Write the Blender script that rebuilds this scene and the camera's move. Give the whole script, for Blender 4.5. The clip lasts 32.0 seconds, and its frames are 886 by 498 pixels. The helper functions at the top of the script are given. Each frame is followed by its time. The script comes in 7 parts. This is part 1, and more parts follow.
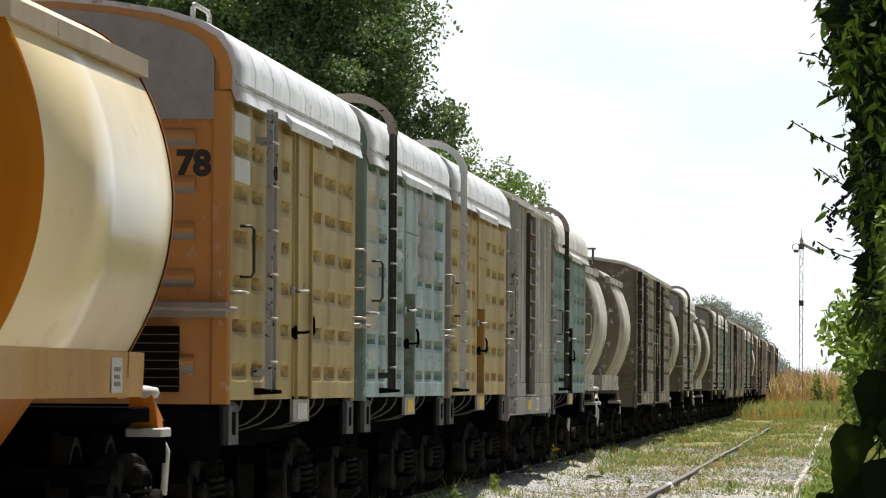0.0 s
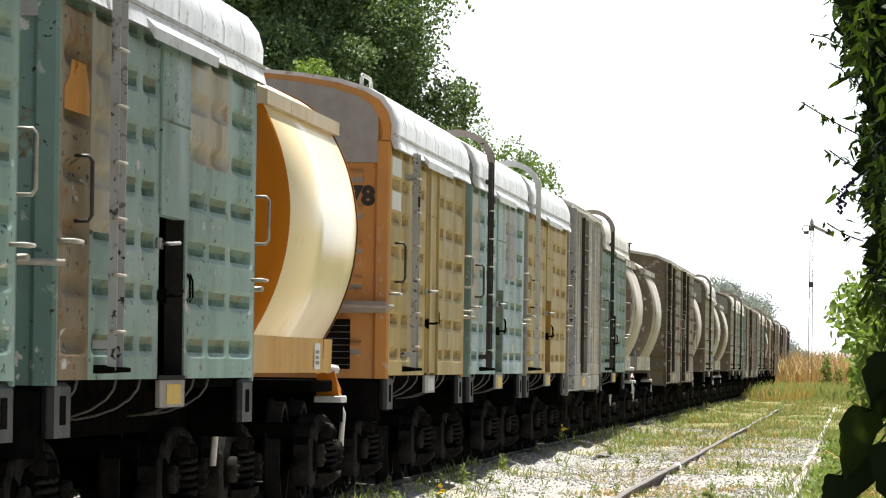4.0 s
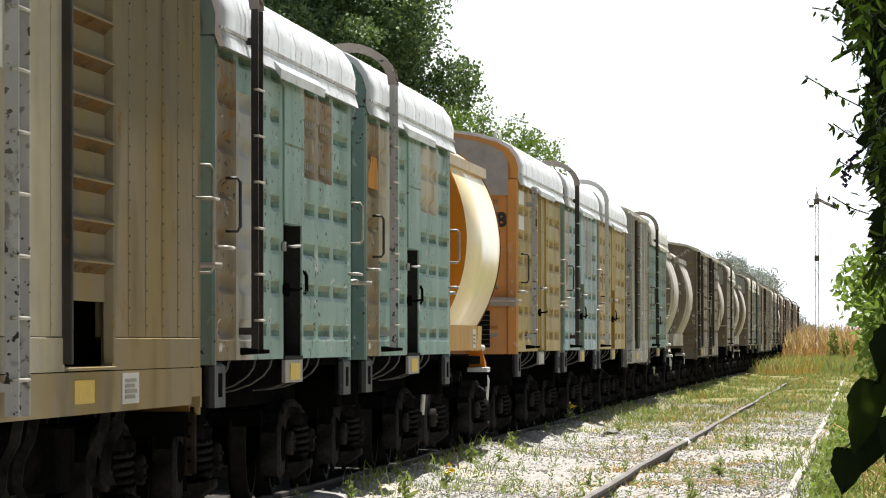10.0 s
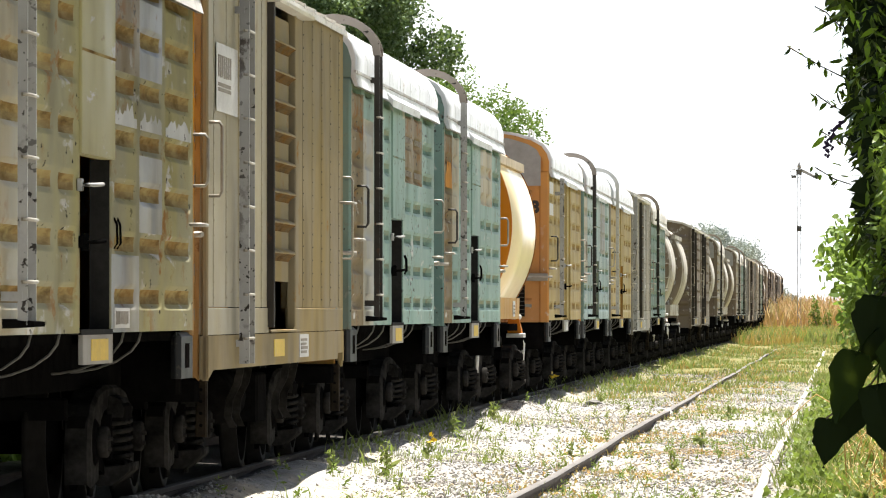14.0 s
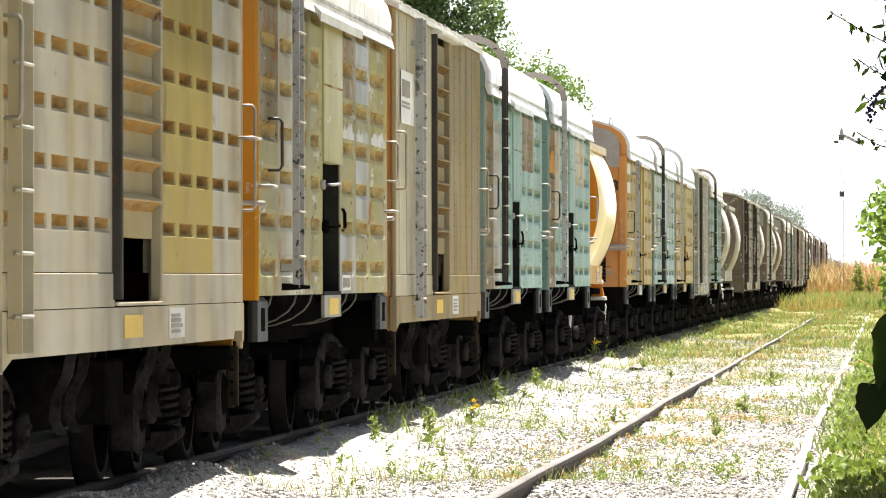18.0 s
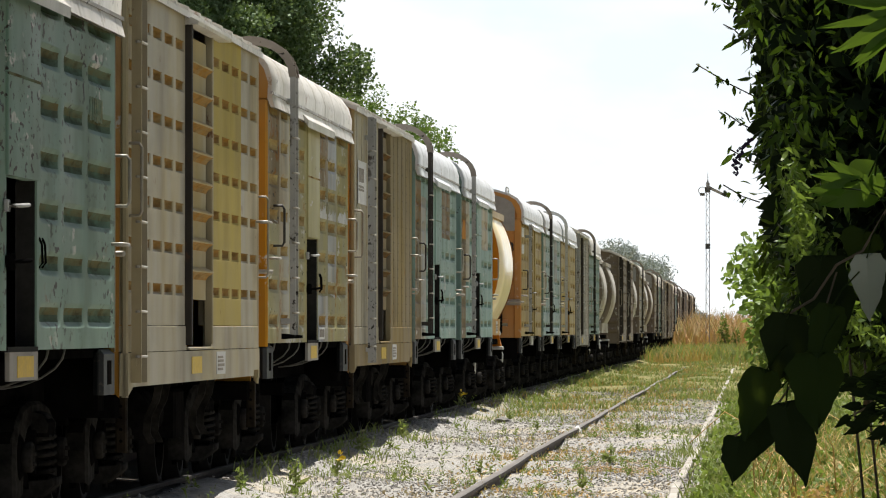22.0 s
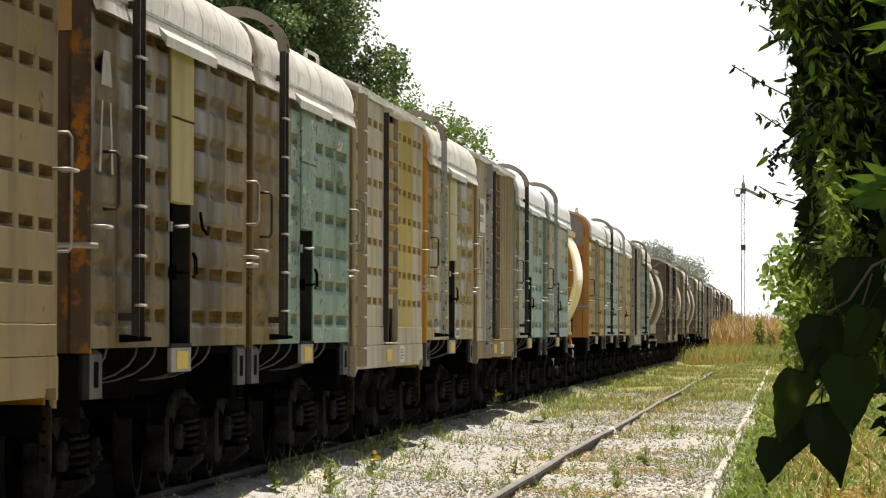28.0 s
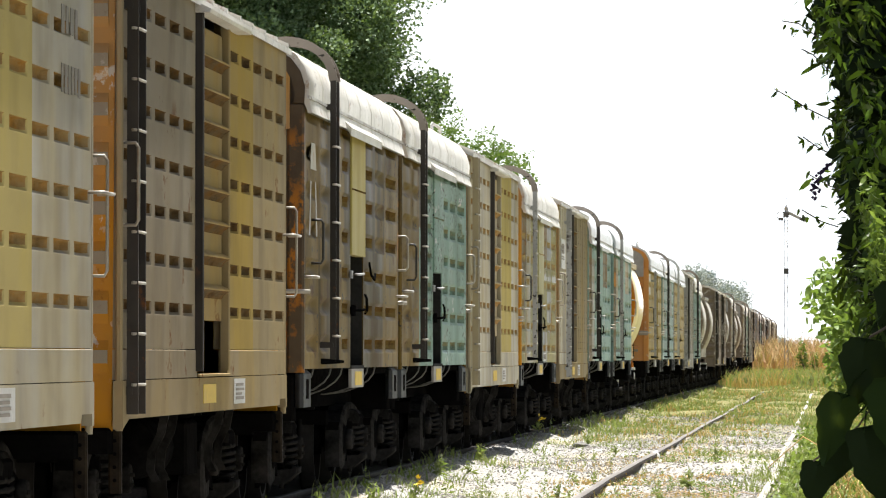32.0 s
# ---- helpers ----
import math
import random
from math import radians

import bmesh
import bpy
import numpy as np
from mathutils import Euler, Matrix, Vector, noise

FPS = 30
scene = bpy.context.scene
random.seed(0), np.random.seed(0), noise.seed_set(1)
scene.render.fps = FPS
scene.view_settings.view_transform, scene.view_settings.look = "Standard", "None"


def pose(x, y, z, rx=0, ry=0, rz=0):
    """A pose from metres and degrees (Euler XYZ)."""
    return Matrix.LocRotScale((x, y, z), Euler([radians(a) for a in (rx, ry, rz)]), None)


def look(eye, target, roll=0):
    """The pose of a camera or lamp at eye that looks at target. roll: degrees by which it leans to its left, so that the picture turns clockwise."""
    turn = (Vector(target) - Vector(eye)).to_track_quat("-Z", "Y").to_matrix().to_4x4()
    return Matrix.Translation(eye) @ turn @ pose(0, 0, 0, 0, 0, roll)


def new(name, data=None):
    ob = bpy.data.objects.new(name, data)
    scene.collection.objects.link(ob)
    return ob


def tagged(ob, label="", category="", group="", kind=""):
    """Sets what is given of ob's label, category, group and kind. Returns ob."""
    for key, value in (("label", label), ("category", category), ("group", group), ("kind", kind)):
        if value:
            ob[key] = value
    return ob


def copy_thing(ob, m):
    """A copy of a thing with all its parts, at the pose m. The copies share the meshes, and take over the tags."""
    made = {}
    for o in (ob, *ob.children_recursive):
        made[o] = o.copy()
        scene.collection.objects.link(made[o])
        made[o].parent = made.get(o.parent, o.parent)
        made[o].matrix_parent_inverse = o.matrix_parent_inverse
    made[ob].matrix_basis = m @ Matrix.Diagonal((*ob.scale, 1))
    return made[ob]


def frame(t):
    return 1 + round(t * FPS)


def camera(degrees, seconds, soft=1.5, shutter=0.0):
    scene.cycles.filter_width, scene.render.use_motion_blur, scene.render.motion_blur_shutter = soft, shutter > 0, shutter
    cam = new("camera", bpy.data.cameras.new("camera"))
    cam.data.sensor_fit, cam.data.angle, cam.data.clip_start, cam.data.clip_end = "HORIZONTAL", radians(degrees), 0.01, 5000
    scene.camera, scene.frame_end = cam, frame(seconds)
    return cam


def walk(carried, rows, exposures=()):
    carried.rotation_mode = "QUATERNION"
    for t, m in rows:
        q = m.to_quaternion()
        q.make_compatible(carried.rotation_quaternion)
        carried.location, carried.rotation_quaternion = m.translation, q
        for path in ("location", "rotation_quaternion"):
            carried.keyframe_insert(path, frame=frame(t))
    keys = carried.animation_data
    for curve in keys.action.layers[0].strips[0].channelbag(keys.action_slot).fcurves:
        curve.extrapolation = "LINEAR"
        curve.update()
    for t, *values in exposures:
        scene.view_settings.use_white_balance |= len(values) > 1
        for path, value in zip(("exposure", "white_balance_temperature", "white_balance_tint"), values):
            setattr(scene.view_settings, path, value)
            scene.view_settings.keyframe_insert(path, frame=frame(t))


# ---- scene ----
# World: y runs along the line towards the far end, x to the right, z up; the rail tops lie at z = 0.
EYE = (0.0, 0.0, 1.267)
FOCAL = 10800.0
cam = camera(math.degrees(2 * math.atan(784 / FOCAL)), 32.0, 1.1, 0.3)


def aim(vx, vy, roll):
    """The camera's pose, from where the rails' far meeting point stands in the picture, and its lean."""
    ax = (vx - 784) / FOCAL
    az = (vy - 441) / FOCAL
    return look(EYE, (EYE[0] - 100 * ax, EYE[1] + 100, EYE[2] + 100 * az), roll)


walk(cam, [
    (0, aim(1496.2, 680.7, 0.38)),
    (0.5, aim(1509.2, 683.3, 0.23)),
    (1, aim(1513.9, 652.8, 0.32)),
    (1.5, aim(1531.2, 623.7, 0.33)),
    (2, aim(1487.2, 657.0, 0.30)),
    (2.5, aim(1490.8, 657.7, 0.33)),
    (4.5, aim(1517.0, 640.6, 0.86)),
    (5, aim(1524.4, 665.9, 0.83)),
    (5.5, aim(1557.0, 616.5, 0.42)),
    (6, aim(1563.1, 639.9, 0.44)),
    (6.5, aim(1606.1, 609.8, 0.37)),
    (7, aim(1583.0, 594.6, 0.39)),
    (7.5, aim(1554.4, 665.3, 0.56)),
    (8, aim(1536.8, 626.6, 0.35)),
    (8.5, aim(1528.9, 623.8, 0.33)),
    (9, aim(1536.4, 637.7, 0.18)),
    (9.5, aim(1512.9, 605.9, -0.01)),
    (10, aim(1523.3, 606.2, -0.08)),
    (10.5, aim(1484.7, 589.3, -0.27)),
    (11, aim(1495.3, 570.0, -0.12)),
    (11.5, aim(1457.4, 529.2, -0.11)),
    (12, aim(1515.7, 489.5, -0.08)),
    (12.5, aim(1517.0, 544.1, -0.15)),
    (13, aim(1518.0, 560.0, 0.00)),
    (13.5, aim(1505.4, 558.4, 0.13)),
    (14, aim(1491.9, 552.5, 0.03)),
    (14.5, aim(1492.3, 551.2, 0.18)),
    (16.5, aim(1538.0, 558.8, 0.15)),
    (17, aim(1544.2, 538.8, 0.13)),
    (17.5, aim(1560.3, 535.6, -0.08)),
    (18, aim(1567.4, 492.4, -0.08)),
    (18.5, aim(1558.1, 495.7, 0.12)),
    (19, aim(1602.7, 515.7, 0.15)),
    (19.5, aim(1577.8, 529.0, 0.18)),
    (20, aim(1523.6, 558.2, 0.00)),
    (20.5, aim(1495.7, 585.3, -0.08)),
    (21, aim(1422.5, 602.1, -0.11)),
    (21.5, aim(1399.0, 629.9, -0.00)),
    (22, aim(1330.1, 583.8, 0.01)),
    (22.5, aim(1328.2, 623.7, 0.16)),
    (23, aim(1332.6, 625.2, 0.17)),
    (23.5, aim(1291.3, 611.4, 0.15)),
    (24, aim(1272.2, 613.6, 0.12)),
    (24.5, aim(1249.8, 594.1, 0.14)),
    (26.5, aim(1294.7, 568.0, 0.14)),
    (27, aim(1313.2, 518.5, 0.21)),
    (27.5, aim(1345.4, 546.1, 0.18)),
    (28, aim(1392.8, 584.4, 0.18)),
    (28.5, aim(1423.7, 612.2, 0.18)),
    (29, aim(1424.8, 636.3, 0.20)),
    (29.5, aim(1417.0, 632.1, 0.01)),
    (30, aim(1463.9, 631.0, -0.12)),
    (30.5, aim(1513.6, 591.0, -0.18)),
    (31, aim(1550.1, 578.9, -0.26)),
    (31.5, aim(1527.0, 615.4, -0.11)),
    (32, aim(1469.0, 627.6, 0.05)),
], [
    (0, 0.72, 6300, 10),
    (2, 1.05, 6300, 10),
    (5, 1.3, 6300, 10),
    (7, 1.4, 6300, 10),
    (8, 1.2, 6300, 10),
    (9, 1.05, 6300, 10),
    (10, 1.1, 6300, 10),
    (12, 1.5, 6400, 10),
    (14, 1.55, 6400, 10),
    (17, 1.65, 6400, 10),
    (18.2, 1.95, 6400, 10),
    (19, 2.1, 6400, 10),
    (20, 1.95, 6400, 10),
    (20.5, 1.6, 6400, 10),
    (21, 1.25, 6400, 10),
    (22, 0.72, 6400, 10),
    (24, 0.6, 6400, 10),
    (25.5, 0.7, 6600, 10),
    (26.7, 0.85, 7300, 10),
    (28, 0.9, 6800, 10),
    (29, 0.78, 6400, 10),
    (30.5, 1.25, 6500, 10),
    (31, 1.42, 6500, 10),
    (32, 1.4, 6300, 10),

])

# ---- sky and sun ----
SUN_UP, SUN_SIDE = 75.0, 8.0
world = bpy.data.worlds.new("sky")
scene.world = world
world.use_nodes = True
wn, wl = world.node_tree.nodes, world.node_tree.links
bg = wn["Background"]
sky = wn.new("ShaderNodeTexSky")
sky.sky_type, sky.sun_disc = "NISHITA", False
sky.sun_elevation, sky.sun_rotation = radians(SUN_UP), radians(SUN_SIDE)
sky.air_density, sky.dust_density, sky.ozone_density = 1.0, 2.2, 1.0
wtc = wn.new("ShaderNodeTexCoord")
# thin cloud, and summer haze that whitens the sky towards the horizon
wmp = wn.new("ShaderNodeMapping")
wmp.inputs["Scale"].default_value = (7, 7, 16)
wl.new(wtc.outputs["Generated"], wmp.inputs["Vector"])
wno = wn.new("ShaderNodeTexNoise")
wno.inputs["Scale"].default_value, wno.inputs["Detail"].default_value = 2.2, 7
wl.new(wmp.outputs["Vector"], wno.inputs["Vector"])
wra = wn.new("ShaderNodeMapRange")
wra.inputs["From Min"].default_value, wra.inputs["From Max"].default_value = 0.40, 0.70
wra.inputs["To Min"].default_value, wra.inputs["To Max"].default_value = 0.0, 0.35
wl.new(wno.outputs["Fac"], wra.inputs["Value"])
wse = wn.new("ShaderNodeSeparateXYZ")
wl.new(wtc.outputs["Generated"], wse.inputs[0])
whr = wn.new("ShaderNodeMapRange")
whr.interpolation_type = "SMOOTHSTEP"
whr.inputs["From Min"].default_value, whr.inputs["From Max"].default_value = 0.02, 0.32
whr.inputs["To Min"].default_value, whr.inputs["To Max"].default_value = 0.92, 0.0
wl.new(wse.outputs["Z"], whr.inputs["Value"])
wmx = wn.new("ShaderNodeMix")
wmx.data_type = "RGBA"
wmx.inputs["B"].default_value = (8.0, 8.1, 8.2, 1)
wl.new(wra.outputs["Result"], wmx.inputs["Factor"])
wl.new(sky.outputs["Color"], wmx.inputs["A"])
whz = wn.new("ShaderNodeMix")
whz.data_type = "RGBA"
wcl = wn.new("ShaderNodeMix")
wcl.data_type = "RGBA"
wcl.inputs["A"].default_value, wcl.inputs["B"].default_value = (17.0, 18.6, 19.3, 1), (22.0, 22.2, 22.3, 1)
wcr = wn.new("ShaderNodeMapRange")
wcr.inputs["From Min"].default_value, wcr.inputs["From Max"].default_value = 0.40, 0.66
wl.new(wno.outputs["Fac"], wcr.inputs["Value"])
wl.new(wcr.outputs["Result"], wcl.inputs["Factor"])
wl.new(whr.outputs["Result"], whz.inputs["Factor"])
wl.new(wmx.outputs["Result"], whz.inputs["A"])
wl.new(wcl.outputs["Result"], whz.inputs["B"])
wl.new(whz.outputs["Result"], bg.inputs["Color"])
bg.inputs["Strength"].default_value = 0.036
sun = new("sun", bpy.data.lights.new("sun", "SUN"))
sun.data.energy, sun.data.angle, sun.data.color = 5.0, radians(0.53), (1.0, 0.96, 0.89)
_e, _s = radians(SUN_UP), radians(SUN_SIDE)
sun.matrix_world = look((0, 0, 0), (-math.sin(_s) * math.cos(_e), -math.cos(_s) * math.cos(_e), -math.sin(_e)))

# ---- materials ----


def shader(name, rough=0.6, metal=0.0, spec=0.4):
    m = bpy.data.materials.new(name)
    m.use_nodes = True
    b = m.node_tree.nodes["Principled BSDF"]
    b.inputs["Roughness"].default_value, b.inputs["Metallic"].default_value = rough, metal
    b.inputs["Specular IOR Level"].default_value = spec
    return m, m.node_tree.nodes, m.node_tree.links, b


def coords(n, l, scale=(1, 1, 1), shift=(0, 0, 0), kind="Object"):
    tc, mp = n.new("ShaderNodeTexCoord"), n.new("ShaderNodeMapping")
    mp.inputs["Scale"].default_value, mp.inputs["Location"].default_value = scale, shift
    l.new(tc.outputs[kind], mp.inputs["Vector"])
    return mp.outputs["Vector"]


def cloud(n, l, vec, scale, detail=6, rough=0.6):
    t = n.new("ShaderNodeTexNoise")
    t.inputs["Scale"].default_value, t.inputs["Detail"].default_value, t.inputs["Roughness"].default_value = scale, detail, rough
    l.new(vec, t.inputs["Vector"])
    return t.outputs["Fac"]


def ramp(n, l, fac, lo, hi, a=0.0, b=1.0):
    r = n.new("ShaderNodeMapRange")
    r.inputs["From Min"].default_value, r.inputs["From Max"].default_value = lo, hi
    r.inputs["To Min"].default_value, r.inputs["To Max"].default_value = a, b
    l.new(fac, r.inputs["Value"])
    return r.outputs["Result"]


def blend(n, l, fac, a, b, how="MIX"):
    """Mixes two colours (tuples or sockets) by a factor (number or socket)."""
    x = n.new("ShaderNodeMix")
    x.data_type, x.blend_type = "RGBA", how
    for v, s in ((fac, x.inputs["Factor"]), (a, x.inputs["A"]), (b, x.inputs["B"])):
        if isinstance(v, tuple):
            s.default_value = (*v, 1)
        elif isinstance(v, (int, float)):
            s.default_value = v
        else:
            l.new(v, s)
    return x.outputs["Result"]


def mul(n, l, a, b):
    x = n.new("ShaderNodeMath")
    x.operation = "MULTIPLY"
    for v, s in ((a, x.inputs[0]), (b, x.inputs[1])):
        if isinstance(v, (int, float)):
            s.default_value = v
        else:
            l.new(v, s)
    return x.outputs[0]


def bump(n, l, b, height, strength, dist=0.01):
    x = n.new("ShaderNodeBump")
    x.inputs["Strength"].default_value, x.inputs["Distance"].default_value = strength, dist
    l.new(height, x.inputs["Height"])
    l.new(x.outputs["Normal"], b.inputs["Normal"])


RUST = (0.16, 0.065, 0.025)


def paint(name, base, alt, seed, band=0.0, band_col=None, rust=0.3, dirt=0.5, rust_col=RUST, rough=0.55, metal=0.0, chips=0.0, scuff=0.0, spec=0.1):
    """Weathered car paint: faded patches, upright bands and streaks, chips, scuffs and rust, grime."""
    m, n, l, b = shader(name, rough, metal, spec)
    sh = (seed * 7.31, seed * 3.77, seed * 1.93)
    v = coords(n, l, (1, 1, 1), sh)
    c = blend(n, l, ramp(n, l, cloud(n, l, v, 0.8, 5), 0.38, 0.62), base, alt)
    if band > 0:
        vb = coords(n, l, (0.3, 0.6, 0.22), sh)
        c = blend(n, l, ramp(n, l, cloud(n, l, vb, 1.1, 2), 0.47, 0.57, 0, band), c, band_col or alt)
    vs = coords(n, l, (1.0, 0.75, 0.45), sh)
    st = cloud(n, l, vs, 1.7, 3, 0.5)
    c = blend(n, l, ramp(n, l, st, 0.50, 0.80, 0, dirt), c, (0.09, 0.075, 0.055))
    vg = coords(n, l, (1, 0.3, 1), sh)
    c = blend(n, l, ramp(n, l, cloud(n, l, vg, 4, 5, 0.6), 0.45, 0.75, 0, 0.4 * dirt), c, (0.15, 0.13, 0.09))
    if scuff > 0:
        sc = mul(n, l, ramp(n, l, cloud(n, l, coords(n, l, (3, 0.4, 2.0), sh), 2.6, 6, 0.65), 0.60 - 0.1 * scuff, 0.64 - 0.1 * scuff),
                 ramp(n, l, cloud(n, l, v, 1.4, 3), 0.50, 0.60))
        c = blend(n, l, sc, c, (0.52, 0.50, 0.46))
    spots = mul(n, l, ramp(n, l, cloud(n, l, coords(n, l, (3.0, 1.0, 2.2), sh), 1.9, 7, 0.7), 0.64 - 0.16 * rust, 0.70 - 0.16 * rust),
                ramp(n, l, cloud(n, l, v, 0.9, 3), 0.55 - 0.2 * rust, 0.68 - 0.1 * rust))
    c = blend(n, l, spots, c, rust_col)
    if chips > 0:
        ch = mul(n, l, ramp(n, l, cloud(n, l, coords(n, l, (6, 2.6, 7), sh), 2.6, 3, 0.5), 0.69 - 0.05 * chips, 0.705 - 0.05 * chips),
                 ramp(n, l, cloud(n, l, v, 0.7, 2), 0.40, 0.55))
        c = blend(n, l, ch, c, (0.045, 0.04, 0.035))
    l.new(c, b.inputs["Base Color"])
    l.new(ramp(n, l, st, 0.3, 0.8, rough - 0.1, min(1, rough + 0.25)), b.inputs["Roughness"])
    bump(n, l, b, cloud(n, l, vg, 1.6, 3), 0.25, 0.014)
    return m


def plain(name, a, bcol, scale=4.0, rough=0.7, metal=0.0, spec=0.35, relief=0.3, stretch=(1, 1, 1)):
    m, n, l, b = shader(name, rough, metal, spec)
    v = coords(n, l, stretch)
    f = cloud(n, l, v, scale, 7, 0.65)
    c = blend(n, l, ramp(n, l, f, 0.35, 0.65), a, bcol)
    c = blend(n, l, ramp(n, l, cloud(n, l, v, scale * 7, 4), 0.35, 0.75, 0, 0.4), c, tuple(0.5 * x for x in a))
    l.new(c, b.inputs["Base Color"])
    bump(n, l, b, f, relief, 0.01)
    return m


def enamel(name, base, alt, seed):
    """Smooth glossy enamel with a little fading and thin dirt."""
    m, n, l, b = shader(name, 0.4, 0, 0.5)
    v = coords(n, l, (1, 0.6, 1), (seed * 7.31, seed * 3.77, 0))
    c = blend(n, l, ramp(n, l, cloud(n, l, v, 0.7, 4), 0.35, 0.65), base, alt)
    c = blend(n, l, ramp(n, l, cloud(n, l, v, 3.0, 6), 0.62, 0.8, 0, 0.3), c, (0.35, 0.24, 0.12))
    l.new(c, b.inputs["Base Color"])
    l.new(ramp(n, l, cloud(n, l, v, 1.3, 4), 0.3, 0.7, 0.18, 0.22), b.inputs["Roughness"])
    bump(n, l, b, cloud(n, l, coords(n, l, (1, 0.25, 1), (seed * 1.3, 0, 0)), 1.0, 1), 0.01, 0.03)
    return m


M = {}
M["teal"] = lambda s: paint("teal_paint_%d" % s, (0.208, 0.322, 0.272), (0.245, 0.352, 0.30), s, 0.35, (0.275, 0.36, 0.318), 0.25, 0.45, chips=1.0, scuff=0.2)
M["cream"] = lambda s: paint("cream_paint_%d" % s, (0.43, 0.315, 0.108), (0.395, 0.298, 0.128), s, 0.35, (0.375, 0.31, 0.18), 0.2, 0.45, spec=0.07)
M["worn_cream"] = lambda s: paint("worn_cream_paint_%d" % s, (0.40, 0.36, 0.175), (0.365, 0.335, 0.195), s, 0.5, (0.32, 0.31, 0.25), 0.5, 0.6, (0.30, 0.14, 0.045), chips=0.4, scuff=0.5, spec=0.0)
M["grey_cream"] = lambda s: paint("grey_cream_paint_%d" % s, (0.365, 0.33, 0.255), (0.375, 0.325, 0.22), s, 0.55, (0.38, 0.305, 0.15), 0.2, 0.45)
M["grey"] = lambda s: paint("grey_paint_%d" % s, (0.25, 0.235, 0.215), (0.29, 0.265, 0.22), s, 0.5, (0.31, 0.265, 0.18), 0.35, 0.6, scuff=0.3)
M["rusty"] = lambda s: paint("rusty_paint_%d" % s, (0.138, 0.086, 0.017), (0.175, 0.115, 0.028), s, 0.85, (0.05, 0.034, 0.013), 0.6, 0.5, (0.07, 0.03, 0.009), rough=0.5, chips=1.3, spec=0.05)
M["buff"] = lambda s: paint("buff_paint_%d" % s, (0.29, 0.235, 0.14), (0.29, 0.245, 0.175), s, 0.6, (0.31, 0.23, 0.095), 0.25, 0.5, (0.28, 0.15, 0.04), spec=0.0)
M["olive_cream"] = lambda s: paint("olive_cream_paint_%d" % s, (0.41, 0.365, 0.165), (0.385, 0.345, 0.17), s, 0.2, (0.36, 0.33, 0.19), 0.15, 0.35, scuff=0.1)
M["warm_grey"] = lambda s: paint("warm_grey_paint_%d" % s, (0.33, 0.288, 0.222), (0.318, 0.27, 0.198), s, 0.4, (0.325, 0.25, 0.14), 0.3, 0.5, spec=0.0)
M["ochre"] = lambda s: paint("ochre_paint_%d" % s, (0.42, 0.34, 0.085), (0.39, 0.32, 0.10), s, 0.2, (0.36, 0.30, 0.12), 0.1, 0.35)
M["yellow_grey"] = lambda s: paint("yellow_grey_paint_%d" % s, (0.33, 0.26, 0.148), (0.32, 0.26, 0.168), s, 0.5, (0.35, 0.25, 0.10), 0.3, 0.55, spec=0.0)
M["rust_dark"] = lambda s: paint("rust_dark_paint_%d" % s, (0.055, 0.044, 0.034), (0.085, 0.062, 0.038), s, 0.3, (0.12, 0.075, 0.035), 0.7, 0.6, (0.38, 0.15, 0.02))
M["door_ochre"] = lambda s: paint("door_ochre_paint_%d" % s, (0.40, 0.28, 0.10), (0.36, 0.26, 0.12), s, 0.4, (0.33, 0.275, 0.18), 0.35, 0.5, spec=0.0)
M["door_pale"] = lambda s: paint("door_pale_paint_%d" % s, (0.46, 0.41, 0.30), (0.43, 0.36, 0.21), s, 0.4, (0.42, 0.31, 0.13), 0.3, 0.3, spec=0.0)
M["pale_yellow"] = lambda s: paint("pale_yellow_paint_%d" % s, (0.45, 0.36, 0.125), (0.43, 0.35, 0.15), s, 0.3, (0.40, 0.33, 0.18), 0.2, 0.3, spec=0.0)
M["panel_yellow"] = lambda s: paint("panel_yellow_paint_%d" % s, (0.365, 0.26, 0.075), (0.345, 0.25, 0.09), s, 0.25, (0.33, 0.26, 0.14), 0.25, 0.3, spec=0.0)
M["deep_teal"] = lambda s: paint("deep_teal_paint_%d" % s, (0.165, 0.268, 0.207), (0.19, 0.285, 0.226), s, 0.35, (0.215, 0.295, 0.24), 0.25, 0.5, chips=1.9, scuff=0.1)
M["brown"] = lambda s: paint("brown_paint_%d" % s, (0.165, 0.125, 0.09), (0.19, 0.15, 0.11), s, 0.6, (0.22, 0.185, 0.145), 0.35, 0.6, (0.17, 0.10, 0.05), scuff=0.3)
M["dark_teal"] = lambda s: paint("dark_teal_paint_%d" % s, (0.125, 0.20, 0.175), (0.165, 0.245, 0.215), s, 0.4, (0.19, 0.26, 0.23), 0.4, 0.55, chips=0.6, scuff=0.08)
M["pale_teal"] = lambda s: paint("pale_teal_paint_%d" % s, (0.31, 0.41, 0.41), (0.36, 0.43, 0.42), s, 0.6, (0.27, 0.36, 0.35), 0.3, 0.5, chips=0.8, scuff=0.4)
M["orange"] = lambda s: paint("orange_paint_%d" % s, (0.50, 0.225, 0.014), (0.45, 0.215, 0.03), s, 0.6, (0.36, 0.27, 0.17), 0.35, 0.4, scuff=0.1, spec=0.0)
M["faded_orange"] = lambda s: paint("faded_orange_paint_%d" % s, (0.53, 0.25, 0.07), (0.51, 0.26, 0.095), s, 0.35, (0.49, 0.30, 0.155), 0.25, 0.4, scuff=0.1, spec=0.0)
M["tank_yellow"] = lambda s: enamel("tank_yellow_paint_%d" % s, (0.93, 0.77, 0.47), (0.91, 0.74, 0.44), s)
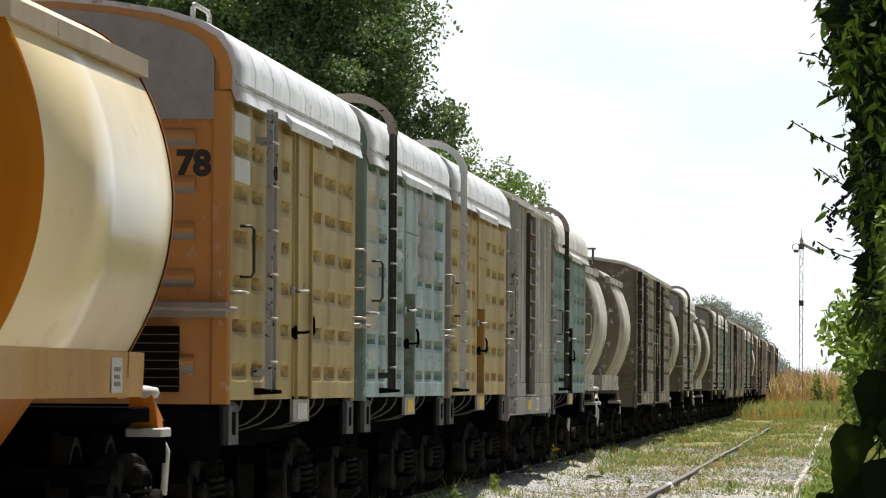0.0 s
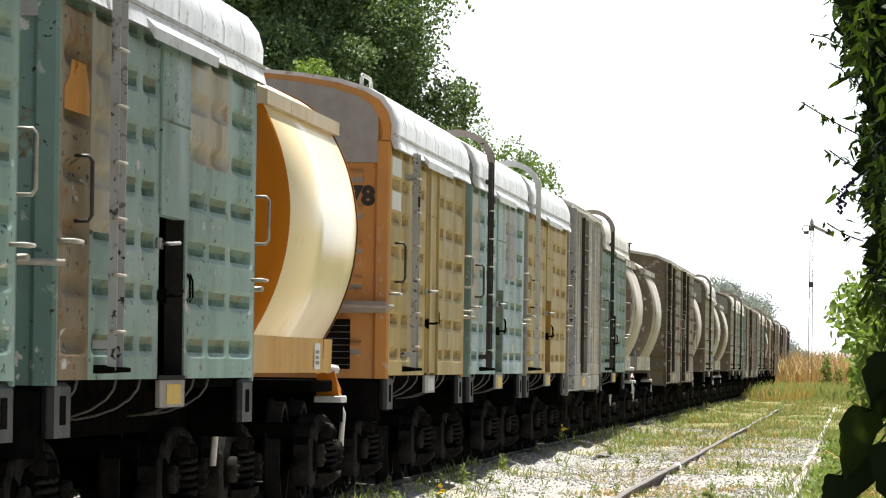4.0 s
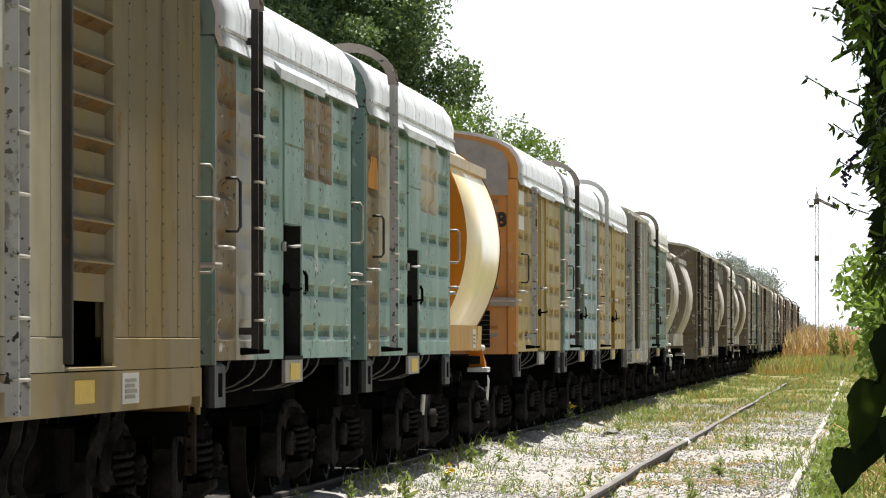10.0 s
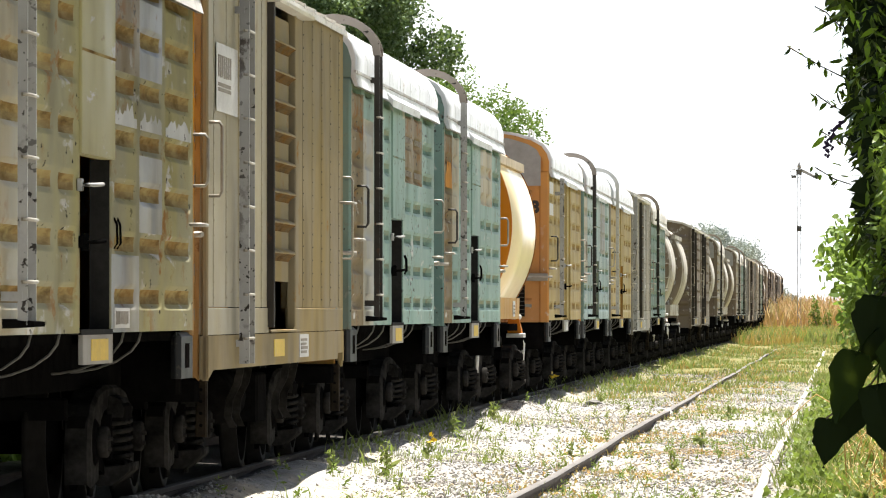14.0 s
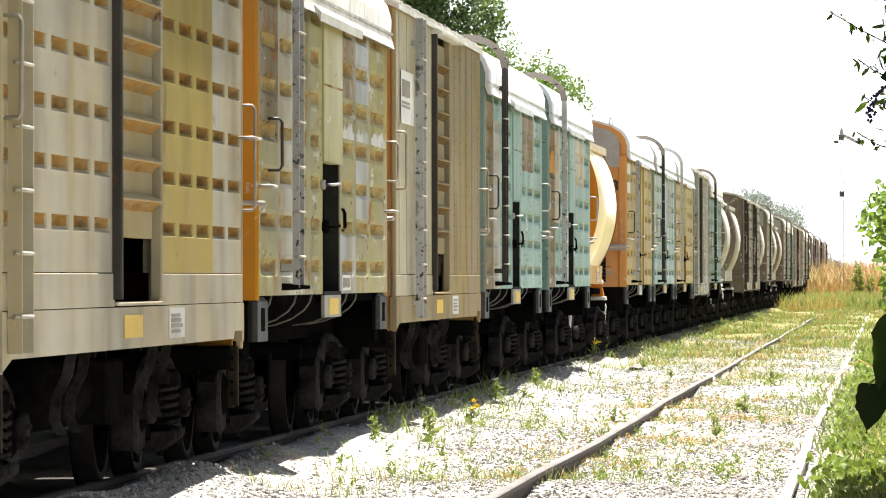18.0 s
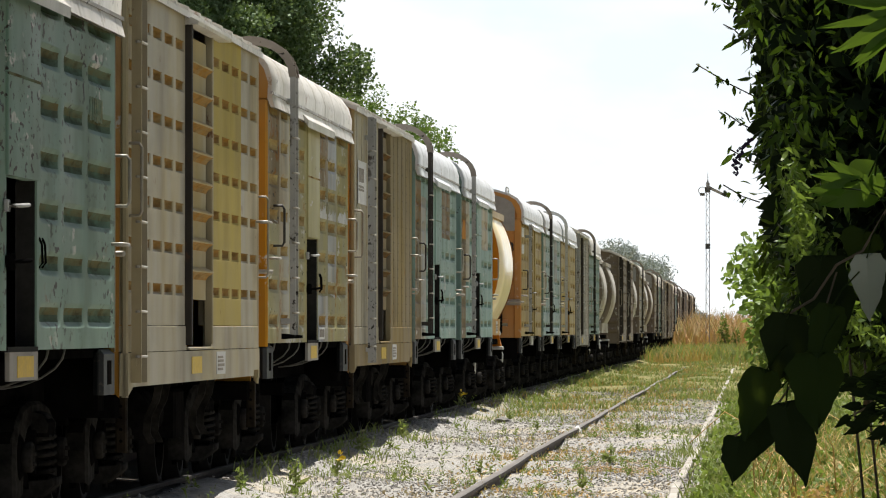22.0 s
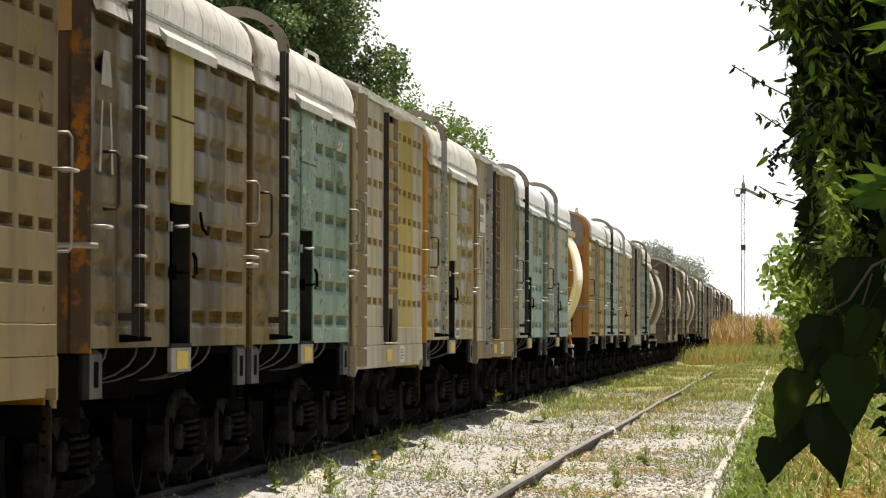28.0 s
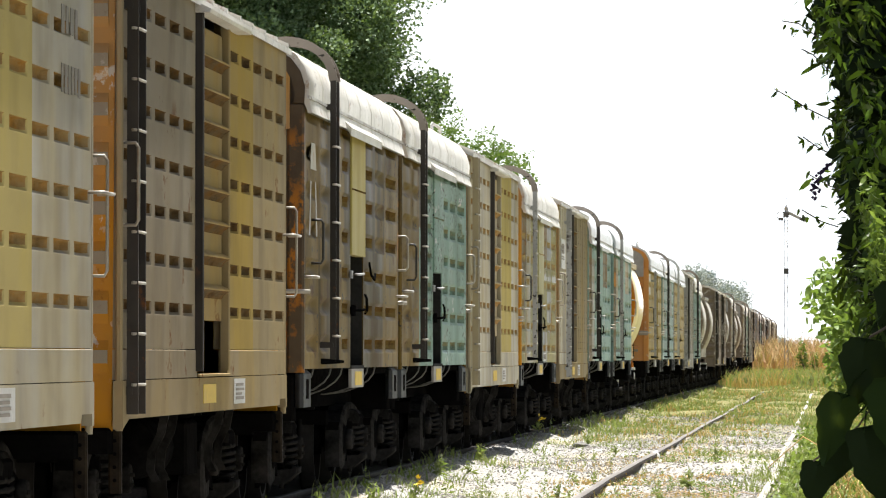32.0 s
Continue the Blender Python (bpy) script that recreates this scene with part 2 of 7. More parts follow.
M["skirt_yellow"] = lambda s: paint("skirt_yellow_paint_%d" % s, (0.52, 0.29, 0.06), (0.49, 0.28, 0.075), s, 0.0, None, 0.05, 0.15, rough=0.5)
M["walk_cream"] = lambda s: paint("walk_cream_paint_%d" % s, (0.62, 0.50, 0.35), (0.55, 0.44, 0.30), s, 0.0, None, 0.2, 0.4)
M["tank_orange"] = lambda s: paint("tank_orange_paint_%d" % s, (0.46, 0.15, 0.004), (0.43, 0.14, 0.006), s, 0.0, None, 0.1, 0.2, rough=0.45)
M["tank_white"] = lambda s: paint("tank_white_paint_%d" % s, (0.44, 0.405, 0.35), (0.36, 0.32, 0.26), s, 0.3, (0.30, 0.24, 0.17), 0.35, 0.6, rough=0.45, scuff=0.4)


def roof_paint(name, base, alt, seed, grime):
    """Bleached roof sheet: dirty run-off lines across it, soot blotches and a little rust."""
    m, n, l, b = shader(name, 0.5, 0, 0.3)
    sh = (seed * 5.3, seed * 2.9, seed * 1.7)
    v = coords(n, l, (1, 1, 1), sh)
    c = blend(n, l, ramp(n, l, cloud(n, l, v, 1.1, 5), 0.38, 0.62), base, alt)
    runs = mul(n, l, ramp(n, l, cloud(n, l, coords(n, l, (0.6, 3.0, 0.6), sh), 2.0, 6, 0.7), 0.52, 0.70), ramp(n, l, cloud(n, l, coords(n, l, (1.4, 0.7, 1.4), sh), 1.3, 4), 0.40, 0.62))
    c = blend(n, l, mul(n, l, runs, 0.55 * grime), c, (0.14, 0.12, 0.10))
    soot = ramp(n, l, cloud(n, l, coords(n, l, (1.5, 1.2, 2.5), sh), 4.2, 7, 0.7), 0.58, 0.68, 0, 0.8 * grime)
    c = blend(n, l, soot, c, (0.16, 0.145, 0.13))
    rust = mul(n, l, ramp(n, l, cloud(n, l, coords(n, l, (2, 1, 2), sh), 3.1, 7, 0.7), 0.60, 0.66), 0.7 * grime)
    c = blend(n, l, rust, c, (0.27, 0.15, 0.07))
    l.new(c, b.inputs["Base Color"])
    bump(n, l, b, cloud(n, l, coords(n, l, (1.0, 0.7, 1.0), sh), 1.8, 3), 0.5, 0.03)
    return m


ROOF = roof_paint("galvanised_roof", (0.70, 0.71, 0.725), (0.56, 0.565, 0.575), 3, 0.95)
OLD_ROOF = roof_paint("dusty_roof", (0.60, 0.57, 0.52), (0.47, 0.44, 0.38), 5, 1.0)
GUTTER = paint("flaking_gutter", (0.42, 0.41, 0.395), (0.54, 0.53, 0.51), 16, 0.5, (0.25, 0.20, 0.15), 0.6, 0.6, (0.12, 0.075, 0.04), chips=1.2)


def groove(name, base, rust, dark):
    """The pressed pockets of a side: the wagon's paint, ragged rust stains over it, and the pockets' shade put in as a
    dark tone.
    """
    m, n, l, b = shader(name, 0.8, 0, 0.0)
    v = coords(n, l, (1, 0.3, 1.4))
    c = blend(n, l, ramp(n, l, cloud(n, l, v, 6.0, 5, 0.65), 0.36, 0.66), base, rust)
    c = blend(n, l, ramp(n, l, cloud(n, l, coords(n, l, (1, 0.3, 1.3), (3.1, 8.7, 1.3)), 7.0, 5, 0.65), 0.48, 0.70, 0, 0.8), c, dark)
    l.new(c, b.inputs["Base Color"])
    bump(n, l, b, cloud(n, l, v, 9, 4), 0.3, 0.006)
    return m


# rust stains, with the shade of the recesses mixed into the colours
GROOVE = groove("groove_rust_shade", (0.42, 0.33, 0.15), (0.27, 0.16, 0.06), (0.10, 0.065, 0.03))
GROOVE_GREY = groove("groove_grey_rust_shade", (0.13, 0.10, 0.06), (0.16, 0.085, 0.028), (0.045, 0.03, 0.018))
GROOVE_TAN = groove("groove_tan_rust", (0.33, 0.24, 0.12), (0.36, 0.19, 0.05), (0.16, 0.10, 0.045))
GROOVE_BROWN = groove("groove_dark_rust_shade", (0.125, 0.082, 0.024), (0.085, 0.045, 0.016), (0.03, 0.02, 0.011))
GROOVE_MIX = groove("groove_olive_rust_shade", (0.15, 0.20, 0.14), (0.18, 0.155, 0.08), (0.06, 0.05, 0.03))
GROOVE_TEAL = groove("groove_dust_shade", (0.20, 0.30, 0.25), (0.27, 0.26, 0.165), (0.13, 0.15, 0.11))
# groove feet: rust plus recess shade, both put into the colour
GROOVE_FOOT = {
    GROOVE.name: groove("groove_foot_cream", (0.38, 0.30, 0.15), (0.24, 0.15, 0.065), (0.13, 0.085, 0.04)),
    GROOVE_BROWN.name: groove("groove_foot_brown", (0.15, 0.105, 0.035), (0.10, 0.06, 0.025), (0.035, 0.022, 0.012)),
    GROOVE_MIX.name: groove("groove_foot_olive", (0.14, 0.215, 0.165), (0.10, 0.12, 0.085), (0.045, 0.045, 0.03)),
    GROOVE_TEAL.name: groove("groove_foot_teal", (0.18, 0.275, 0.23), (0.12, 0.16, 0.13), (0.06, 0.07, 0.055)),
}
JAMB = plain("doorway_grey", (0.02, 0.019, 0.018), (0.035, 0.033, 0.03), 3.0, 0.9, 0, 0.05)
# near black, below bare iron: under-wagon shade is mixed into these tones
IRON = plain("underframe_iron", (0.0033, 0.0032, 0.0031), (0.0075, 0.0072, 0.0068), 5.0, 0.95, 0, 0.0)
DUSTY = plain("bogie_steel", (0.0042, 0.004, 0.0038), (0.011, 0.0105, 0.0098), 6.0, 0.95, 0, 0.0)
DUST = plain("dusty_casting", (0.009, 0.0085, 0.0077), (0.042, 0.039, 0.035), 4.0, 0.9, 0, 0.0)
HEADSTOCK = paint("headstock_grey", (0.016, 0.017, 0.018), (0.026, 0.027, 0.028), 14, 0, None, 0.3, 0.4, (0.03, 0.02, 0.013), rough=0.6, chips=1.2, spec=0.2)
ROD = plain("thin_rod_grey", (0.07, 0.066, 0.058), (0.15, 0.14, 0.125), 6.0, 0.8)
# black for sheets that stand in for the shade inside openings
BLACK = plain("interior_shade_black", (0.008, 0.0075, 0.007), (0.014, 0.012, 0.011), 4.0, 0.95, 0, 0.0)
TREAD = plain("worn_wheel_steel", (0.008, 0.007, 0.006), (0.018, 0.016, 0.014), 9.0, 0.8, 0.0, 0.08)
LADDER_GREY = paint("ladder_grey_paint", (0.42, 0.42, 0.41), (0.35, 0.345, 0.33), 8, 0, None, 0.55, 0.5, (0.07, 0.055, 0.045), chips=1.5)
LADDER_DARK = paint("ladder_dark_paint", (0.03, 0.027, 0.025), (0.055, 0.048, 0.042), 9, 0, None, 0.3, 0.3)
STRAP = plain("dusty_strap", (0.012, 0.009, 0.006), (0.035, 0.026, 0.016), 5.0, 0.9, 0, 0.1)
# worn paint, made paler: sun on the ladder bows is put into the colour
HOOP = paint("worn_sunlit_hoop_paint", (0.30, 0.275, 0.24), (0.36, 0.34, 0.31), 15, 0.5, (0.16, 0.12, 0.09), 0.5, 0.5, (0.07, 0.045, 0.03), chips=0.8)
RAILING = plain("bare_handrail", (0.44, 0.41, 0.35), (0.28, 0.25, 0.20), 5.0, 0.45, 0.2)
BLACKRAIL = plain("black_handrail", (0.03, 0.028, 0.026), (0.05, 0.045, 0.04), 8.0, 0.5)
WHITE = plain("white_placard", (0.72, 0.70, 0.67), (0.62, 0.60, 0.57), 5.0, 0.7)
YELLOW = plain("yellow_placard", (0.75, 0.52, 0.07), (0.66, 0.46, 0.09), 5.0, 0.7)
INK = plain("stencil_ink", (0.03, 0.028, 0.026), (0.05, 0.045, 0.04), 5.0, 0.8)
FAINT = plain("faded_ink", (0.30, 0.265, 0.22), (0.22, 0.19, 0.155), 9.0, 0.8)
PALE = plain("worn_white_paint", (0.60, 0.59, 0.56), (0.50, 0.49, 0.46), 3.0, 0.7)
SMEAR = paint("smeared_white", (0.56, 0.55, 0.52), (0.48, 0.47, 0.43), 17, 0.5, (0.36, 0.35, 0.30), 0.2, 0.5, chips=0.8)
END_GREY = plain("end_plate_grey", (0.30, 0.29, 0.275), (0.335, 0.325, 0.31), 1.2, 0.8, 0, 0.1, 0.1)
STRIPPED = paint("stripped_panel", (0.185, 0.145, 0.085), (0.29, 0.245, 0.165), 11, 0.6, (0.21, 0.13, 0.05), 0.7, 0.5, (0.21, 0.095, 0.022), chips=1.0, scuff=0.25, spec=0.02)
BLEACHED = paint("bleached_panel", (0.42, 0.38, 0.28), (0.34, 0.33, 0.28), 12, 0.5, (0.46, 0.36, 0.20), 0.5, 0.6, (0.30, 0.15, 0.06))
GREYED = paint("greyed_panel", (0.30, 0.31, 0.32), (0.37, 0.36, 0.32), 13, 0.5, (0.40, 0.34, 0.20), 0.4, 0.6)
RAIL_STEEL = plain("rusty_rail", (0.032, 0.022, 0.016), (0.06, 0.042, 0.03), 6.0, 0.9, 0.1)
RAIL_TOP = plain("rail_head", (0.23, 0.205, 0.18), (0.14, 0.12, 0.10), 6.0, 0.5, 0.5, stretch=(1, 0.1, 1))
# running rails' heads: the shade under the train is put into this colour
RAIL_DULL = plain("shaded_rail_head", (0.03, 0.025, 0.02), (0.05, 0.042, 0.035), 6.0, 0.7, 0.2, stretch=(1, 0.1, 1))
RAIL_PALE = plain("pale_rail", (0.46, 0.43, 0.38), (0.22, 0.19, 0.15), 1.2, 0.8)
SIGNAL_DARK = plain("signal_fittings", (0.05, 0.05, 0.05), (0.09, 0.09, 0.09), 3.0, 0.7)
MAST = plain("mast_steel", (0.28, 0.28, 0.285), (0.34, 0.34, 0.345), 2.0, 0.7, 0.2)


def leafy(name, a, b_, c_, through_light=0.35, rough=0.5, few=0.0):
    """Leaf material: colour differs leaf by leaf, light shines through."""
    m, n, l, b = shader(name, rough, 0, 0.2)
    g = n.new("ShaderNodeNewGeometry")
    c = blend(n, l, ramp(n, l, g.outputs["Random Per Island"], few, 1.0), a, b_)
    v = coords(n, l, (1, 1, 1))
    c = blend(n, l, ramp(n, l, cloud(n, l, v, 0.5, 3), 0.4, 0.65, 0, 0.7), c, c_)
    l.new(c, b.inputs["Base Color"])
    t = n.new("ShaderNodeBsdfTranslucent")
    l.new(blend(n, l, 0.5, c, (0.30, 0.42, 0.04)), t.inputs["Color"])
    mx = n.new("ShaderNodeMixShader")
    mx.inputs[0].default_value = through_light
    l.new(b.outputs[0], mx.inputs[1])
    l.new(t.outputs[0], mx.inputs[2])
    l.new(mx.outputs[0], n["Material Output"].inputs["Surface"])
    return m


LEAF_TREE = leafy("tree_leaves", (0.028, 0.062, 0.018), (0.20, 0.27, 0.15), (0.06, 0.105, 0.04), 0.22)
LEAF_LIGHT = leafy("light_tree_leaves", (0.08, 0.15, 0.035), (0.12, 0.19, 0.06), (0.09, 0.15, 0.04), 0.35)
# far trees: haze of the distance is mixed into this pale leaf colour
LEAF_FAR = leafy("hazed_far_leaves", (0.27, 0.31, 0.31), (0.31, 0.35, 0.345), (0.29, 0.33, 0.325), 0.1)
# mostly near-black leaves, few bright: imitates sun flecks in a shaded hedge
LEAF_BUSH = leafy("bush_leaves", (0.007, 0.020, 0.003), (0.25, 0.43, 0.03), (0.014, 0.042, 0.004), 0.26, 0.35, 0.48)
# brighter leaf copies: sunlight on bushes and hedge edge put into the colours
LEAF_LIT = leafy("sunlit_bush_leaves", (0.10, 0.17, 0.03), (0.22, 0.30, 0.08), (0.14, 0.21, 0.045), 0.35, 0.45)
LEAF_EDGE = leafy("sunlit_hedge_leaves", (0.02, 0.05, 0.006), (0.27, 0.35, 0.075), (0.08, 0.14, 0.02), 0.35, 0.4, 0.25)
# near-black copy: deep shade in hedge and shrub put into the leaf colour
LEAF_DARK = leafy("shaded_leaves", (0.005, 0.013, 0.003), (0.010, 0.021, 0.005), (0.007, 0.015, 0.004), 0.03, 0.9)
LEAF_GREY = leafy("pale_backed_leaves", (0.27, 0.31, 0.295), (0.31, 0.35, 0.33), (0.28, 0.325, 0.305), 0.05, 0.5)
# shrub leaves in a shaded and a sunlit copy, light put into the colours
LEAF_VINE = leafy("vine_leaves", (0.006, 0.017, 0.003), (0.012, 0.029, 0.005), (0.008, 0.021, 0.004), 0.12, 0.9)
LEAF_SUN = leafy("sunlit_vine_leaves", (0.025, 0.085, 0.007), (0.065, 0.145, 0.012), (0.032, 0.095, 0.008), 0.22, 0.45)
GRASS = leafy("green_grass", (0.12, 0.175, 0.045), (0.27, 0.28, 0.12), (0.23, 0.23, 0.10), 0.33, 0.6)
STRAW = leafy("dry_grass", (0.44, 0.29, 0.10), (0.52, 0.38, 0.17), (0.42, 0.23, 0.08), 0.2, 0.7)
REED = leafy("field_grass", (0.50, 0.31, 0.16), (0.52, 0.44, 0.20), (0.56, 0.33, 0.20), 0.1, 0.8)
LITTER = leafy("dead_leaves", (0.40, 0.29, 0.17), (0.50, 0.42, 0.30), (0.44, 0.31, 0.19), 0.1, 0.8)
LEAF_WEED = leafy("weed_leaves", (0.05, 0.09, 0.014), (0.24, 0.31, 0.08), (0.13, 0.17, 0.04), 0.3, 0.5)
LEAF_ORANGE = leafy("withered_leaves", (0.46, 0.24, 0.08), (0.56, 0.36, 0.16), (0.50, 0.27, 0.10), 0.25, 0.6)
BARK = plain("bark", (0.10, 0.08, 0.06), (0.16, 0.13, 0.10), 8.0, 0.9)
PETAL = plain("yellow_petals", (0.85, 0.62, 0.03), (0.75, 0.5, 0.03), 5.0, 0.6)
DARKFLOWER = plain("purple_flower", (0.03, 0.018, 0.05), (0.05, 0.03, 0.08), 9.0, 0.7)


def ground_material():
    m, n, l, b = shader("ground", 0.95, 0, 0.1)
    v = coords(n, l, (1, 1, 1))
    sep = n.new("ShaderNodeSeparateXYZ")
    l.new(v, sep.inputs[0])
    stones = n.new("ShaderNodeTexVoronoi")
    stones.inputs["Scale"].default_value = 22
    l.new(v, stones.inputs["Vector"])
    grain = blend(n, l, ramp(n, l, stones.outputs["Distance"], 0.0, 0.7), (0.37, 0.357, 0.33), (0.20, 0.188, 0.168))
    grain = blend(n, l, ramp(n, l, stones.outputs["Color"], 0.2, 0.9, 0, 0.6), grain, (0.43, 0.417, 0.39))
    patch = cloud(n, l, v, 0.55, 5)
    earth = blend(n, l, ramp(n, l, cloud(n, l, v, 2.4, 6), 0.4, 0.6), (0.33, 0.285, 0.215), (0.41, 0.365, 0.29))
    near = blend(n, l, ramp(n, l, patch, 0.5, 0.62), grain, earth)
    green = blend(n, l, ramp(n, l, cloud(n, l, v, 1.1, 6), 0.38, 0.62), (0.11, 0.12, 0.04), (0.23, 0.20, 0.09))
    wob = n.new("ShaderNodeMath")
    wob.operation = "MULTIPLY_ADD"
    l.new(patch, wob.inputs[0])
    wob.inputs[1].default_value = 60
    l.new(sep.outputs["Y"], wob.inputs[2])
    far = ramp(n, l, wob.outputs[0], 120, 160)
    wob2 = n.new("ShaderNodeMath")
    wob2.operation = "MULTIPLY_ADD"
    l.new(patch, wob2.inputs[0])
    wob2.inputs[1].default_value = 1.4
    l.new(sep.outputs["X"], wob2.inputs[2])
    right = ramp(n, l, wob2.outputs[0], 0.1, 0.5)
    c = blend(n, l, far, near, green)
    c = blend(n, l, right, c, green)
    c = blend(n, l, ramp(n, l, sep.outputs["Y"], 230, 330), c, blend(n, l, ramp(n, l, patch, 0.42, 0.6), (0.40, 0.30, 0.12), (0.33, 0.24, 0.11)))
    # the train's shade on the bed of the running line, put in as dark colour
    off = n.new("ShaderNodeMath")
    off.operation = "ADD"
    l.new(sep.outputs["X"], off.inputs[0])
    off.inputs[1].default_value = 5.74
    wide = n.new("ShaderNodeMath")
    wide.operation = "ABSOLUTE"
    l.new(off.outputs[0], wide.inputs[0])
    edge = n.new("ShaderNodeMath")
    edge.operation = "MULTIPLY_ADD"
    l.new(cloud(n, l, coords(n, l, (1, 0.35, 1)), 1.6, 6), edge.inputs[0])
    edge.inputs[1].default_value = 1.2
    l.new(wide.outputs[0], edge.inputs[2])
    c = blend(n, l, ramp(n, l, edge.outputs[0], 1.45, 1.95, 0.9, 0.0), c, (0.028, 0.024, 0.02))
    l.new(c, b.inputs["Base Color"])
    bump(n, l, b, stones.outputs["Distance"], 0.9, 0.03)
    return m


def stone_material():
    m, n, l, b = shader("ballast_stones", 0.9, 0, 0.2)
    g = n.new("ShaderNodeNewGeometry")
    c = blend(n, l, g.outputs["Random Per Island"], (0.19, 0.178, 0.163), (0.44, 0.427, 0.40))
    c = blend(n, l, ramp(n, l, cloud(n, l, coords(n, l), 14, 5), 0.4, 0.7, 0, 0.4), c, (0.28, 0.23, 0.17))
    l.new(c, b.inputs["Base Color"])
    return m


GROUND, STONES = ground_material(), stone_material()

# ---- mesh building ----


class Geo:
    """Vertices and faces gathered piece by piece for one mesh."""

    def __init__(self):
        self.v, self.f, self.m, self.s = [], [], [], []

    def add(self, verts, faces, mat=0, smooth=False):
        k = len(self.v)
        self.v += [tuple(p) for p in verts]
        self.f += [tuple(i + k for i in q) for q in faces]
        self.m += [mat] * len(faces)
        self.s += [smooth] * len(faces)
        return self

    def box(self, x0, y0, z0, x1, y1, z1, mat=0, c=0.0):
        """A block; c cuts its long upright edges and its top edges."""
        if c <= 0:
            vs = [(x, y, z) for z in (z0, z1) for y in (y0, y1) for x in (x0, x1)]
            return self.add(vs, [(0, 2, 3, 1), (4, 5, 7, 6), (0, 1, 5, 4), (2, 6, 7, 3), (0, 4, 6, 2), (1, 3, 7, 5)], mat)
        ring = [(x0 + c, y0), (x1 - c, y0), (x1, y0 + c), (x1, y1 - c), (x1 - c, y1), (x0 + c, y1), (x0, y1 - c), (x0, y0 + c)]
        mx, my = (x0 + x1) / 2, (y0 + y1) / 2
        fx, fy = 1 - c / max(1e-6, (x1 - x0) / 2), 1 - c / max(1e-6, (y1 - y0) / 2)
        top = [(mx + (x - mx) * fx, my + (y - my) * fy) for x, y in ring]
        vs = [(*p, z0) for p in ring] + [(*p, z1 - c) for p in ring] + [(*p, z1) for p in top]
        fs = [(i, (i + 1) % 8, 8 + (i + 1) % 8, 8 + i) for i in range(8)] + [(8 + i, 8 + (i + 1) % 8, 16 + (i + 1) % 8, 16 + i) for i in range(8)]
        return self.add(vs, fs + [tuple(range(16, 24)), tuple(range(7, -1, -1))], mat)

    def prism(self, outline, axis, a, b, mat=0, smooth=False):
        """An outline swept along an axis. For axis x the outline is (y, z), for y (x, z), for z (x, y)."""
        def put(p, t):
            return {"x": (t, p[0], p[1]), "y": (p[0], t, p[1]), "z": (p[0], p[1], t)}[axis]
        n = len(outline)
        k = len(self.v)
        self.v += [put(p, a) for p in outline] + [put(p, b) for p in outline]
        for i in range(n):
            j = (i + 1) % n
            self.f.append((k + i, k + j, k + n + j, k + n + i))
            self.m.append(mat)
            self.s.append(smooth)
        self.f += [tuple(range(k + n - 1, k - 1, -1)), tuple(range(k + n, k + 2 * n))]
        self.m += [mat, mat]
        self.s += [False, False]
        return self

    def tube(self, pts, r, mat=0, sides=6, flat=1.0):
        """A rod along points."""
        pts = [Vector(p) for p in pts]
        k = len(self.v)
        for i, p in enumerate(pts):
            d = (pts[min(i + 1, len(pts) - 1)] - pts[max(i - 1, 0)]).normalized()
            u = d.cross(Vector((0.31, 0.2, 0.93)) if abs(d.z) < 0.8 else Vector((0, 1, 0))).normalized()
            w = d.cross(u)
            self.v += [tuple(p + r * (math.cos(a) * u + flat * math.sin(a) * w)) for a in (2 * math.pi * j / sides for j in range(sides))]
        for i in range(len(pts) - 1):
            for j in range(sides):
                self.f.append((k + i * sides + j, k + i * sides + (j + 1) % sides, k + (i + 1) * sides + (j + 1) % sides, k + (i + 1) * sides + j))
                self.m.append(mat)
                self.s.append(True)
        e = k + (len(pts) - 1) * sides
        self.f += [tuple(range(k + sides - 1, k - 1, -1)), tuple(range(e, e + sides))]
        self.m += [mat, mat]
        self.s += [False, False]
        return self

    def lathe(self, prof, centre, axis="x", sides=24, mat=0, mats=None):
        """A profile of (along, radius) turned about an axis through centre."""
        k = len(self.v)
        for t, r in prof:
            for j in range(sides):
                a = 2 * math.pi * j / sides
                c, s = r * math.cos(a), r * math.sin(a)
                p = {"x": (t, c, s), "y": (c, t, s), "z": (c, s, t)}[axis]
                self.v.append((p[0] + centre[0], p[1] + centre[1], p[2] + centre[2]))
        for i in range(len(prof) - 1):
            for j in range(sides):
                self.f.append((k + i * sides + j, k + i * sides + (j + 1) % sides, k + (i + 1) * sides + (j + 1) % sides, k + (i + 1) * sides + j))
                self.m.append(mats[i] if mats else mat)
                self.s.append(True)
        return self

    def mesh(self, name, mats):
        me = bpy.data.meshes.new(name)
        me.from_pydata(self.v, [], self.f)
        for mt in mats:
            me.materials.append(mt)
        me.polygons.foreach_set("material_index", self.m)
        me.polygons.foreach_set("use_smooth", self.s)
        me.update()
        bm = bmesh.new()
        bm.from_mesh(me)
        bmesh.ops.recalc_face_normals(bm, faces=bm.faces)
        bm.to_mesh(me)
        bm.free()
        return me


def part(name, geo, mats, parent, label="", at=None):
    """One mesh object under a thing or a part; geo is a Geo or a finished mesh."""
    me = geo if isinstance(geo, bpy.types.Mesh) else geo.mesh(name, mats if isinstance(mats, (list, tuple)) else [mats])
    ob = new(name, me)
    ob.parent = parent
    if at is not None:
        ob.matrix_basis = at
    return tagged(ob, label) if label else ob


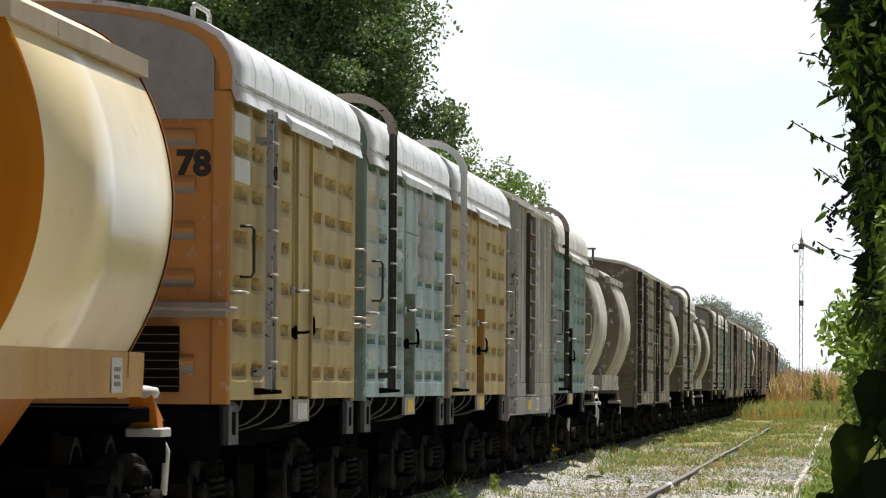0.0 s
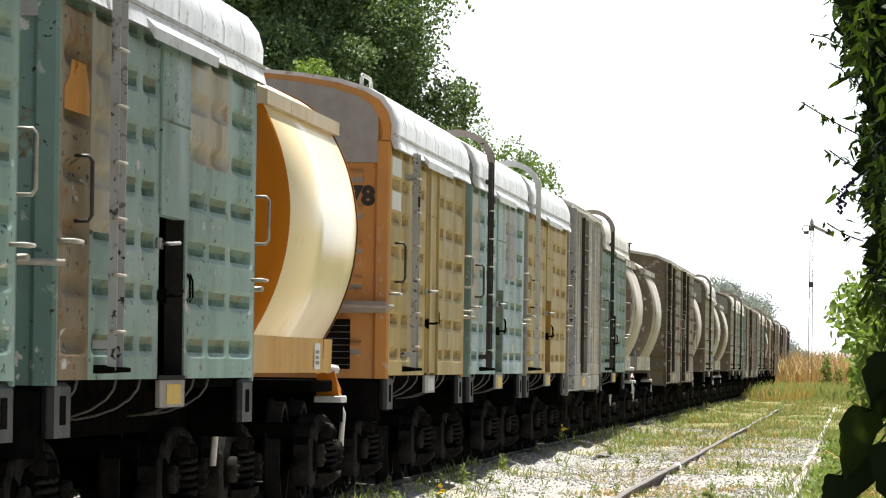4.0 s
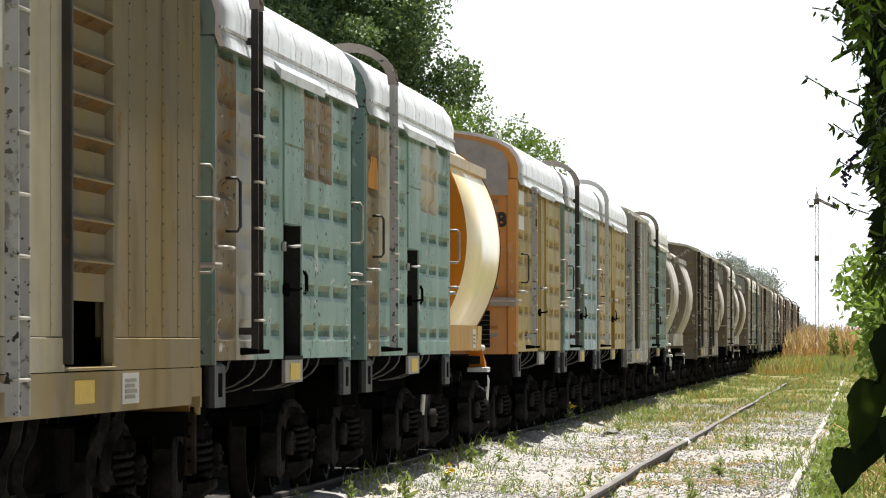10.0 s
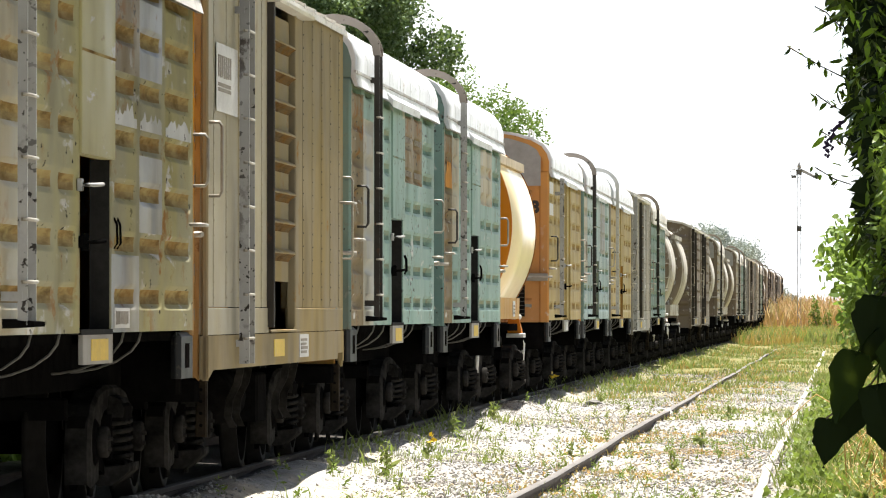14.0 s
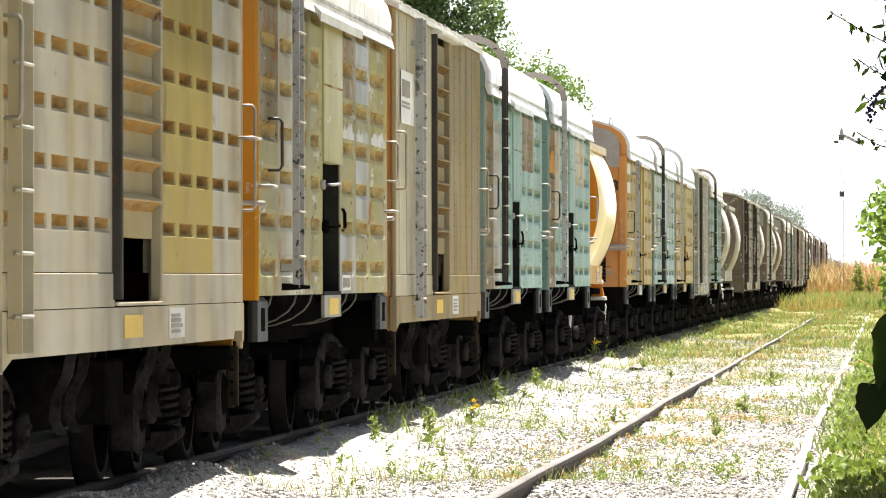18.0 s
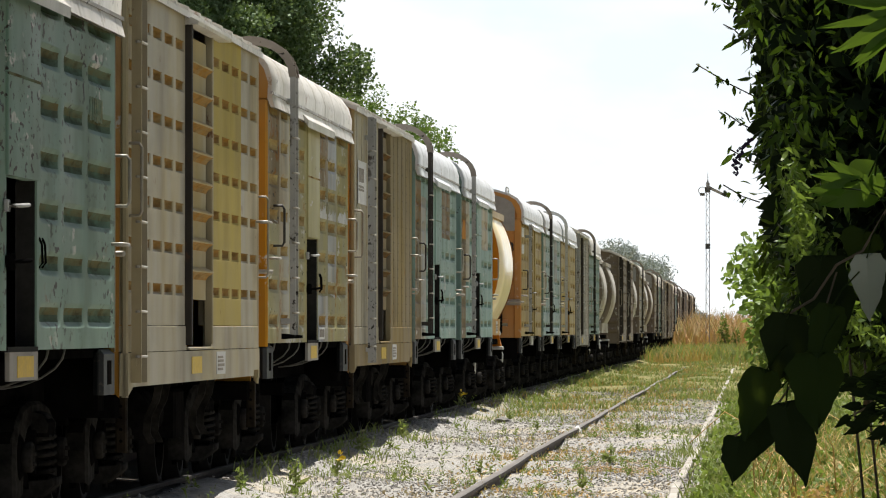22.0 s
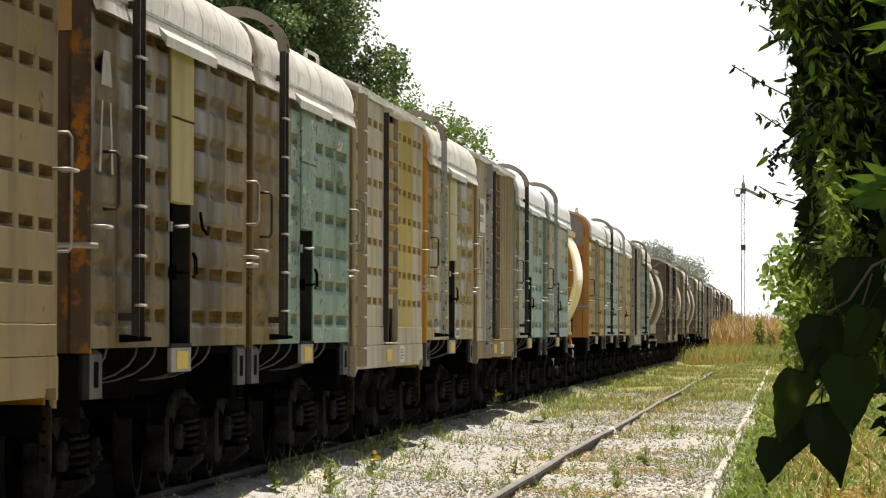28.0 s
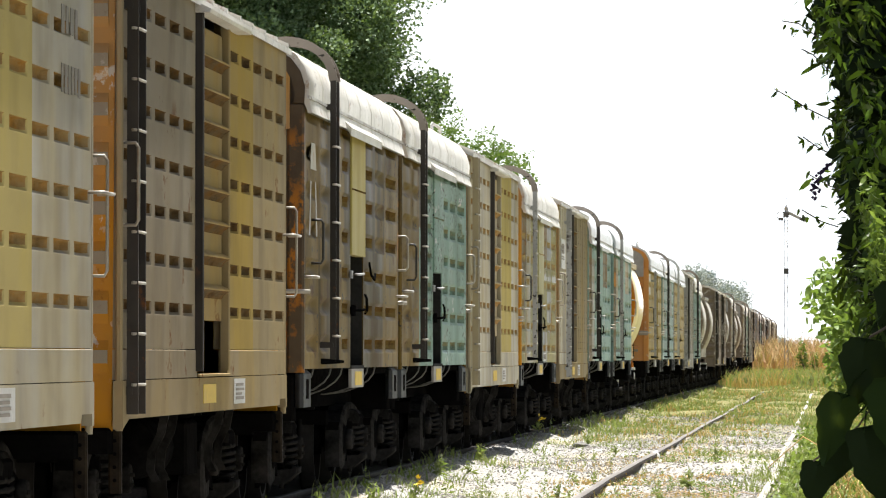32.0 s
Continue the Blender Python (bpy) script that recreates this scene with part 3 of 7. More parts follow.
def thing(name, label, category, group="", kind="", at=None):
    ob = new(name)
    ob.empty_display_size = 0.2
    if at is not None:
        ob.matrix_basis = at
    return tagged(ob, label, category, group, kind)


def big_mesh(name, verts, faces, mat, smooth=False):
    """A mesh from arrays: verts (n, 3), faces (m, 3 or 4)."""
    me = bpy.data.meshes.new(name)
    verts, faces = np.asarray(verts, np.float32), np.asarray(faces, np.int32)
    k = faces.shape[1]
    me.vertices.add(len(verts))
    me.vertices.foreach_set("co", verts.ravel())
    me.loops.add(faces.size)
    me.loops.foreach_set("vertex_index", faces.ravel())
    me.polygons.add(len(faces))
    me.polygons.foreach_set("loop_start", np.arange(0, faces.size, k, dtype=np.int32))
    me.polygons.foreach_set("use_smooth", np.full(len(faces), smooth))
    me.materials.append(mat)
    me.update(calc_edges=True)
    me.validate()
    return me

# ---- ground and track ----
MAIN, SIDING = -5.74, -1.47
HALF_GAUGE = 0.838


def ground_height(x, y):
    h = -0.15 + 0.05 * np.sin(x * 1.3 + 0.4 * np.sin(y * 0.21)) * np.sin(y * 0.33 + x) + 0.03 * np.sin(y * 1.1 + x * 2.3)
    bed = np.clip(1 - np.abs(x - MAIN) / 1.9, 0, 1)
    bank = np.clip((x - 0.4) / 3.0, 0, 1) * 0.25
    # gravel heaped over the siding further along, and a low mound of fine gravel between its rails
    heap = np.clip(1.25 - np.abs(x - SIDING) / 1.3, 0, 1) * np.clip((y - 46) / 25, 0, 1) * 0.055
    mound = 0.05 * np.exp(-((x + 1.0) / 0.42) ** 2 - ((y - 66) / 5.0) ** 2)
    shoulder = 0.13 * np.exp(-((np.abs(x - MAIN) - 1.22) / 0.26) ** 2) * (0.85 + 0.15 * np.sin(1.7 * y) * np.sin(0.43 * y))
    return h * (1 - 0.5 * bed) + 0.03 * bed + bank + heap + mound + shoulder


def build_ground():
    xs = np.concatenate([-np.geomspace(2500, 14, 26), np.linspace(-12, 6, 91), np.geomspace(8, 2500, 26)])
    ys = np.concatenate([-np.geomspace(400, 6, 14), np.arange(0, 130, 0.5), np.arange(130, 420, 4.0), np.geomspace(430, 4200, 22)])
    X, Y = np.meshgrid(xs, ys)
    Z = ground_height(X, Y)
    v = np.stack([X, Y, Z], -1).reshape(-1, 3)
    nx, ny = len(xs), len(ys)
    i = (np.arange(ny - 1)[:, None] * nx + np.arange(nx - 1)[None]).ravel()
    f = np.stack([i, i + 1, i + nx + 1, i + nx], -1)
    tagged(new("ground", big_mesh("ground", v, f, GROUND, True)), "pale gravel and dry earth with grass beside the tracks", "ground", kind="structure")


build_ground()


def build_rail(x, y0, y1, mats, name, label, parent):
    g = Geo()
    prof = [(-0.065, -0.15), (0.065, -0.15), (0.065, -0.138), (0.012, -0.118), (0.012, -0.045), (0.036, -0.034), (0.036, -0.006), (0.028, 0),
            (-0.028, 0), (-0.036, -0.006), (-0.036, -0.034), (-0.012, -0.045), (-0.012, -0.118), (-0.065, -0.138)]
    n = len(prof)
    step = 4.0
    k = int((y1 - y0) / step)
    for i in range(k + 1):
        y = y0 + i * step
        dx, dz = 0.012 * math.sin(y * 0.21 + x) + 0.008 * math.sin(y * 0.57), 0.01 * math.sin(y * 0.17 + 2 * x)
        if parent == "main":
            dx = dz = 0.0
        g.v += [(x + dx + a, y, b + dz) for a, b in prof]
    for i in range(k):
        for j in range(n):
            g.f.append((i * n + j, i * n + (j + 1) % n, (i + 1) * n + (j + 1) % n, (i + 1) * n + j))
            g.m.append(1 if j in (6, 7, 8) else 0)
            g.s.append(False)
    return g.mesh(name, mats)


main_track = thing("main_track", "steel running rails under the freight train", "track", kind="structure")
siding = thing("siding_track", "disused rusty siding half buried in gravel and grass", "track", kind="structure")
for sx in (-1, 1):
    part("rail", build_rail(MAIN + sx * HALF_GAUGE, -60, 1500, [RAIL_STEEL, RAIL_DULL], "rail", "", "main"), None, main_track)
part("rail", build_rail(SIDING - HALF_GAUGE, 4, 212, [RAIL_STEEL, RAIL_TOP], "rail", "", ""), None, siding, "rusty rail with a worn dull head", pose(0, 0, -0.025))
part("rail", build_rail(SIDING + HALF_GAUGE, 4, 212, [RAIL_PALE, RAIL_PALE], "rail", "", ""), None, siding, "pale rail in the grass", pose(0, 0, -0.075))


def build_stones():
    """Loose ballast, thickest between the tracks."""
    rng = np.random.default_rng(4)
    n = 70000
    y = 34 + (rng.random(n) ** 1.5) * 110
    x = rng.uniform(-4.75, -0.5, n)
    keep = np.sin(x * 1.7 + 0.25 * y) + np.sin(0.13 * y - x) + rng.normal(0, 0.7, n) > -0.7
    x, y = x[keep], y[keep]
    n = len(x)
    size = rng.uniform(0.008, 0.022, n) * (1 + 0.6 * (rng.random(n) > 0.97))
    base = np.array([(1, 0, 0), (0, 1, 0), (-1, 0, 0), (0, -1, 0), (0, 0, 0.9), (0, 0, -0.8)], float)
    tri = np.array([(0, 1, 4), (1, 2, 4), (2, 3, 4), (3, 0, 4), (1, 0, 5), (2, 1, 5), (3, 2, 5), (0, 3, 5)])
    v = base[None] * (size[:, None, None] * rng.uniform(0.6, 1.3, (n, 6, 3))) * np.array([1.1, 1.1, 0.8])
    for i, j in ((0, 1), (1, 2), (0, 2), (0, 1)):
        a = rng.uniform(0, 6.28, n)
        c, s = np.cos(a)[:, None], np.sin(a)[:, None]
        vi, vj = v[..., i] * c - v[..., j] * s, v[..., i] * s + v[..., j] * c
        v[..., i], v[..., j] = vi, vj
    v[..., 2] *= 0.7
    v += np.stack([x, y, ground_height(x, y) + 0.2 * size], -1)[:, None]
    f = tri[None] + 6 * np.arange(n)[:, None, None]
    tagged(new("ballast", big_mesh("ballast", v.reshape(-1, 3), f.reshape(-1, 3), STONES)), "loose grey ballast stones between the tracks", "gravel", kind="stuff")


build_stones()


def blades(x, y, z, height, width, lean, rng, joints=2):
    """Grass blades: bent strips that end in a point."""
    n = len(x)
    a = rng.uniform(0, 6.28, n)
    dx, dy = np.cos(a), np.sin(a)
    b = rng.uniform(0, 6.28, n)
    lx, ly = np.cos(b) * lean * height, np.sin(b) * lean * height
    w = width / 2
    p = [np.stack([x - dx * w, y - dy * w, z], -1), np.stack([x + dx * w, y + dy * w, z], -1),
         np.stack([x + lx * 0.35 - dx * w * 0.7, y + ly * 0.35 - dy * w * 0.7, z + height * 0.6], -1),
         np.stack([x + lx * 0.35 + dx * w * 0.7, y + ly * 0.35 + dy * w * 0.7, z + height * 0.6], -1),
         np.stack([x + lx, y + ly, z + height], -1)]
    v = np.stack(p, 1).reshape(-1, 3)
    k = 5 * np.arange(n)[:, None]
    f = np.concatenate([k + np.array([0, 1, 3]), k + np.array([0, 3, 2]), k + np.array([2, 3, 4])])
    return v, f


def grass_patch(name, label, count, area, seed, mat, h, w, mask=None, clump=0.35, lean=0.5, power=1.0):
    rng = np.random.default_rng(seed)
    x0, x1, y0, y1 = area
    nc = max(1, count // 9)
    cx = rng.uniform(x0, x1, nc)
    cy = y0 + (y1 - y0) * rng.random(nc) ** power
    if mask is not None:
        k = mask(cx, cy, rng)
        cx, cy = cx[k], cy[k]
    nc = len(cx)
    x = np.repeat(cx, 9) + rng.normal(0, clump * 0.35, nc * 9)
    y = np.repeat(cy, 9) + rng.normal(0, clump, nc * 9)
    size = np.repeat(rng.uniform(0.5, 1.3, nc), 9) * rng.uniform(0.5, 1.1, nc * 9)
    v, f = blades(x, y, ground_height(x, y) - 0.02, h * size, w * (0.7 + 0.3 * size), lean, rng)
    tagged(new(name, big_mesh(name, v, f, mat)), label, "grass", kind="stuff")


def patchy(level, fx=0.9, fy=0.12):
    return lambda x, y, rng: np.sin(x * fx * 3 + 0.6 * np.sin(y * 0.19)) + np.sin(y * fy + x * 1.3) + np.sin(y * 0.41 * fy * 8 - x) + rng.normal(0, 0.6, len(x)) > level


grass_patch("green_grass", "fresh green grass and weeds along the right rail", 34000, (-0.55, 5.0, 36, 130), 11, GRASS, 0.22, 0.016, patchy(-0.9), power=1.2)
grass_patch("green_grass", "thin green weeds growing through the gravel", 12000, (-4.2, -0.7, 40, 130), 12, GRASS, 0.12, 0.009, patchy(0.55), power=1.2)
grass_patch("dry_grass", "straw-coloured dry grass on the gravel", 9000, (-4.2, -0.6, 40, 140), 13, STRAW, 0.11, 0.009, patchy(0.7, 0.7, 0.17))
grass_patch("green_grass", "green verge grass beside the train", 36000, (-4.4, 6.0, 105, 260), 14, GRASS, 0.15, 0.035, patchy(-0.6), clump=0.6)
grass_patch("dry_grass", "dry grass among the green of the verge", 16000, (-4.2, 6.0, 95, 260), 15, STRAW, 0.15, 0.03, patchy(-0.2), clump=0.6)
grass_patch("tall_green_weeds", "tall green weeds where the siding ends", 40000, (-4.2, 16, 255, 335), 25, GRASS, 0.62, 0.06, patchy(-1.4, 0.4), clump=0.9, lean=0.4)
grass_patch("dry_grass", "straw-coloured stalks among the tall weeds", 16000, (-4.2, 16, 250, 335), 26, STRAW, 0.62, 0.06, patchy(-0.6, 0.4), clump=0.9, lean=0.4)
grass_patch("tall_dry_grass", "tall orange-brown dry weeds of the field beyond the track's end", 70000, (-4.4, 30, 335, 430), 16, REED, 2.05, 0.10, patchy(-1.7, 0.3), clump=1.0, lean=0.35)
grass_patch("dry_grass", "dry brown stalks under the hedge", 1600, (0.15, 3.0, 40, 80), 17, STRAW, 0.4, 0.012, patchy(-0.6), lean=0.9)
grass_patch("green_grass", "low green fringe along the ballast edge below the wagons", 1500, (-4.75, -4.05, 48, 170), 18, GRASS, 0.16, 0.02, patchy(0.1))
grass_patch("green_grass", "weeds leaning over the buried rail", 9000, (-0.85, -0.35, 44, 200), 19, GRASS, 0.13, 0.014, patchy(0.0), power=1.3)
grass_patch("dry_leaves", "fallen brown leaves and straw on the gravel", 7000, (-3.6, -0.6, 44, 130), 20, LITTER, 0.04, 0.025, patchy(0.2), lean=1.6)
grass_patch("dry_leaves", "orange-brown dead leaves and stalks on the verge", 9000, (0.0, 2.6, 38, 66), 28, REED, 0.17, 0.02, patchy(-0.3), lean=1.2)


def leaf_points(pos, size, rng, wide, droop, name, label, category, mat):
    n = len(pos)
    d = rng.normal(0, 1, (n, 3))
    d[:, 2] -= droop
    d /= np.linalg.norm(d, axis=1)[:, None]
    u = np.cross(d, rng.normal(0, 1, (n, 3)))
    u /= np.linalg.norm(u, axis=1)[:, None]
    s = size[:, None]
    v = np.stack([pos, pos + s * (0.45 * d + 0.5 * wide * u), pos + s * d, pos + s * (0.45 * d - 0.5 * wide * u)], 1).reshape(-1, 3)
    k = 4 * np.arange(n)[:, None]
    f = np.concatenate([k + np.array([0, 1, 2]), k + np.array([0, 2, 3])])
    tagged(new(name, big_mesh(name, v, f, mat)), label, category, kind="stuff")


def litter():
    """Drifts of dead leaves along the rusty rail and between the rails."""
    rng = np.random.default_rng(51)
    for name, label, mat, nc, x0, x1 in (("leaf_litter", "drifts of dead orange leaves beside the rusty rail", LEAF_ORANGE, 80, -2.75, -1.2), ("leaf_litter", "pale bleached leaves between the rails", LITTER, 60, -3.0, -0.75),
                                         ("leaf_litter", "brown dead leaves strewn over the gravel", LITTER, 80, -2.8, -0.75)):
        cx, cy = rng.uniform(x0, x1, nc), 43 + 85 * rng.random(nc) ** 1.3
        k = np.repeat(np.arange(nc), 26)
        x = cx[k] + rng.normal(0, 0.13, len(k))
        y = cy[k] + rng.normal(0, 0.55, len(k))
        leaf_points(np.stack([x, y, ground_height(x, y) + rng.uniform(0.0, 0.035, len(k))], -1), rng.uniform(0.02, 0.05, len(k)), rng, 0.55, 0.0, name, label, "leaves", mat)
    g = Geo()
    for i in range(45):
        x, y = rng.normal(-1.3, 0.32), rng.normal(57.5, 2.6)
        z = float(ground_height(np.float64(x), np.float64(y))) + rng.uniform(0.0, 0.05)
        a, r_ = rng.uniform(0, 6.28), rng.uniform(0.12, 0.4)
        g.tube([(x, y, z), (x + 0.5 * r_ * math.cos(a), y + 0.5 * r_ * math.sin(a), z + 0.03), (x + r_ * math.cos(a), y + r_ * math.sin(a), z)], 0.004, 0, 4)
    tagged(new("dry_twigs", g.mesh("dry_twigs", [LITTER])), "heap of dry twigs between the rails", "twigs", kind="stuff")


litter()


def sprouts():
    """Single upright shoots with small leaves, thickest along the ballast edge and in loose rows."""
    rng = np.random.default_rng(53)
    for label, mat, n, x0, x1, y1, h0, h1 in (("thin upright green shoots along the ballast edge", LEAF_WEED, 50, -4.5, -3.5, 130, 0.08, 0.24), ("thin pale green shoots in the gravel", GRASS, 130, -3.7, -2.4, 120, 0.07, 0.22),
                                              ("low green tufts between the siding rails", LEAF_WEED, 340, -2.2, -0.7, 120, 0.05, 0.13)):
        cx, cy = rng.uniform(x0, x1, n), 42 + (y1 - 42) * rng.random(n) ** 1.35
        hh = rng.uniform(h0, h1, n)
        k = np.repeat(np.arange(n), 22)
        t = rng.random(len(k))
        x = cx[k] + rng.normal(0, 0.012, len(k)) + 0.05 * t * np.sin(7 * k)
        y = cy[k] + rng.normal(0, 0.02, len(k))
        pos = np.stack([x, y, ground_height(cx, cy)[k] + t * hh[k]], -1)
        leaf_points(pos, (0.02 + 0.22 * hh[k] * (1.1 - t)) * rng.uniform(0.7, 1.3, len(k)), rng, 0.32, -0.6, "sprouts", label, "weeds", mat)


sprouts()

# ---- the train: bogies ----
AXLE_GAP, WHEEL_R, TRUCK = 1.83, 0.46, 3.7


def wheelset_mesh():
    g = Geo()
    for s in (-1, 1):
        prof = [(0.70, 0.0), (0.70, 0.11), (0.735, 0.12), (0.75, 0.36), (0.725, 0.385), (0.725, 0.488), (0.755, 0.488), (0.765, WHEEL_R + 0.004),
                (0.865, WHEEL_R - 0.004), (0.865, 0.40), (0.835, 0.375), (0.80, 0.30), (0.815, 0.16), (0.90, 0.14), (0.90, 0.0)]
        g.lathe([(s * t, r) for t, r in prof], (0, 0, 0), "x", 28, 0, [0, 0, 0, 0, 0, 1, 1, 1, 1, 0, 0, 0, 0, 0])
        for k in range(8):
            a = k * math.pi / 4
            c, sn = math.cos(a) * 0.26, math.sin(a) * 0.26
            g.tube([(s * 0.80, c, sn), (s * 0.835, c, sn)], 0.03, 0, 6)
    g.tube([(-1.06, 0, 0), (1.06, 0, 0)], 0.075, 0, 10)
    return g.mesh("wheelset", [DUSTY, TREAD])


def side_frame_mesh():
    """A cast side frame: one broad arch from axle to axle with a lower chord, a spring shelf and bearing caps."""
    g = Geo()
    x0, x1 = 0.96, 1.12
    half = [(1.15, 0.20), (1.17, 0.42), (1.12, 0.58), (0.98, 0.69), (0.72, 0.765), (0.36, 0.80), (0.0, 0.805)]
    inn = [(0.72, 0.20), (0.70, 0.38), (0.66, 0.50), (0.58, 0.575), (0.46, 0.62), (0.24, 0.645), (0.0, 0.65)]
    o, n_ = half + [(-p, q) for p, q in half[-2::-1]], inn + [(-p, q) for p, q in inn[-2::-1]]
    k = len(o)
    lip = 0.022
    rings = ((x0, 0.0), (x1 - lip, 0.0), (x1, lip))
    vs = [(x, p * (1 - c), q - c) for x, c in rings for p, q in o] + [(x, p * (1 + c), q + c) for x, c in rings for p, q in n_]
    fs, ms = [], []
    for i in range(k - 1):
        for j in range(2):
            fs += [(j * k + i, j * k + i + 1, (j + 1) * k + i + 1, (j + 1) * k + i), ((3 + j) * k + i, (4 + j) * k + i, (4 + j) * k + i + 1, (3 + j) * k + i + 1)]
        fs += [(2 * k + i, 2 * k + i + 1, 5 * k + i + 1, 5 * k + i), (i, 3 * k + i, 3 * k + i + 1, i + 1)]
    for e in (0, k - 1):
        fs += [(e, k + e, 4 * k + e, 3 * k + e), (k + e, 2 * k + e, 5 * k + e, 4 * k + e)]
    g.add(vs, fs, 1)
    for s in (-1, 1):
        a = s * AXLE_GAP / 2
        # lower chord, bearing adapter with its ringed cap, and the column beside the springs
        g.prism([(s * 0.72, 0.30), (s * 0.72, 0.44), (s * 0.30, 0.33), (s * 0.26, 0.24)], "x", x0 + 0.02, x1 - 0.02, 0)
        g.lathe([(x0 - 0.02, 0.0), (x0 - 0.02, 0.13), (x1 + 0.0, 0.15), (x1 + 0.02, 0.12), (x1 + 0.02, 0.0)], (0, a, WHEEL_R), "x", 12, 0)
        g.lathe([(x1 + 0.02, 0.085), (x1 + 0.035, 0.10), (x1 + 0.075, 0.10), (x1 + 0.09, 0.085), (x1 + 0.07, 0.06), (x1 + 0.075, 0.0)], (0, a, WHEEL_R), "x", 14, 1)
        for t in range(3):
            c, sn = 0.045 * math.cos(2.1 * t + 0.5), 0.045 * math.sin(2.1 * t + 0.5)
            g.tube([(x1 + 0.07, a + c, WHEEL_R + sn), (x1 + 0.105, a + c, WHEEL_R + sn)], 0.014, 1, 6)
        g.prism([(s * 0.34, 0.62), (s * 0.27, 0.62), (s * 0.25, 0.34), (s * 0.36, 0.34)], "x", x0 + 0.03, x1 + 0.03, 0)
        # pedestal leg tapering down past the bearing
        g.prism([(x0 + 0.01, 0.62), (x1 - 0.03, 0.62), (x1 - 0.06, 0.30), (x0 + 0.06, 0.16), (x0 + 0.03, 0.16)], "y", s * 1.04, s * 1.13, 0)
    # bowl-shaped spring seat with a turned-up lip
    g.prism([(x0 + 0.02, 0.30), (x0 + 0.04, 0.21), (x0 + 0.10, 0.165), (x1 + 0.02, 0.17), (x1 + 0.09, 0.225), (x1 + 0.135, 0.265), (x1 + 0.135, 0.315), (x1 + 0.10, 0.30), (x0 + 0.08, 0.285)], "y", -0.27, 0.27, 1, True)
    # friction-wedge cap above the springs, and a brake-beam hanger
    g.prism([(x1 - 0.01, 0.60), (x1 + 0.09, 0.60), (x1 + 0.10, 0.66), (x1 + 0.06, 0.72), (x1 - 0.01, 0.74)], "y", -0.24, 0.24, 1, True)
    g.tube([(x0 + 0.05, -0.62, 0.66), (x0 + 0.12, -0.64, 0.40), (x0 + 0.09, -0.62, 0.12)], 0.022, 1, 5)
    g.tube([(x0 + 0.05, 0.62, 0.66), (x0 + 0.12, 0.64, 0.40), (x0 + 0.09, 0.62, 0.12)], 0.022, 1, 5)
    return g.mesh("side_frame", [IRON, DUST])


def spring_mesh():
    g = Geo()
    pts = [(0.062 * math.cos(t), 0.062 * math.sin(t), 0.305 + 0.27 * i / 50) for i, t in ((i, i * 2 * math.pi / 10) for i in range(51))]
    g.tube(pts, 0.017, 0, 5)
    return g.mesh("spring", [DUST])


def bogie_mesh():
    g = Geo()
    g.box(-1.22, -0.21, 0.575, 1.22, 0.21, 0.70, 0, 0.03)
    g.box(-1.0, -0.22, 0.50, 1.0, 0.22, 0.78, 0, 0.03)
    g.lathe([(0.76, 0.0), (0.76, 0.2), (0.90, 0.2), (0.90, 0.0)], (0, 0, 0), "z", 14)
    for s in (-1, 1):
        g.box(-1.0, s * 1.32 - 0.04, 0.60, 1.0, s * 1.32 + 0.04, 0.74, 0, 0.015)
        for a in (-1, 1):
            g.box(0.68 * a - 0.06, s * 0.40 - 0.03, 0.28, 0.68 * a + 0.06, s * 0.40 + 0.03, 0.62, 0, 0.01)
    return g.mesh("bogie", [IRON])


W_MESH, F_MESH, S_MESH, B_MESH = wheelset_mesh(), side_frame_mesh(), spring_mesh(), bogie_mesh()
WHEELS = []


def add_bogies(car, truck=TRUCK, springs=True):
    for y in (-truck, truck):
        bg_ = part("bogie", B_MESH, None, car, "dark dusty cast-steel bogie", pose(0, y, 0))
        for a in (-AXLE_GAP / 2, AXLE_GAP / 2):
            w = part("wheelset", W_MESH, None, bg_, "steel wheels with a worn tread, near black", pose(0, a, WHEEL_R))
            WHEELS.append((car, w, a))
        if springs:
            for s in (-1, 1):
                for b in (-0.13, 0.13):
                    part("coil_spring", S_MESH, None, bg_, "", pose(s * 1.16, b, 0))
        part("side_frame", F_MESH, None, bg_)
        part("side_frame", F_MESH, None, bg_, "", pose(0, 0, 0, 0, 0, 180))


def add_couplers(car, hl, mat=IRON):
    for s in (-1, 1):
        g = Geo()
        g.box(-0.09, s * (hl + 0.02), 0.72, 0.09, s * (hl + 0.36), 0.94, 0, 0.02)
        g.box(-0.16, s * (hl + 0.34), 0.68, 0.12, s * (hl + 0.56), 0.98, 0, 0.04)
        part("coupler", g, mat, car)
        h = Geo()
        h.tube([(0.45, s * (hl + 0.02), 0.86), (0.46, s * (hl + 0.25), 0.62), (0.40, s * (hl + 0.45), 0.52), (0.30, s * (hl + 0.55), 0.60)], 0.022, 0, 6)
        part("air_hose", h, BLACKRAIL, car)


# ---- the train: shared body pieces ----


SOFT = ((-0.50, 0.0, 0), (-0.40, 0.22, 0), (-0.26, 0.78, 2), (-0.12, 1.0, 2), (0.02, 1.0, 1), (0.16, 0.9, 1), (0.30, 0.5, 0), (0.42, 0.12, 0), (0.50, 0.0, 0))
SHARP = ((-0.50, 0.0, 0), (-0.42, 0.25, 0), (-0.20, 0.95, 1), (0.10, 1.0, 1), (0.40, 0.95, 1), (0.48, 0.15, 0), (0.50, 0.0, 0))


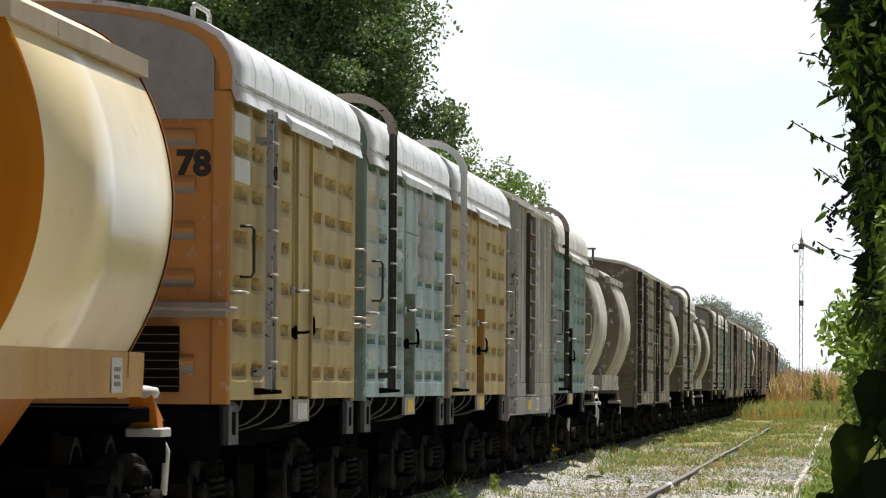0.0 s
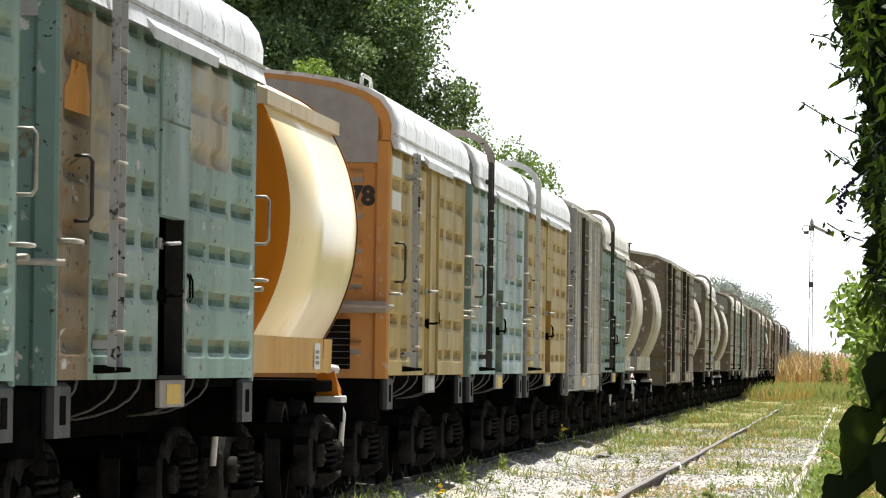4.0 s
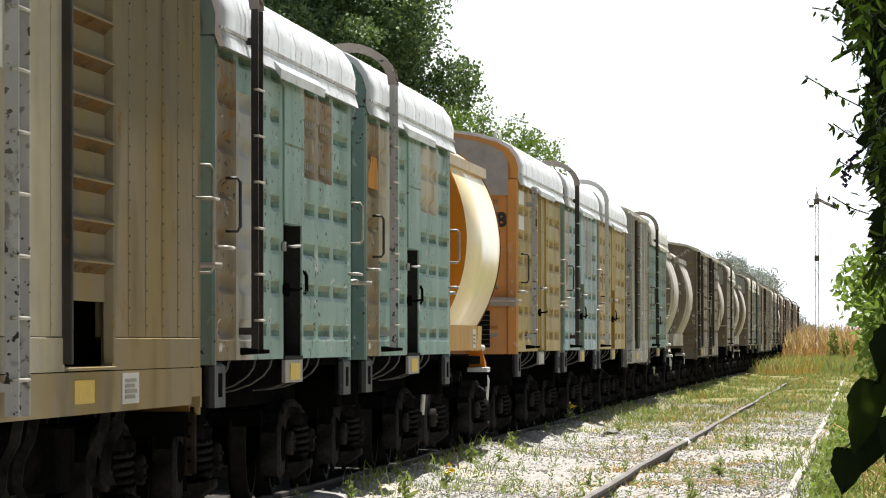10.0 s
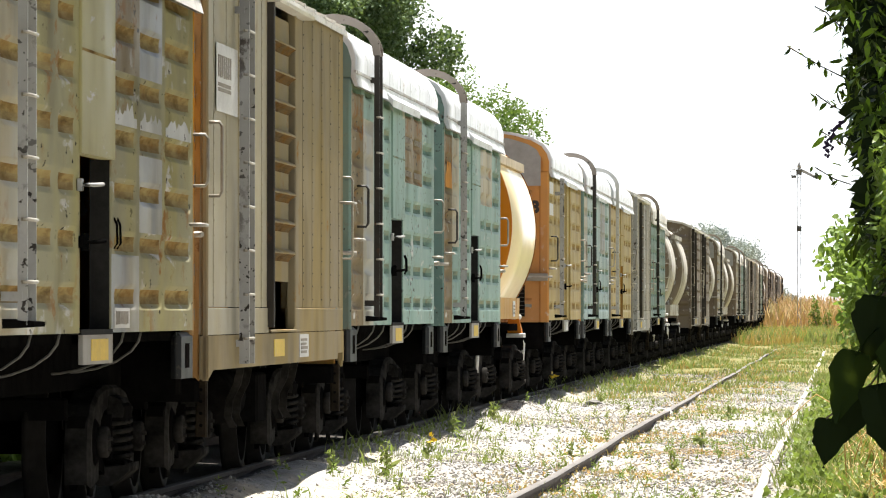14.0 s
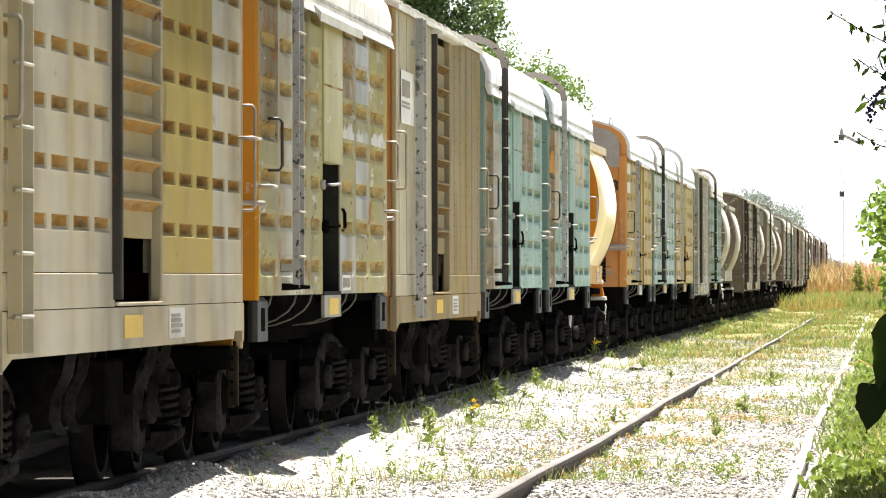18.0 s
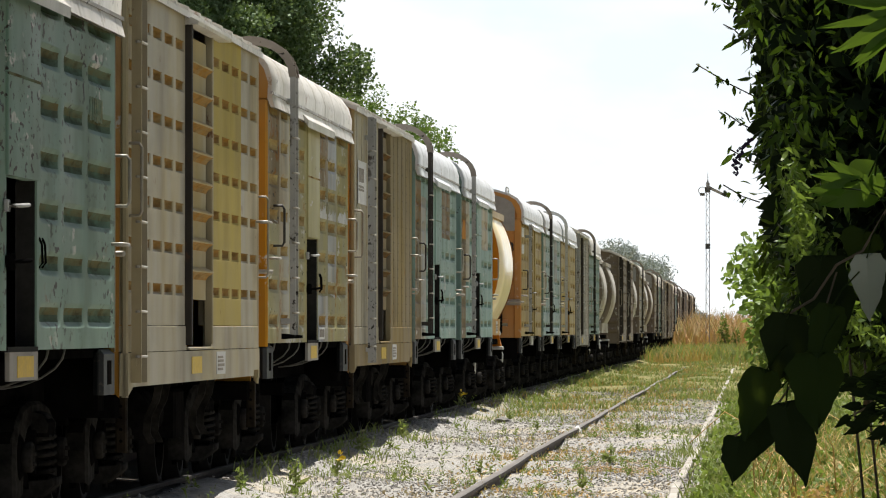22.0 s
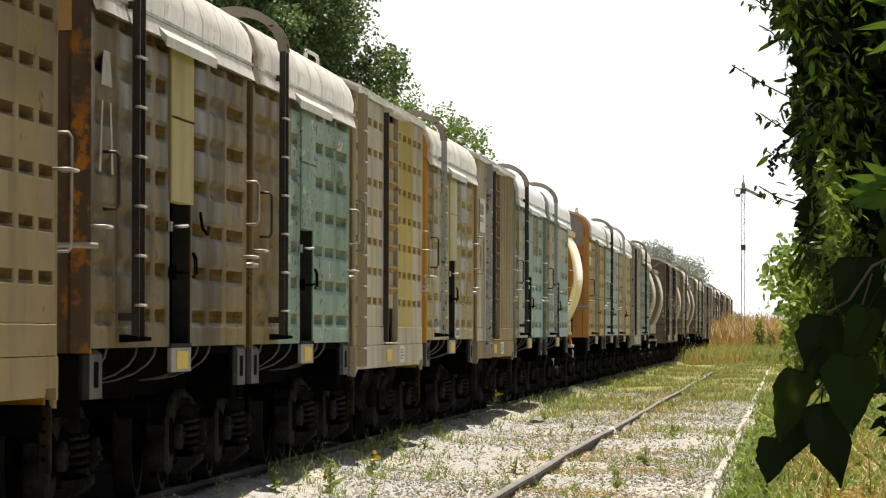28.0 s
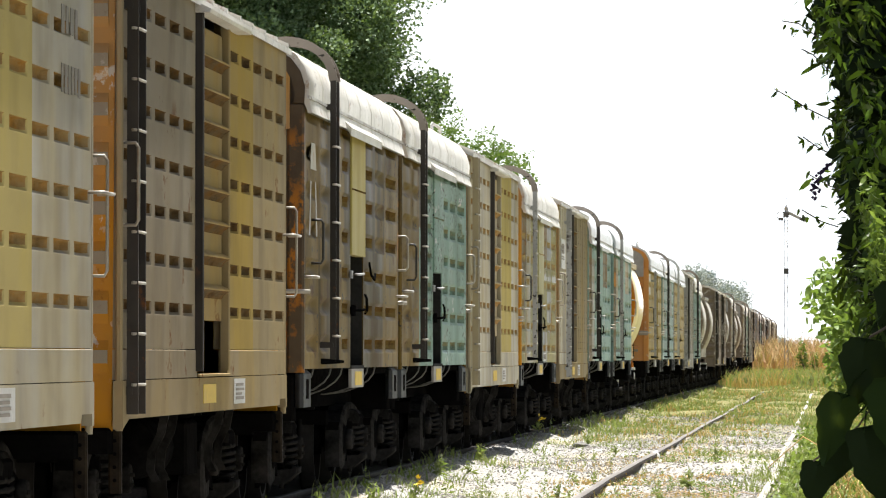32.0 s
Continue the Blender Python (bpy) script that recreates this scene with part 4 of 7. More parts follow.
def grooved(y0, y1, spans, rows, x, z0, z1, depth=0.046, tall=0.16, fields=(), steps=SOFT, end=0.34, low=1, over=True):
    """A pressed side sheet with short horizontal grooves, and its inner face. fields: (y0, y1, z0, z1, slot) for repainted parts; low: the slot of the grooves' foot."""
    ys = [(y0, 0.0)]
    for a, b in spans:
        e = min(end, 0.38 * (b - a))
        ys += [(a, 0.0), (a + 0.3 * e, 0.25), (a + 0.7 * e, 0.85), (a + e, 1.0), (b - e, 1.0), (b - 0.7 * e, 0.85), (b - 0.3 * e, 0.25), (b, 0.0)]
    ys.append((y1, 0.0))
    zs = [(z0, 0.0, 0)]
    for z in rows:
        zs += [(z + q * tall, d, k) for q, d, k in steps]
    zs.append((z1, 0.0, 0))
    g = Geo()
    ny = len(ys)
    g.v = [(x - depth * wy * wz, yy, zz) for zz, wz, k in zs for yy, wy in ys]
    for j in range(len(zs) - 1):
        for i in range(ny - 1):
            g.f.append((j * ny + i, j * ny + i + 1, (j + 1) * ny + i + 1, (j + 1) * ny + i))
            cy, cz = (ys[i][0] + ys[i + 1][0]) / 2, (zs[j][0] + zs[j + 1][0]) / 2
            slot = 0
            for fy0, fy1, fz0, fz1, k in fields:
                if fy0 - 1e-4 < cy < fy1 + 1e-4 and fz0 < cz < fz1:
                    slot = k
            if zs[j][2] and ys[i][1] + ys[i + 1][1] > 0.9 and (slot == 0 or over):
                slot = 1 if zs[j][2] == 1 else low
            g.m.append(slot)
            g.s.append((ys[i][1] + ys[i + 1][1]) * (zs[j][1] + zs[j + 1][1]) > 0)
    g.box(x - 0.10, y0, z0, x - depth - 0.012, y1, z1, 0)
    for yy in (y0, y1):
        g.add([(x, yy, z0), (x - depth - 0.012, yy, z0), (x - depth - 0.012, yy, z1), (x, yy, z1)], [(0, 1, 2, 3)])
    g.add([(x, y0, z0), (x - depth - 0.012, y0, z0), (x - depth - 0.012, y1, z0), (x, y1, z0)], [(0, 1, 2, 3)])
    return g


def u_iron(y, z0, z1, x, out=0.10, r=0.0115, along=0.0):
    """A bent grab iron standing off the side."""
    y2 = y + along
    return Geo().tube([(x, y, z0), (x + out * 0.8, y, z0), (x + out, y, z0 + 0.03 * (1 if z1 > z0 else 0)), (x + out, y2, z1 - 0.03 * (1 if z1 > z0 else 0)), (x + out * 0.8, y2, z1), (x, y2, z1)], r, 0, 6)


def ladder_geo(y, z0, z1, x, width=0.34, stile=0.05, pitch=0.32, out=0.10):
    """Two flat stiles held off the side by brackets."""
    g = Geo()
    for yy in (y, y + width):
        g.box(x + out - stile / 2, yy - 0.012, z0, x + out + stile / 2, yy + 0.012, z1)
        for zz in (z0 + 0.12, z1 - 0.25):
            g.box(x - 0.01, yy - 0.02, zz, x + out, yy + 0.02, zz + 0.05)
    return g


def hoop_geo(yy, z1, x, arc, stile=0.07, out=0.10):
    """A stile carried on over the roof edge in a bow."""
    g = Geo()
    path = [(x + out, z1)] + [(x + out - arc * (1 - math.cos(t)) / 1.0, z1 + 0.34 * math.sin(t)) for t in (math.pi * i / 12 for i in range(1, 9))]
    q = []
    for i, (px, pz) in enumerate(path):
        a, b = path[max(i - 1, 0)], path[min(i + 1, len(path) - 1)]
        d = Vector((b[0] - a[0], b[1] - a[1])).normalized()
        q += [(px - d.y * stile / 2, pz + d.x * stile / 2), (px + d.y * stile / 2, pz - d.x * stile / 2)]
    vs = [(px, yy + e, pz) for px, pz in q for e in (-0.012, 0.012)]
    fs = []
    for i in range(len(path) - 1):
        a = 4 * i
        fs += [(a, a + 4, a + 5, a + 1), (a + 2, a + 3, a + 7, a + 6), (a, a + 2, a + 6, a + 4), (a + 1, a + 5, a + 7, a + 3)]
    g.add(vs, fs)
    return g


def rungs_geo(y, z0, z1, x, width=0.34, pitch=0.32, out=0.10):
    out_ = []
    z = z0 + 0.22
    while z < z1 - 0.05:
        out_.append(Geo().tube([(x + out, y - 0.03, z), (x + out + 0.03, y, z), (x + out + 0.03, y + width, z), (x + out, y + width + 0.03, z)], 0.0105, 0, 6))
        z += pitch
    return out_


ARCH = [(1.45, 3.32), (1.455, 3.46), (1.42, 3.58), (1.34, 3.69), (1.20, 3.77), (0.95, 3.845), (0.60, 3.90), (0.25, 3.93), (0.0, 3.935)]


def arch_line(grow=0.0):
    right = [(x + grow * min(1, x / 0.9), z + grow) for x, z in ARCH]
    return right + [(-x, z) for x, z in right[-2::-1]]


def roof_shell(hl, lip=-0.01):
    g = Geo()
    o, n_ = arch_line(0.035), arch_line(0.0)
    o = [(o[0][0] + 0.03, 3.24)] + o + [(-o[0][0] - 0.03, 3.24)]
    n_ = [(n_[0][0] + 0.03, 3.24)] + n_ + [(-n_[0][0] - 0.03, 3.24)]
    k = len(o)
    ys = [(-hl - lip, 0.0)]
    # sheets that bulge a little between their joints
    for y in (-4.08, -2.72, -1.36, 0.0, 1.36, 2.72, 4.08):
        ys += [(y - 0.68, 0.005), (y - 0.40, 0.004), (y - 0.10, 0.001), (y - 0.03, 0.0), (y - 0.02, 0.006), (y + 0.02, 0.006), (y + 0.03, 0.0), (y + 0.10, 0.001), (y + 0.40, 0.004)]
    ys.append((hl + lip, 0.0))
    for yy, up in ys:
        g.v += [(px * (1 + up * 0.6), yy, pz + up * (1 if pz > 3.3 else 0)) for px, pz in o] + [(px, yy, pz) for px, pz in n_]
    for i in range(len(ys) - 1):
        for j in range(k - 1):
            a = i * 2 * k + j
            b = a + 2 * k
            g.f += [(a, a + 1, b + 1, b), (a + k, b + k, b + k + 1, a + k + 1)]
            g.m += [0, 0]
            g.s += [True, True]
    for e in (0, (len(ys) - 1) * 2 * k):
        for j in range(k - 1):
            g.f.append((e + j, e + j + 1, e + k + j + 1, e + k + j))
            g.m.append(0)
            g.s.append(False)
    return g


def bars(geo, y0, y1, z0, z1, x, count, upright=False, seed=0, fill=0.55):
    """Plain bars that stand for lettering."""
    rng = random.Random(seed)
    for i in range(count):
        a, b = i / count, (i + fill + 0.15 * rng.random()) / count
        if upright:
            geo.box(x - 0.001, y0 + (y1 - y0) * a, z0 + (z1 - z0) * 0.1 * rng.random(), x + 0.003, y0 + (y1 - y0) * b, z1)
        else:
            geo.box(x - 0.001, y0, z0 + (z1 - z0) * a, x + 0.003, y1 - (y1 - y0) * 0.3 * rng.random(), z0 + (z1 - z0) * b)
    return geo


# ---- the train: low boxcar with a rounded roof ----
LOW_ROWS = [1.355 + 0.316 * i for i in range(7)]


def low_boxcar(label, side, end="teal", seed=1, door="open", jamb=None, ladder="grey", arc=0.40, ladder_y=-3.75, roof=None, groove_=None,
               door_paint=None, extras=None, post=None, springs=True, hl=5.45, fields=(), hoop=None):
    car = thing("boxcar", label, "boxcar", "wagons of the freight train")
    col = M[side](seed)
    endm = M[end](seed + 40) if isinstance(end, str) else end
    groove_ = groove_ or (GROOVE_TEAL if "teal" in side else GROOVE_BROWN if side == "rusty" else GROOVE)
    dcol = M[door_paint](seed + 20) if door_paint else col
    postm = M[post](seed + 60) if post else endm
    roofm = roof or ROOF
    X, Z0, Z1 = 1.45, 1.145, 3.32
    d0, d1 = -0.62, 0.88
    left = [(-5.28, -4.05), (-3.92, -2.85), (-2.72, -1.72), (-1.60, -0.74)]
    right = [(1.00, 2.18), (2.30, 3.55), (3.68, 5.28)]
    slots = [(a, b, c, d, 2 + i) for i, (a, b, c, d, m) in enumerate(fields)]
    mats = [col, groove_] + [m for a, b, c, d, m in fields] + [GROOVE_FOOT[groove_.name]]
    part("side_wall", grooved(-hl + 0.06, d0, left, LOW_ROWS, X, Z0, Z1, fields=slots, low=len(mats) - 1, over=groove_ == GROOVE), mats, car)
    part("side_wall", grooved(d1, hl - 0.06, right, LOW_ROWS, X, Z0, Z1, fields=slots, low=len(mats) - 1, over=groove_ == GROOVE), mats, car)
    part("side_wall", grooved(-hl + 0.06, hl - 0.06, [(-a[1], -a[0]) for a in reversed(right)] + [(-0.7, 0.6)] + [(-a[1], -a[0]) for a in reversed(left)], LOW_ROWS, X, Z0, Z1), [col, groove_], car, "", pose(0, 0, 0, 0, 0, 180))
    # door
    zo = 2.16 if door == "open" else Z0 + 0.02
    g = Geo()
    g.box(X - 0.07, d0 - 0.04, zo, X + 0.018, d1 + 0.04, Z1 - 0.02, 0, 0.006)
    dr = part("door", g, dcol, car, "smooth sheet-metal sliding door%s" % (" with its lower part open" if door == "open" else ", closed"))
    g = Geo()
    g.box(X + 0.018, d0 - 0.03, 2.74, X + 0.024, d1 + 0.03, 2.755)
    part("door_seam", g, groove_, dr)
    jm = jamb or JAMB
    g = Geo()
    if door == "open":
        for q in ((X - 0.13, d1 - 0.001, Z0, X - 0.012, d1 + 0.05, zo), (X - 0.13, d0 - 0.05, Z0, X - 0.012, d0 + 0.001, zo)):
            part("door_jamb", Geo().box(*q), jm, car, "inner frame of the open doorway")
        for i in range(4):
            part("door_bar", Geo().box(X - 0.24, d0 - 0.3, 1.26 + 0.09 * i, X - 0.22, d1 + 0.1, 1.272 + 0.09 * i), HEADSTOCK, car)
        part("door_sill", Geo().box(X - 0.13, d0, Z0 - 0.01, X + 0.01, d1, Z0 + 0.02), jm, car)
    else:
        for q in (d0 + 0.02, d1 - 0.25):
            part("door_stiffener", Geo().box(X + 0.019, q, Z0, X + 0.045, q + 0.09, Z1 - 0.02), dcol, dr)
    for k, (yy, zz) in enumerate(((d0 - 0.1, 1.98), (d0 - 0.02, 1.66), (d1 + 0.12, 1.74))):
        g = Geo()
        if k < 2:
            g.box(X + 0.002, yy - 0.05, zz - 0.035, X + 0.03, yy + 0.05, zz + 0.035, 0, 0.005)
            g.tube([(X + 0.02, yy, zz), (X + 0.09, yy + 0.05, zz), (X + 0.10, yy + 0.38, zz + 0.01)], 0.012, 0, 6)
            if k == 1:
                g.box(X + 0.01, yy - 0.02, zz - 0.05, X + 0.04, yy + 0.14, zz + 0.05, 0, 0.008)
            part("door_latch", g, LADDER_GREY if k == 0 else IRON, car)
        else:
            for e in (0, 0.16):
                g = Geo()
                g.tube([(X, yy + e, zz - 0.10), (X + 0.02, yy + e + 0.015, zz - 0.07), (X + 0.02, yy + e - 0.015, zz + 0.04), (X, yy + e, zz + 0.08)], 0.008, 0, 5)
                part("door_hook", g, IRON, car)
    # ends
    for s in (-1, 1):
        outline = [(-1.40, Z0 - 0.03), (1.40, Z0 - 0.03)] + arch_line(-0.01)
        g = Geo().prism(outline, "y", s * (hl - 0.10), s * (hl - 0.03))
        ew = part("end_wall", g, endm, car)
        a_out = arch_line(0.0)
        g = Geo()
        k = len(a_out)
        inn = [(px * 0.945, pz - 0.06) for px, pz in a_out]
        inn[0], inn[-1] = (1.36, 3.32), (-1.36, 3.32)
        vs = [(px, yy, pz) for yy in (s * (hl - 0.03), s * hl) for px, pz in a_out + inn]
        fs = []
        for i in range(k - 1):
            fs += [(i, i + 1, k + i + 1, k + i), (2 * k + i, 3 * k + i, 3 * k + i + 1, 2 * k + i + 1), (i, 2 * k + i, 2 * k + i + 1, i + 1), (k + i, k + i + 1, 3 * k + i + 1, 3 * k + i)]
        g.add(vs, fs)
        part("end_arch", g, postm, ew)
        for e in (-1, 1):
            g = Geo()
            g.box(min(e * 1.31, e * 1.45), min(s * hl, s * (hl - 0.11)), Z0 - 0.03, max(e * 1.31, e * 1.45), max(s * hl, s * (hl - 0.11)), 3.325, 0, 0.02)
            part("corner_post", g, postm, car)
        g = Geo()
        for zz in (1.40, 2.00, 2.33, 2.655, 2.985):
            g.prism([(zz - 0.065, 0.0), (zz - 0.04, 0.042), (zz - 0.015, 0.06), (zz + 0.015, 0.06), (zz + 0.04, 0.042), (zz + 0.065, 0.0)], "x", -1.2, 1.2)
        # the ribs were laid out as (z, out): turn them onto the end
        g.v = [(px, s * (hl - 0.03 + pz), py) for px, py, pz in g.v]
        for i in range(5):
            g.m[8 * i] = g.m[8 * i + 1] = 1
        part("end_ribs", g, [endm, END_GREY if end == "faded_orange" else endm], ew)
        g = Geo()
        g.prism([(-1.33, 3.11), (1.33, 3.11)] + [(max(-1.33, min(1.33, px * 0.95)), pz - 0.05) for px, pz in arch_line(0.0)[1:-1]], "y", s * (hl - 0.03), s * (hl + 0.008))
        part("end_panel", g, M["orange"](seed + 41) if end == "rust_dark" else END_GREY, ew, "flat orange plate on the wagon's end" if end == "rust_dark" else "flat grey plate on the wagon's end")
        g = Geo()
        g.tube([(0.7, s * hl, 1.78), (0.7, s * (hl + 0.1), 1.78), (1.42, s * (hl + 0.1), 1.78), (1.50, s * (hl + 0.05), 1.78)], 0.02, 0, 6)
        part("grab_iron", g, RAILING, car)
        g = Geo()
        g.box(1.375, min(s * hl, s * (hl - 0.75)), 0.83, 1.445, max(s * hl, s * (hl - 0.75)), 1.135, 0, 0.03)
        hp = part("headstock_plate", g, HEADSTOCK, car, "grey steel headstock plate with a slot")
        g = Geo()
        # no hole: a black plate stands for the slot's shade
        g.box(1.44, s * (hl - 0.38) - 0.12, 0.90, 1.449, s * (hl - 0.38) + 0.12, 1.06)
        part("slot", g, BLACK, hp)
        g = Geo()
        g.box(-1.40, min(s * hl, s * (hl - 0.2)), 0.72, 1.37, max(s * hl, s * (hl - 0.2)), 1.10, 0, 0.02)
        part("headstock", g, IRON, car)
    # roof
    part("roof", roof_shell(hl), roofm, car, "curved sheet-metal roof bleached by the sun")
    g = Geo()
    g.box(X + 0.025, -hl - 0.05, 3.355, X + 0.05, hl + 0.05, 3.38)
    part("gutter", g, GUTTER, car, "flaking gutter strip along the roof edge")
    g = Geo()
    g.add([(X + 0.03, -1.9, 3.33), (X + 0.11, -1.9, 3.25), (X + 0.11, 1.75, 3.25), (X + 0.03, 1.75, 3.33), (X + 0.03, -1.9, 3.31), (X + 0.105, -1.9, 3.18), (X + 0.105, 1.75, 3.18), (X + 0.03, 1.75, 3.31)],
          [(0, 1, 2, 3), (4, 7, 6, 5), (0, 4, 5, 1), (1, 5, 6, 2), (2, 6, 7, 3)])
    part("door_hood", g, roofm, car, "dented sheet hood over the door")
    g = Geo()
    g.box(-0.25, -hl, 3.97, 0.25, hl, 4.0)
    part("roof_walk", g, OLD_ROOF, car)
    # ladder
    lm = {"grey": LADDER_GREY, "dark": LADDER_DARK, "pale": PALE, "side": col}[ladder]
    ztop = 3.58 if arc else 3.26
    ld = part("ladder", ladder_geo(ladder_y, 1.20, ztop, X), lm, car, "flat-bar ladder%s" % (" whose stiles curve over the roof" if arc else ""))
    if arc:
        for yy in (ladder_y, ladder_y + 0.34):
            part("ladder_hoop", hoop_geo(yy, ztop, X, arc), hoop or HOOP, ld, "worn bow of the ladder over the roof edge in sunlit tones")
    for rg in rungs_geo(ladder_y, 1.20, 3.3, X):
        part("rung", rg, RAILING, ld)
    g = Geo()
    g.add([(X, ladder_y - 0.05, 1.18), (X + 0.16, ladder_y, 1.19), (X + 0.16, ladder_y + 0.42, 1.19), (X, ladder_y + 0.47, 1.18), (X, ladder_y - 0.05, 1.23), (X + 0.16, ladder_y, 1.215), (X + 0.16, ladder_y + 0.42, 1.215), (X, ladder_y + 0.47, 1.23)],
          [(0, 1, 2, 3), (4, 5, 6, 7), (0, 1, 5, 4), (1, 2, 6, 5), (2, 3, 7, 6)])
    part("ladder_foot", g, IRON, ld)
    # grab irons
    part("grab_iron", u_iron(-4.75, 2.02, 2.38, X, 0.10), BLACKRAIL if ladder != "side" else RAILING, car)
    part("grab_iron", u_iron(hl - 0.06, 2.10, 2.44, X, 0.10), RAILING, car)
    part("grab_iron", u_iron(hl - 0.3, 1.84, 1.84, X, 0.09, 0.013, 0.28), RAILING, car)
    part("grab_iron", u_iron(-hl + 0.03, 1.90, 1.90, X, 0.09, 0.013, 0.35), RAILING, car)
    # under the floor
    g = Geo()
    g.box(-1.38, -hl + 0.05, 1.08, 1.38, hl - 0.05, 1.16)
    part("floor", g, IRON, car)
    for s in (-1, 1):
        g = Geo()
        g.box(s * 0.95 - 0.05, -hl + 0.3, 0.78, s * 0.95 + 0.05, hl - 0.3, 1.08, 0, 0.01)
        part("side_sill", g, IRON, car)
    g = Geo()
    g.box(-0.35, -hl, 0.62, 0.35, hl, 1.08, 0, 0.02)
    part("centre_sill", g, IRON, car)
    for yy in (-4.4, -2.6, -1.4, 1.6, 2.5):
        g = Geo().tube([(X - 0.012 - 0.5 * (1 - math.cos(t)), yy, 1.15 - 0.26 * math.sin(t)) for t in (0, 0.25, 0.5, 0.8, 1.1, 1.35, 1.57)], 0.008, 0, 5)
        part("bracket_rod", g, ROD, car)
    g = Geo()
    g.box(X - 0.03, -0.45, 0.965, X + 0.0, 0.95, 1.14, 0, 0.004)
    pl = part("placard_plate", g, HOOP, car)
    g = Geo()
    g.box(X + 0.001, -0.10, 0.985, X + 0.005, 0.70, 1.11)
    part("placard", g, YELLOW if door == "open" else PALE, pl, "faded yellow placard")
    g = Geo()
    g.lathe([(-2.2, 0.0), (-2.2, 0.14), (-1.5, 0.14), (-1.5, 0.0)], (-0.6, 0, 0.78), "y", 12)
    part("brake_cylinder", g, IRON, car)
    if extras:
        extras(car, X)
    add_bogies(car, TRUCK, springs)
    add_couplers(car, hl)
    return car


# ---- the train: tall boxcar with a skirt and a ridged door ----
TALL_ROWS = [1.56 + 0.307 * i for i in range(7)]


def tall_boxcar(label, side, end="orange", seed=1, pockets=True, ladder="side", door_col=None, extras=None, springs=True, hl=5.6, roof=None, left=None, ladder_at=0.2, ladder_out=0.05):
    car = thing("boxcar", label, "boxcar", "wagons of the freight train")
    col = M[side](seed)
    endm = M[end](seed + 40)
    dcol = M[door_col](seed + 30) if door_col else col
    roofm = roof or OLD_ROOF
    X, Z0, ZS, Z1 = 1.46, 0.87, 1.30, 3.66
    d0, d1 = -1.20, 0.90
    def spans(a, b, pitch=0.9):
        n_ = round((b - a) / pitch)
        q = (b - a) / n_
        return [(a + i * q + 0.085, a + (i + 1) * q - 0.085) for i in range(n_)]
    rows = TALL_ROWS if pockets else []
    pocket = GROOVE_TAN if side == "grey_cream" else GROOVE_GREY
    rng = random.Random(seed)
    for a, b in ((-hl + 0.06, d0 - 0.06), (d1 + 0.06, hl - 0.06)):
        sp = spans(a, b) if pockets else []
        q = (b - a) / round((b - a) / 0.9)
        fl = [(a + i * q, a + (i + 1) * q, ZS, Z1, 2) for i in range(round((b - a) / 0.9)) if rng.random() < ((1.0 if i < (2 if left else 3) else 0.2) if a > 0 else 0.0 if left else 0.15)]
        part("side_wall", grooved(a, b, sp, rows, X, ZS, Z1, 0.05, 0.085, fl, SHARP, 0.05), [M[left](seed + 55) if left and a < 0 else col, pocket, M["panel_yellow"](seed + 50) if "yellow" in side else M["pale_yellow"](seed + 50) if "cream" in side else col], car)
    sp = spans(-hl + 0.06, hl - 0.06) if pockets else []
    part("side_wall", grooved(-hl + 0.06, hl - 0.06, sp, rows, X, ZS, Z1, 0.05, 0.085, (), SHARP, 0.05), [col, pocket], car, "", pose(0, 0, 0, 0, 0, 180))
    if not pockets:
        yy = -hl + 0.45
        while yy < hl - 0.3:
            if not d0 - 0.2 < yy < d1 + 0.2:
                g = Geo().box(X - 0.002, yy - 0.03, ZS, X + 0.004, yy + 0.03, Z1 - 0.05)
                for i in range(22):
                    zz = ZS + 0.06 + i * 0.105
                    g.box(X + 0.004, yy - 0.008, zz, X + 0.008, yy + 0.008, zz + 0.012, 1)
                part("seam_strip", g, [M[left](seed + 55), M[left](seed + 55)] if left and yy < 0 else [col, LADDER_DARK], car)
            yy += 0.86
    # skirt in two plates
    for s, flip in ((1, 0), (-1, 180)):
        for a, b in ((-hl + 0.05, d0), (d1, hl - 0.05)):
            part("skirt_plate", Geo().box(X - 0.06, min(s * a, s * b), 1.11, X + 0.006, max(s * a, s * b), ZS - 0.006, 0, 0.003), M[left](seed + 55) if left and a < 0 else col, car, "", pose(0, 0, 0, 0, 0, flip))
        g = Geo()
        pts = [(-hl + 0.02, Z0 - 0.06), (-hl + 0.35, Z0), (hl - 0.65, Z0), (hl - 0.6, Z0 + 0.05), (hl - 0.12, Z0 + 0.05), (hl - 0.12, Z0 - 0.02), (hl - 0.02, Z0 - 0.02), (hl - 0.02, 1.104), (-hl + 0.02, 1.104)]
        g.prism(pts, "x", X - 0.05, X + 0.012)
        part("skirt_plate", g, col, car, "", pose(0, 0, 0, 0, 0, flip))
    # ridged door
    g = Geo()
    zb, zt = 1.50, 3.52
    prof, under = [(X - 0.034, zb)], []
    z = zb + 0.03
    while z + 0.228 < zt:
        under += [len(prof) + 1, len(prof) + 2]
        prof += [(X - 0.034, z), (X - 0.033, z + 0.125), (X - 0.014, z + 0.155), (X + 0.026, z + 0.180), (X + 0.031, z + 0.188), (X + 0.022, z + 0.198), (X - 0.030, z + 0.222)]
        z += 0.228
    prof += [(X - 0.034, zt), (X - 0.07, zt), (X - 0.07, zb)]
    g.prism(prof, "y", d0 + 0.02, d1 - 0.04)
    # lip undersides take the pockets' mix of rust and painted shade
    for i in under:
        g.m[i] = 1
    dr = part("door", g, [dcol, pocket], car, "ridged sheet-metal door with a small open hatch")
